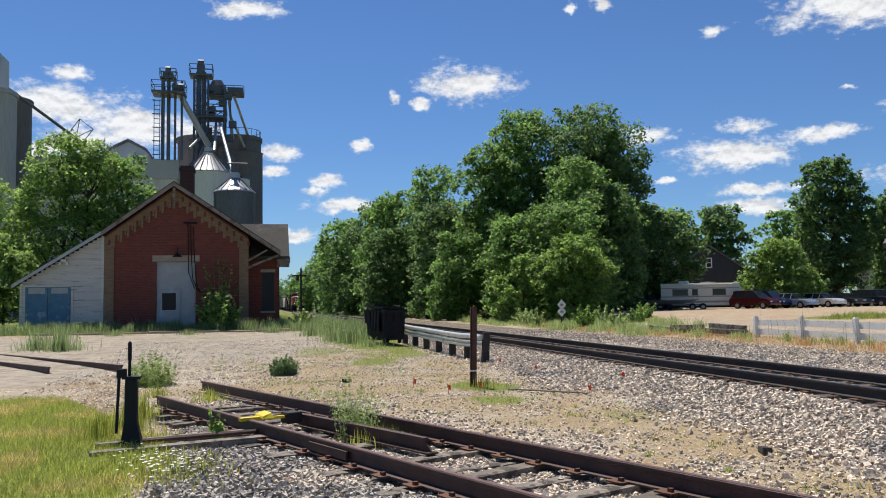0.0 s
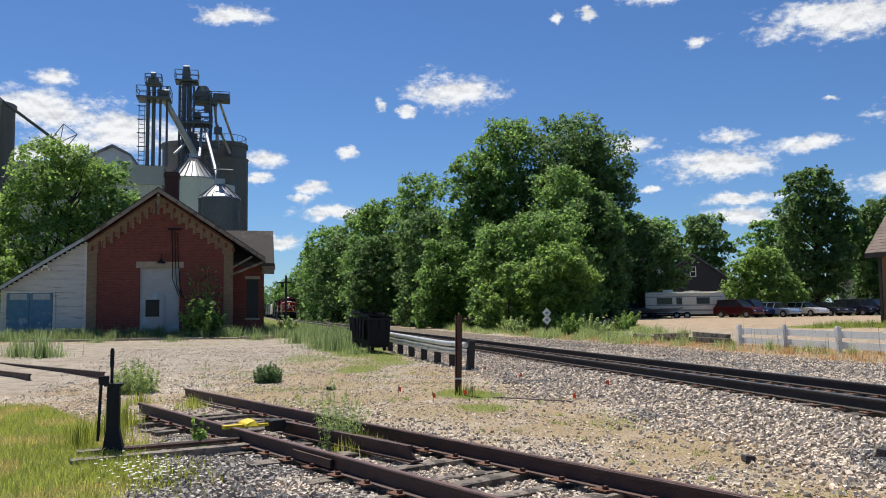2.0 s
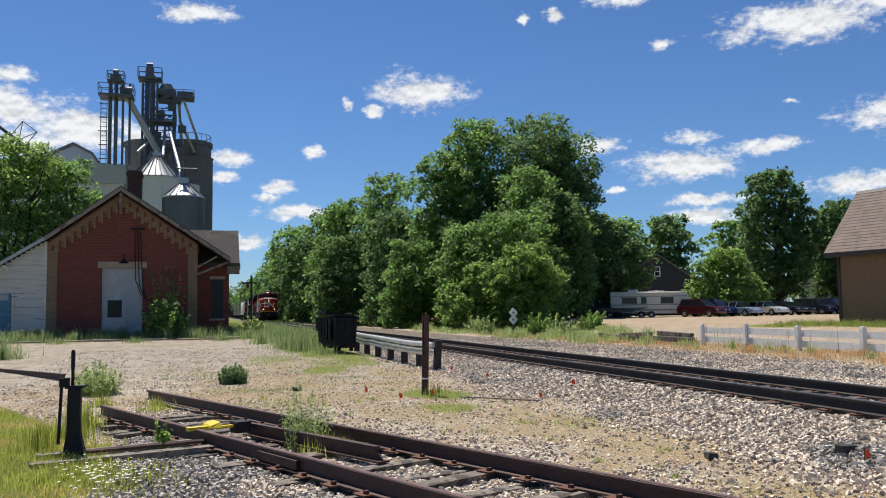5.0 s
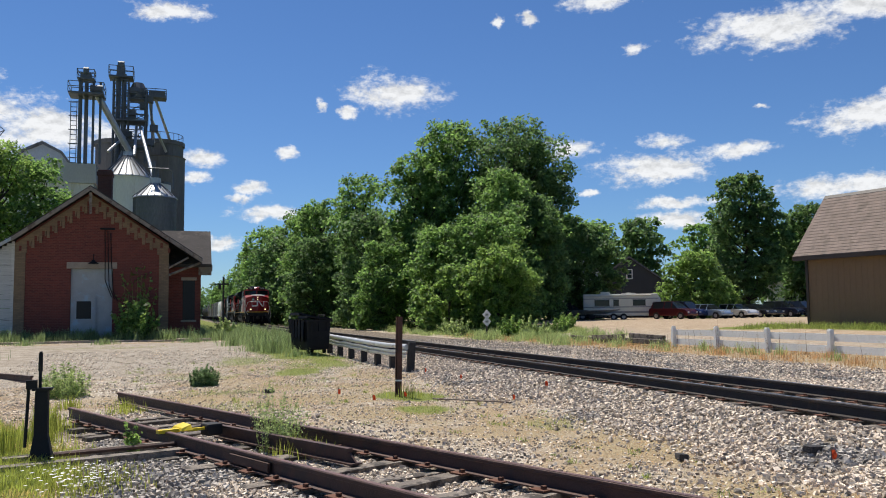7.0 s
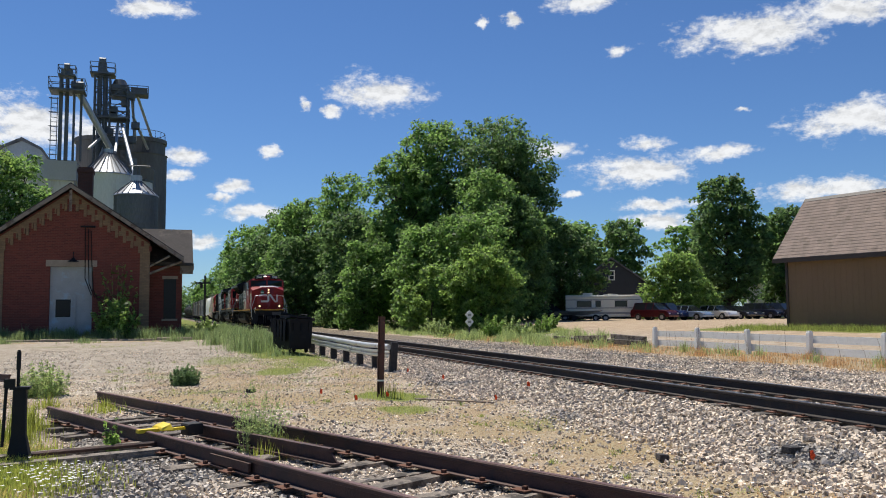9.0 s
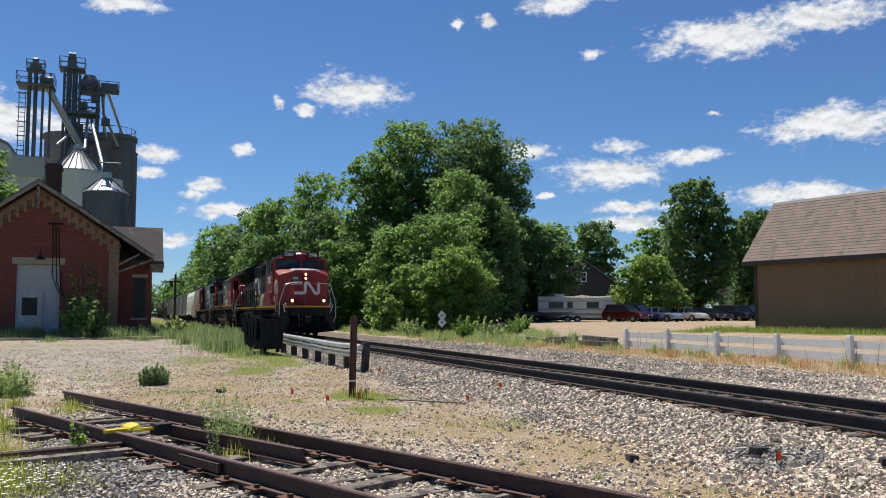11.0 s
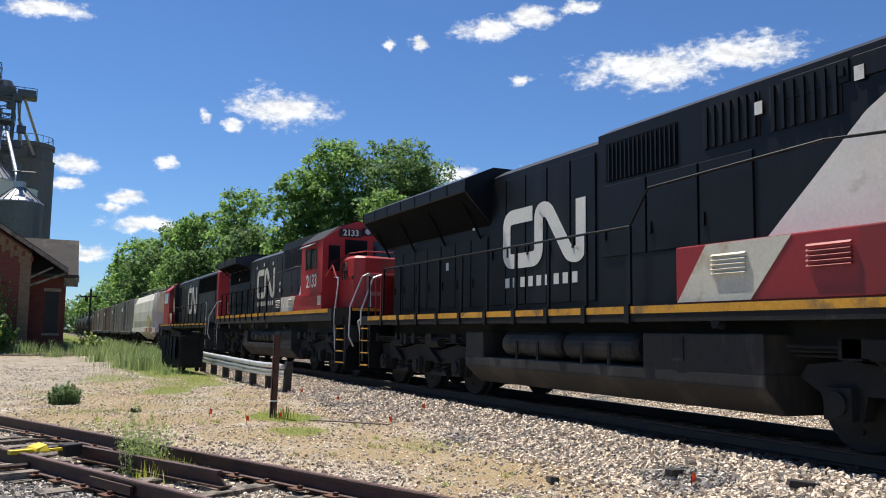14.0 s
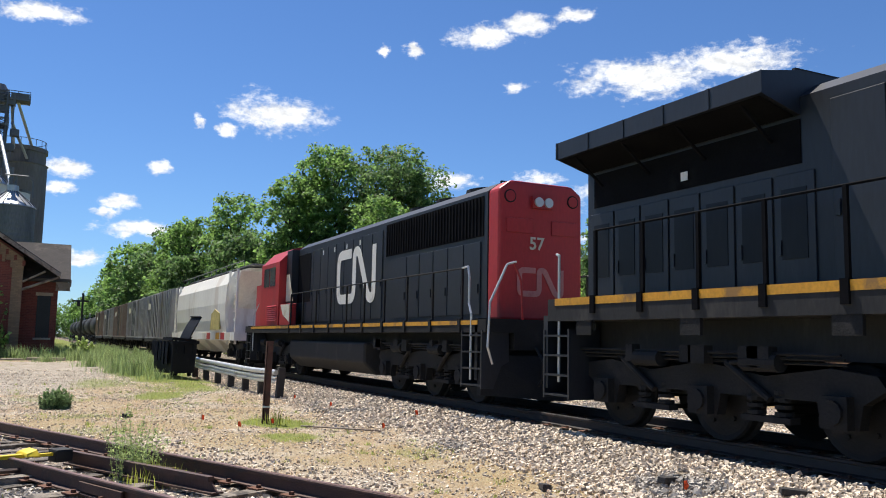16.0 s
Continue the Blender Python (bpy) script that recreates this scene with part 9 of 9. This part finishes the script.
def leafy_plant(name, label, x, y, h, r, material, n, seed, blade=0.07, stems=7, foot=0.3):
    """Stems that rise from a tuft and spread, each clothed in leaves from near the ground to its tip."""
    rnd = random.Random(seed)
    p = thing(name, label, "weed" if h < 1.4 else "shrub", at=pose(x, y, rise(x, y)))
    lobes = []
    for i in range(stems):
        a, d = i * 2.4, r * math.sqrt((i + 0.5) / stems)
        hh = h * (1.0 - 0.45 * (d / r) ** 2) * rnd.uniform(0.75, 1.05)
        root = (math.cos(a) * d * foot, math.sin(a) * d * foot, -0.03)
        top = (math.cos(a) * d, math.sin(a) * d, hh)
        part("stem", Shape().rod(root, top, 0.0045 * max(0.5, h), 0.0015, 4), "weed", p)
        steps_up = 6
        for j in range(steps_up):
            q = (j + 0.6) / steps_up
            w = max(blade * 0.8, r * 0.2) * (1.15 - 0.75 * q)
            lobes.append(((lerp(root[0], top[0], q), lerp(root[1], top[1], q), hh * q), (w, w, h * 0.09)))
    lf = new("foliage", leaf_mesh("foliage", lobes, n, blade, material, seed, 0.15))
    lf.parent = p
    return p


def build_plants():
    rnd = random.Random(21)
    lawn = []
    for _ in range(95000):
        x, y = rnd.uniform(-6.5, -0.9), 4.5 + 13 * rnd.random() ** 1.2
        g, d, pv = cover(x, y)
        if rnd.random() < g:
            lawn.append((x, y, 1.0))
    blades("lawn_grass", "bright green lawn grass beside the siding", "grass", [p for p in lawn if noise.noise((p[0] * 0.9, p[1] * 0.9, 17)) < 0.2], 0.04, 0.13, 0.006, 1.0)
    blades("lawn_straw", "yellowed grass in the lawn", "yellowgrass", [p for p in lawn if noise.noise((p[0] * 0.9, p[1] * 0.9, 17)) >= 0.2], 0.03, 0.12, 0.006, 1.1)
    sparse, dry, straw = [], [], []
    for _ in range(60000):
        x, y = rnd.uniform(-3, 6.6), 5 + 30 * rnd.random() ** 1.5
        g, d, pv = cover(x, y)
        if rnd.random() < g:
            sparse.append((x, y, 1.0))
        elif rnd.random() < d:
            straw.append((x, y, 1.0))
    for _ in range(260):  # seedlings and small tufts all over the yard
        cx, cy = rnd.uniform(-1.5, 5.6), 6 + 20 * rnd.random() ** 1.2
        if abs(cx - (5.44 - 0.434 * cy)) > 1.2 and noise.noise((cx * 0.5, cy * 0.5, 31)) > -0.15:
            sparse += tuft(rnd, cx, cy, rnd.uniform(0.08, 0.3), rnd.randint(8, 40), rnd.uniform(0.5, 1.3))
    blades("yard_grass", "patchy green grass on the gravel yard", "yardgrass", sparse, 0.025, 0.1, 0.009, 1.2)
    blades("yard_straw", "short dead straw on the gravel yard", "drygrass", straw, 0.012, 0.05, 0.006, 2.4)
    for _ in range(22000):
        x, y = rnd.uniform(15.5, 20.6), rnd.uniform(6, 60)
        g, d, pv = cover(x, y)
        if rnd.random() < d:
            dry.append((x, y, rnd.uniform(0.4, 1.1)))
    for _ in range(60):
        cx, cy = rnd.uniform(16.5, 21.5), rnd.uniform(9, 44)
        dry += tuft(rnd, cx, cy, 0.5, 70, 1.4)
    blades("dry_grass", "dry straw-coloured grass along the line", "drygrass", dry, 0.06, 0.26, 0.012)
    stalks = []
    for _ in range(46):
        stalks.append((rnd.uniform(18.9, 19.8), rnd.uniform(12, 31), rnd.uniform(0.5, 1.0)))
    blades("dry_stalks", "tall thin dead weed stalks by the fence", "drystalk", stalks, 0.9, 1.5, 0.014, 0.5)
    strip = []
    for _ in range(9000):
        k = rnd.uniform(-2.5, 13.5)
        off = rnd.uniform(0.05, 2.6)
        strip.append((29.7 + 0.203 * k - 0.979 * off, 33.7 - 0.979 * k - 0.203 * off, rnd.uniform(0.5, 1.3)))
    blades("barn_lawn", "green uncut grass before the brown barn", "yardgrass", strip, 0.08, 0.3, 0.016, 0.6)
    wild = []
    for _ in range(150):
        cx, cy = rnd.uniform(16, 24), rnd.uniform(34, 70)
        if noise.noise((cx * 0.3, cy * 0.3, 2)) > -0.2 and not (cx > 19.5 and cy < 40):
            wild += tuft(rnd, cx, cy, 0.9, 150, rnd.uniform(0.45, 1.0))
    for _ in range(40):
        wild += tuft(rnd, rnd.uniform(17.6, 20.3), rnd.uniform(10, 44), 0.6, 80, 0.6)
    blades("trackside_weeds", "tall green weeds and grass before the trees", "weed", wild, 0.2, 0.85, 0.018, 0.6)
    tall = []
    for _ in range(300):
        cx, cy = rnd.uniform(-11.5, 6.0), rnd.uniform(38.6, 44.5 if rnd.random() < 0.6 else 70)
        if cx < -0.2 and cy > 41.6:
            cy = rnd.uniform(38.7, 41.6)
        tall += tuft(rnd, cx, cy, 0.6, 120, rnd.uniform(0.4, 1.1))
    for cx, cy, n, k in ((-6.4, 29.2, 420, 1.5), (-7.3, 30, 300, 1.2), (3.3, 30.5, 380, 1.2), (3.0, 33, 380, 1.3), (2.4, 35, 300, 1.2), (3.8, 32, 300, 1.1), (1.8, 38.5, 300, 1.0), (4.6, 31.5, 260, 0.9), (3.1, 29.3, 420, 1.1), (2.7, 30.6, 420, 1.0), (3.6, 27.6, 160, 0.6), (2.0, 33.6, 300, 0.9), (0.5, 37.0, 240, 0.6), (-3.0, 36.8, 200, 0.5), (-6.0, 37.2, 200, 0.5)):
        tall += tuft(rnd, cx, cy, 0.9, n, k)
    blades("tall_weeds", "tall grey-green weeds before the depot", "tallweed", tall, 0.2, 0.75, 0.018, 0.5)
    low = []
    for cx, cy, n, k in ((-1.9, 16.6, 160, 0.6), (-1.75, 12.2, 320, 1.1), (-2.0, 11.2, 240, 1.0), (-1.8, 13.6, 200, 1.0), (-0.9, 15.5, 120, 0.7), (1.35, 9.95, 200, 0.7), (4.2, 15.4, 70, 0.8), (-1.15, 10.9, 60, 0.5)):
        low += tuft(rnd, cx, cy, 0.42, n, k)
    blades("edge_grass", "long grass round the switch stand", "grass", low, 0.2, 0.55, 0.012)
    leafy_plant("bushy_weed", "dense dark green weed on the yard", 0.5, 19.5, 0.5, 0.34, "bushweed", 3800, 41, 0.04, 22, 0.75)
    leafy_plant("bushy_weed", "feathery grey-green weed beside the lane", -2.3, 18.9, 0.8, 0.52, "weed", 4200, 42, 0.04, 24, 0.75)
    leafy_plant("tall_weed", "tall feathery weed growing between the rails", 1.18, 10.6, 0.85, 0.42, "weed", 3000, 43, 0.024, 24)
    leafy_plant("tall_weed", "tall thin weed stalk between the rails", 0.98, 10.25, 1.05, 0.16, "weed", 260, 44, 0.02, 5)
    leafy_plant("tall_weed", "leafy green weed beside the rusty rail", -0.55, 10.75, 0.55, 0.16, "leaflight", 160, 45, 0.06, 4)
    leafy_plant("shrub", "bright green shrub before the depot", -2.0, 39.7, 2.15, 1.15, "leaflight", 1700, 46, 0.16, 14)
    leafy_plant("vine", "thin climbing shrub against the depot wall", -2.0, 41.4, 4.3, 1.1, "leaflight", 620, 47, 0.15, 12)
    for i, (x, y, h, r) in enumerate(((20.0, 49, 1.9, 0.9), (22.5, 52, 1.7, 0.9), (17.6, 52, 1.5, 0.8), (24.0, 50, 1.3, 0.9), (18.5, 57, 1.6, 0.9), (21.0, 46.5, 1.2, 0.8), (26, 53, 1.5, 1.0), (2.2, 45.5, 1.2, 0.8))):
        leafy_plant("shrub", "light green trackside shrub", x, y, h * 0.85, r, "leaflight" if i % 3 == 0 else "weed", 1300, 60 + i, 0.12, 10)
    # daisies in the dark gravel
    fl = Shape()
    for _ in range(110):
        x, y = -0.95 + rnd.gauss(0, 0.24), 8.85 + rnd.gauss(0, 0.42)
        z = rise(x, y) + rnd.uniform(0.06, 0.15)
        r = rnd.uniform(0.012, 0.02)
        fl.add([(x + r * math.cos(k * 1.047), y + r * math.sin(k * 1.047), z + 0.003 * (k % 2)) for k in range(6)], [(0, 1, 2, 3, 4, 5)])
    tagged(new("daisies", mesh_of(fl, "daisy", name="daisies")), "small white daisies in the dark gravel", "flowers", kind="stuff")
    dl = []
    for _ in range(1500):
        dl.append((-0.95 + rnd.gauss(0, 0.3), 8.85 + rnd.gauss(0, 0.5), 1.0))
    blades("daisy_leaves", "low green leaves under the daisies", "grass", dl, 0.03, 0.12, 0.014)


build_plants()


# ---- movement ----
def motions():
    walk(LID[0], [(t, pose(0.5, 0, 1.17, 0, a, 0)) for t, a in ((0.0, 12), (13.9, 12), (14.1, 22), (14.3, 30), (14.5, 40), (14.7, 62), (14.8, 78), (15.0, 101), (15.3, 112), (15.6, 117), (16.0, 119))])
    for ob, off, turned in TRAIN:
        walk(ob, [(t, pose(TRACK, run(t) + off, 0, 0, 0, 180 if turned else 0)) for t in (0.0, 3.0, 6.0, 9.0, 11.5, 13.5, 14.5, 16.0)])
    turned_of = {ob.name: turned for ob, _, turned in TRAIN}
    for w, y in WHEELS:
        back = turned_of[w.parent.parent.name]
        rows = []
        for i in range(481):
            t = i / 30
            ang = (run(t) - 8.6) / WHEEL_R * (1 if not back else -1)
            rows.append((t, pose(0, y, WHEEL_R, -math.degrees(ang), 0, 0)))
        walk(w, rows)


motions()
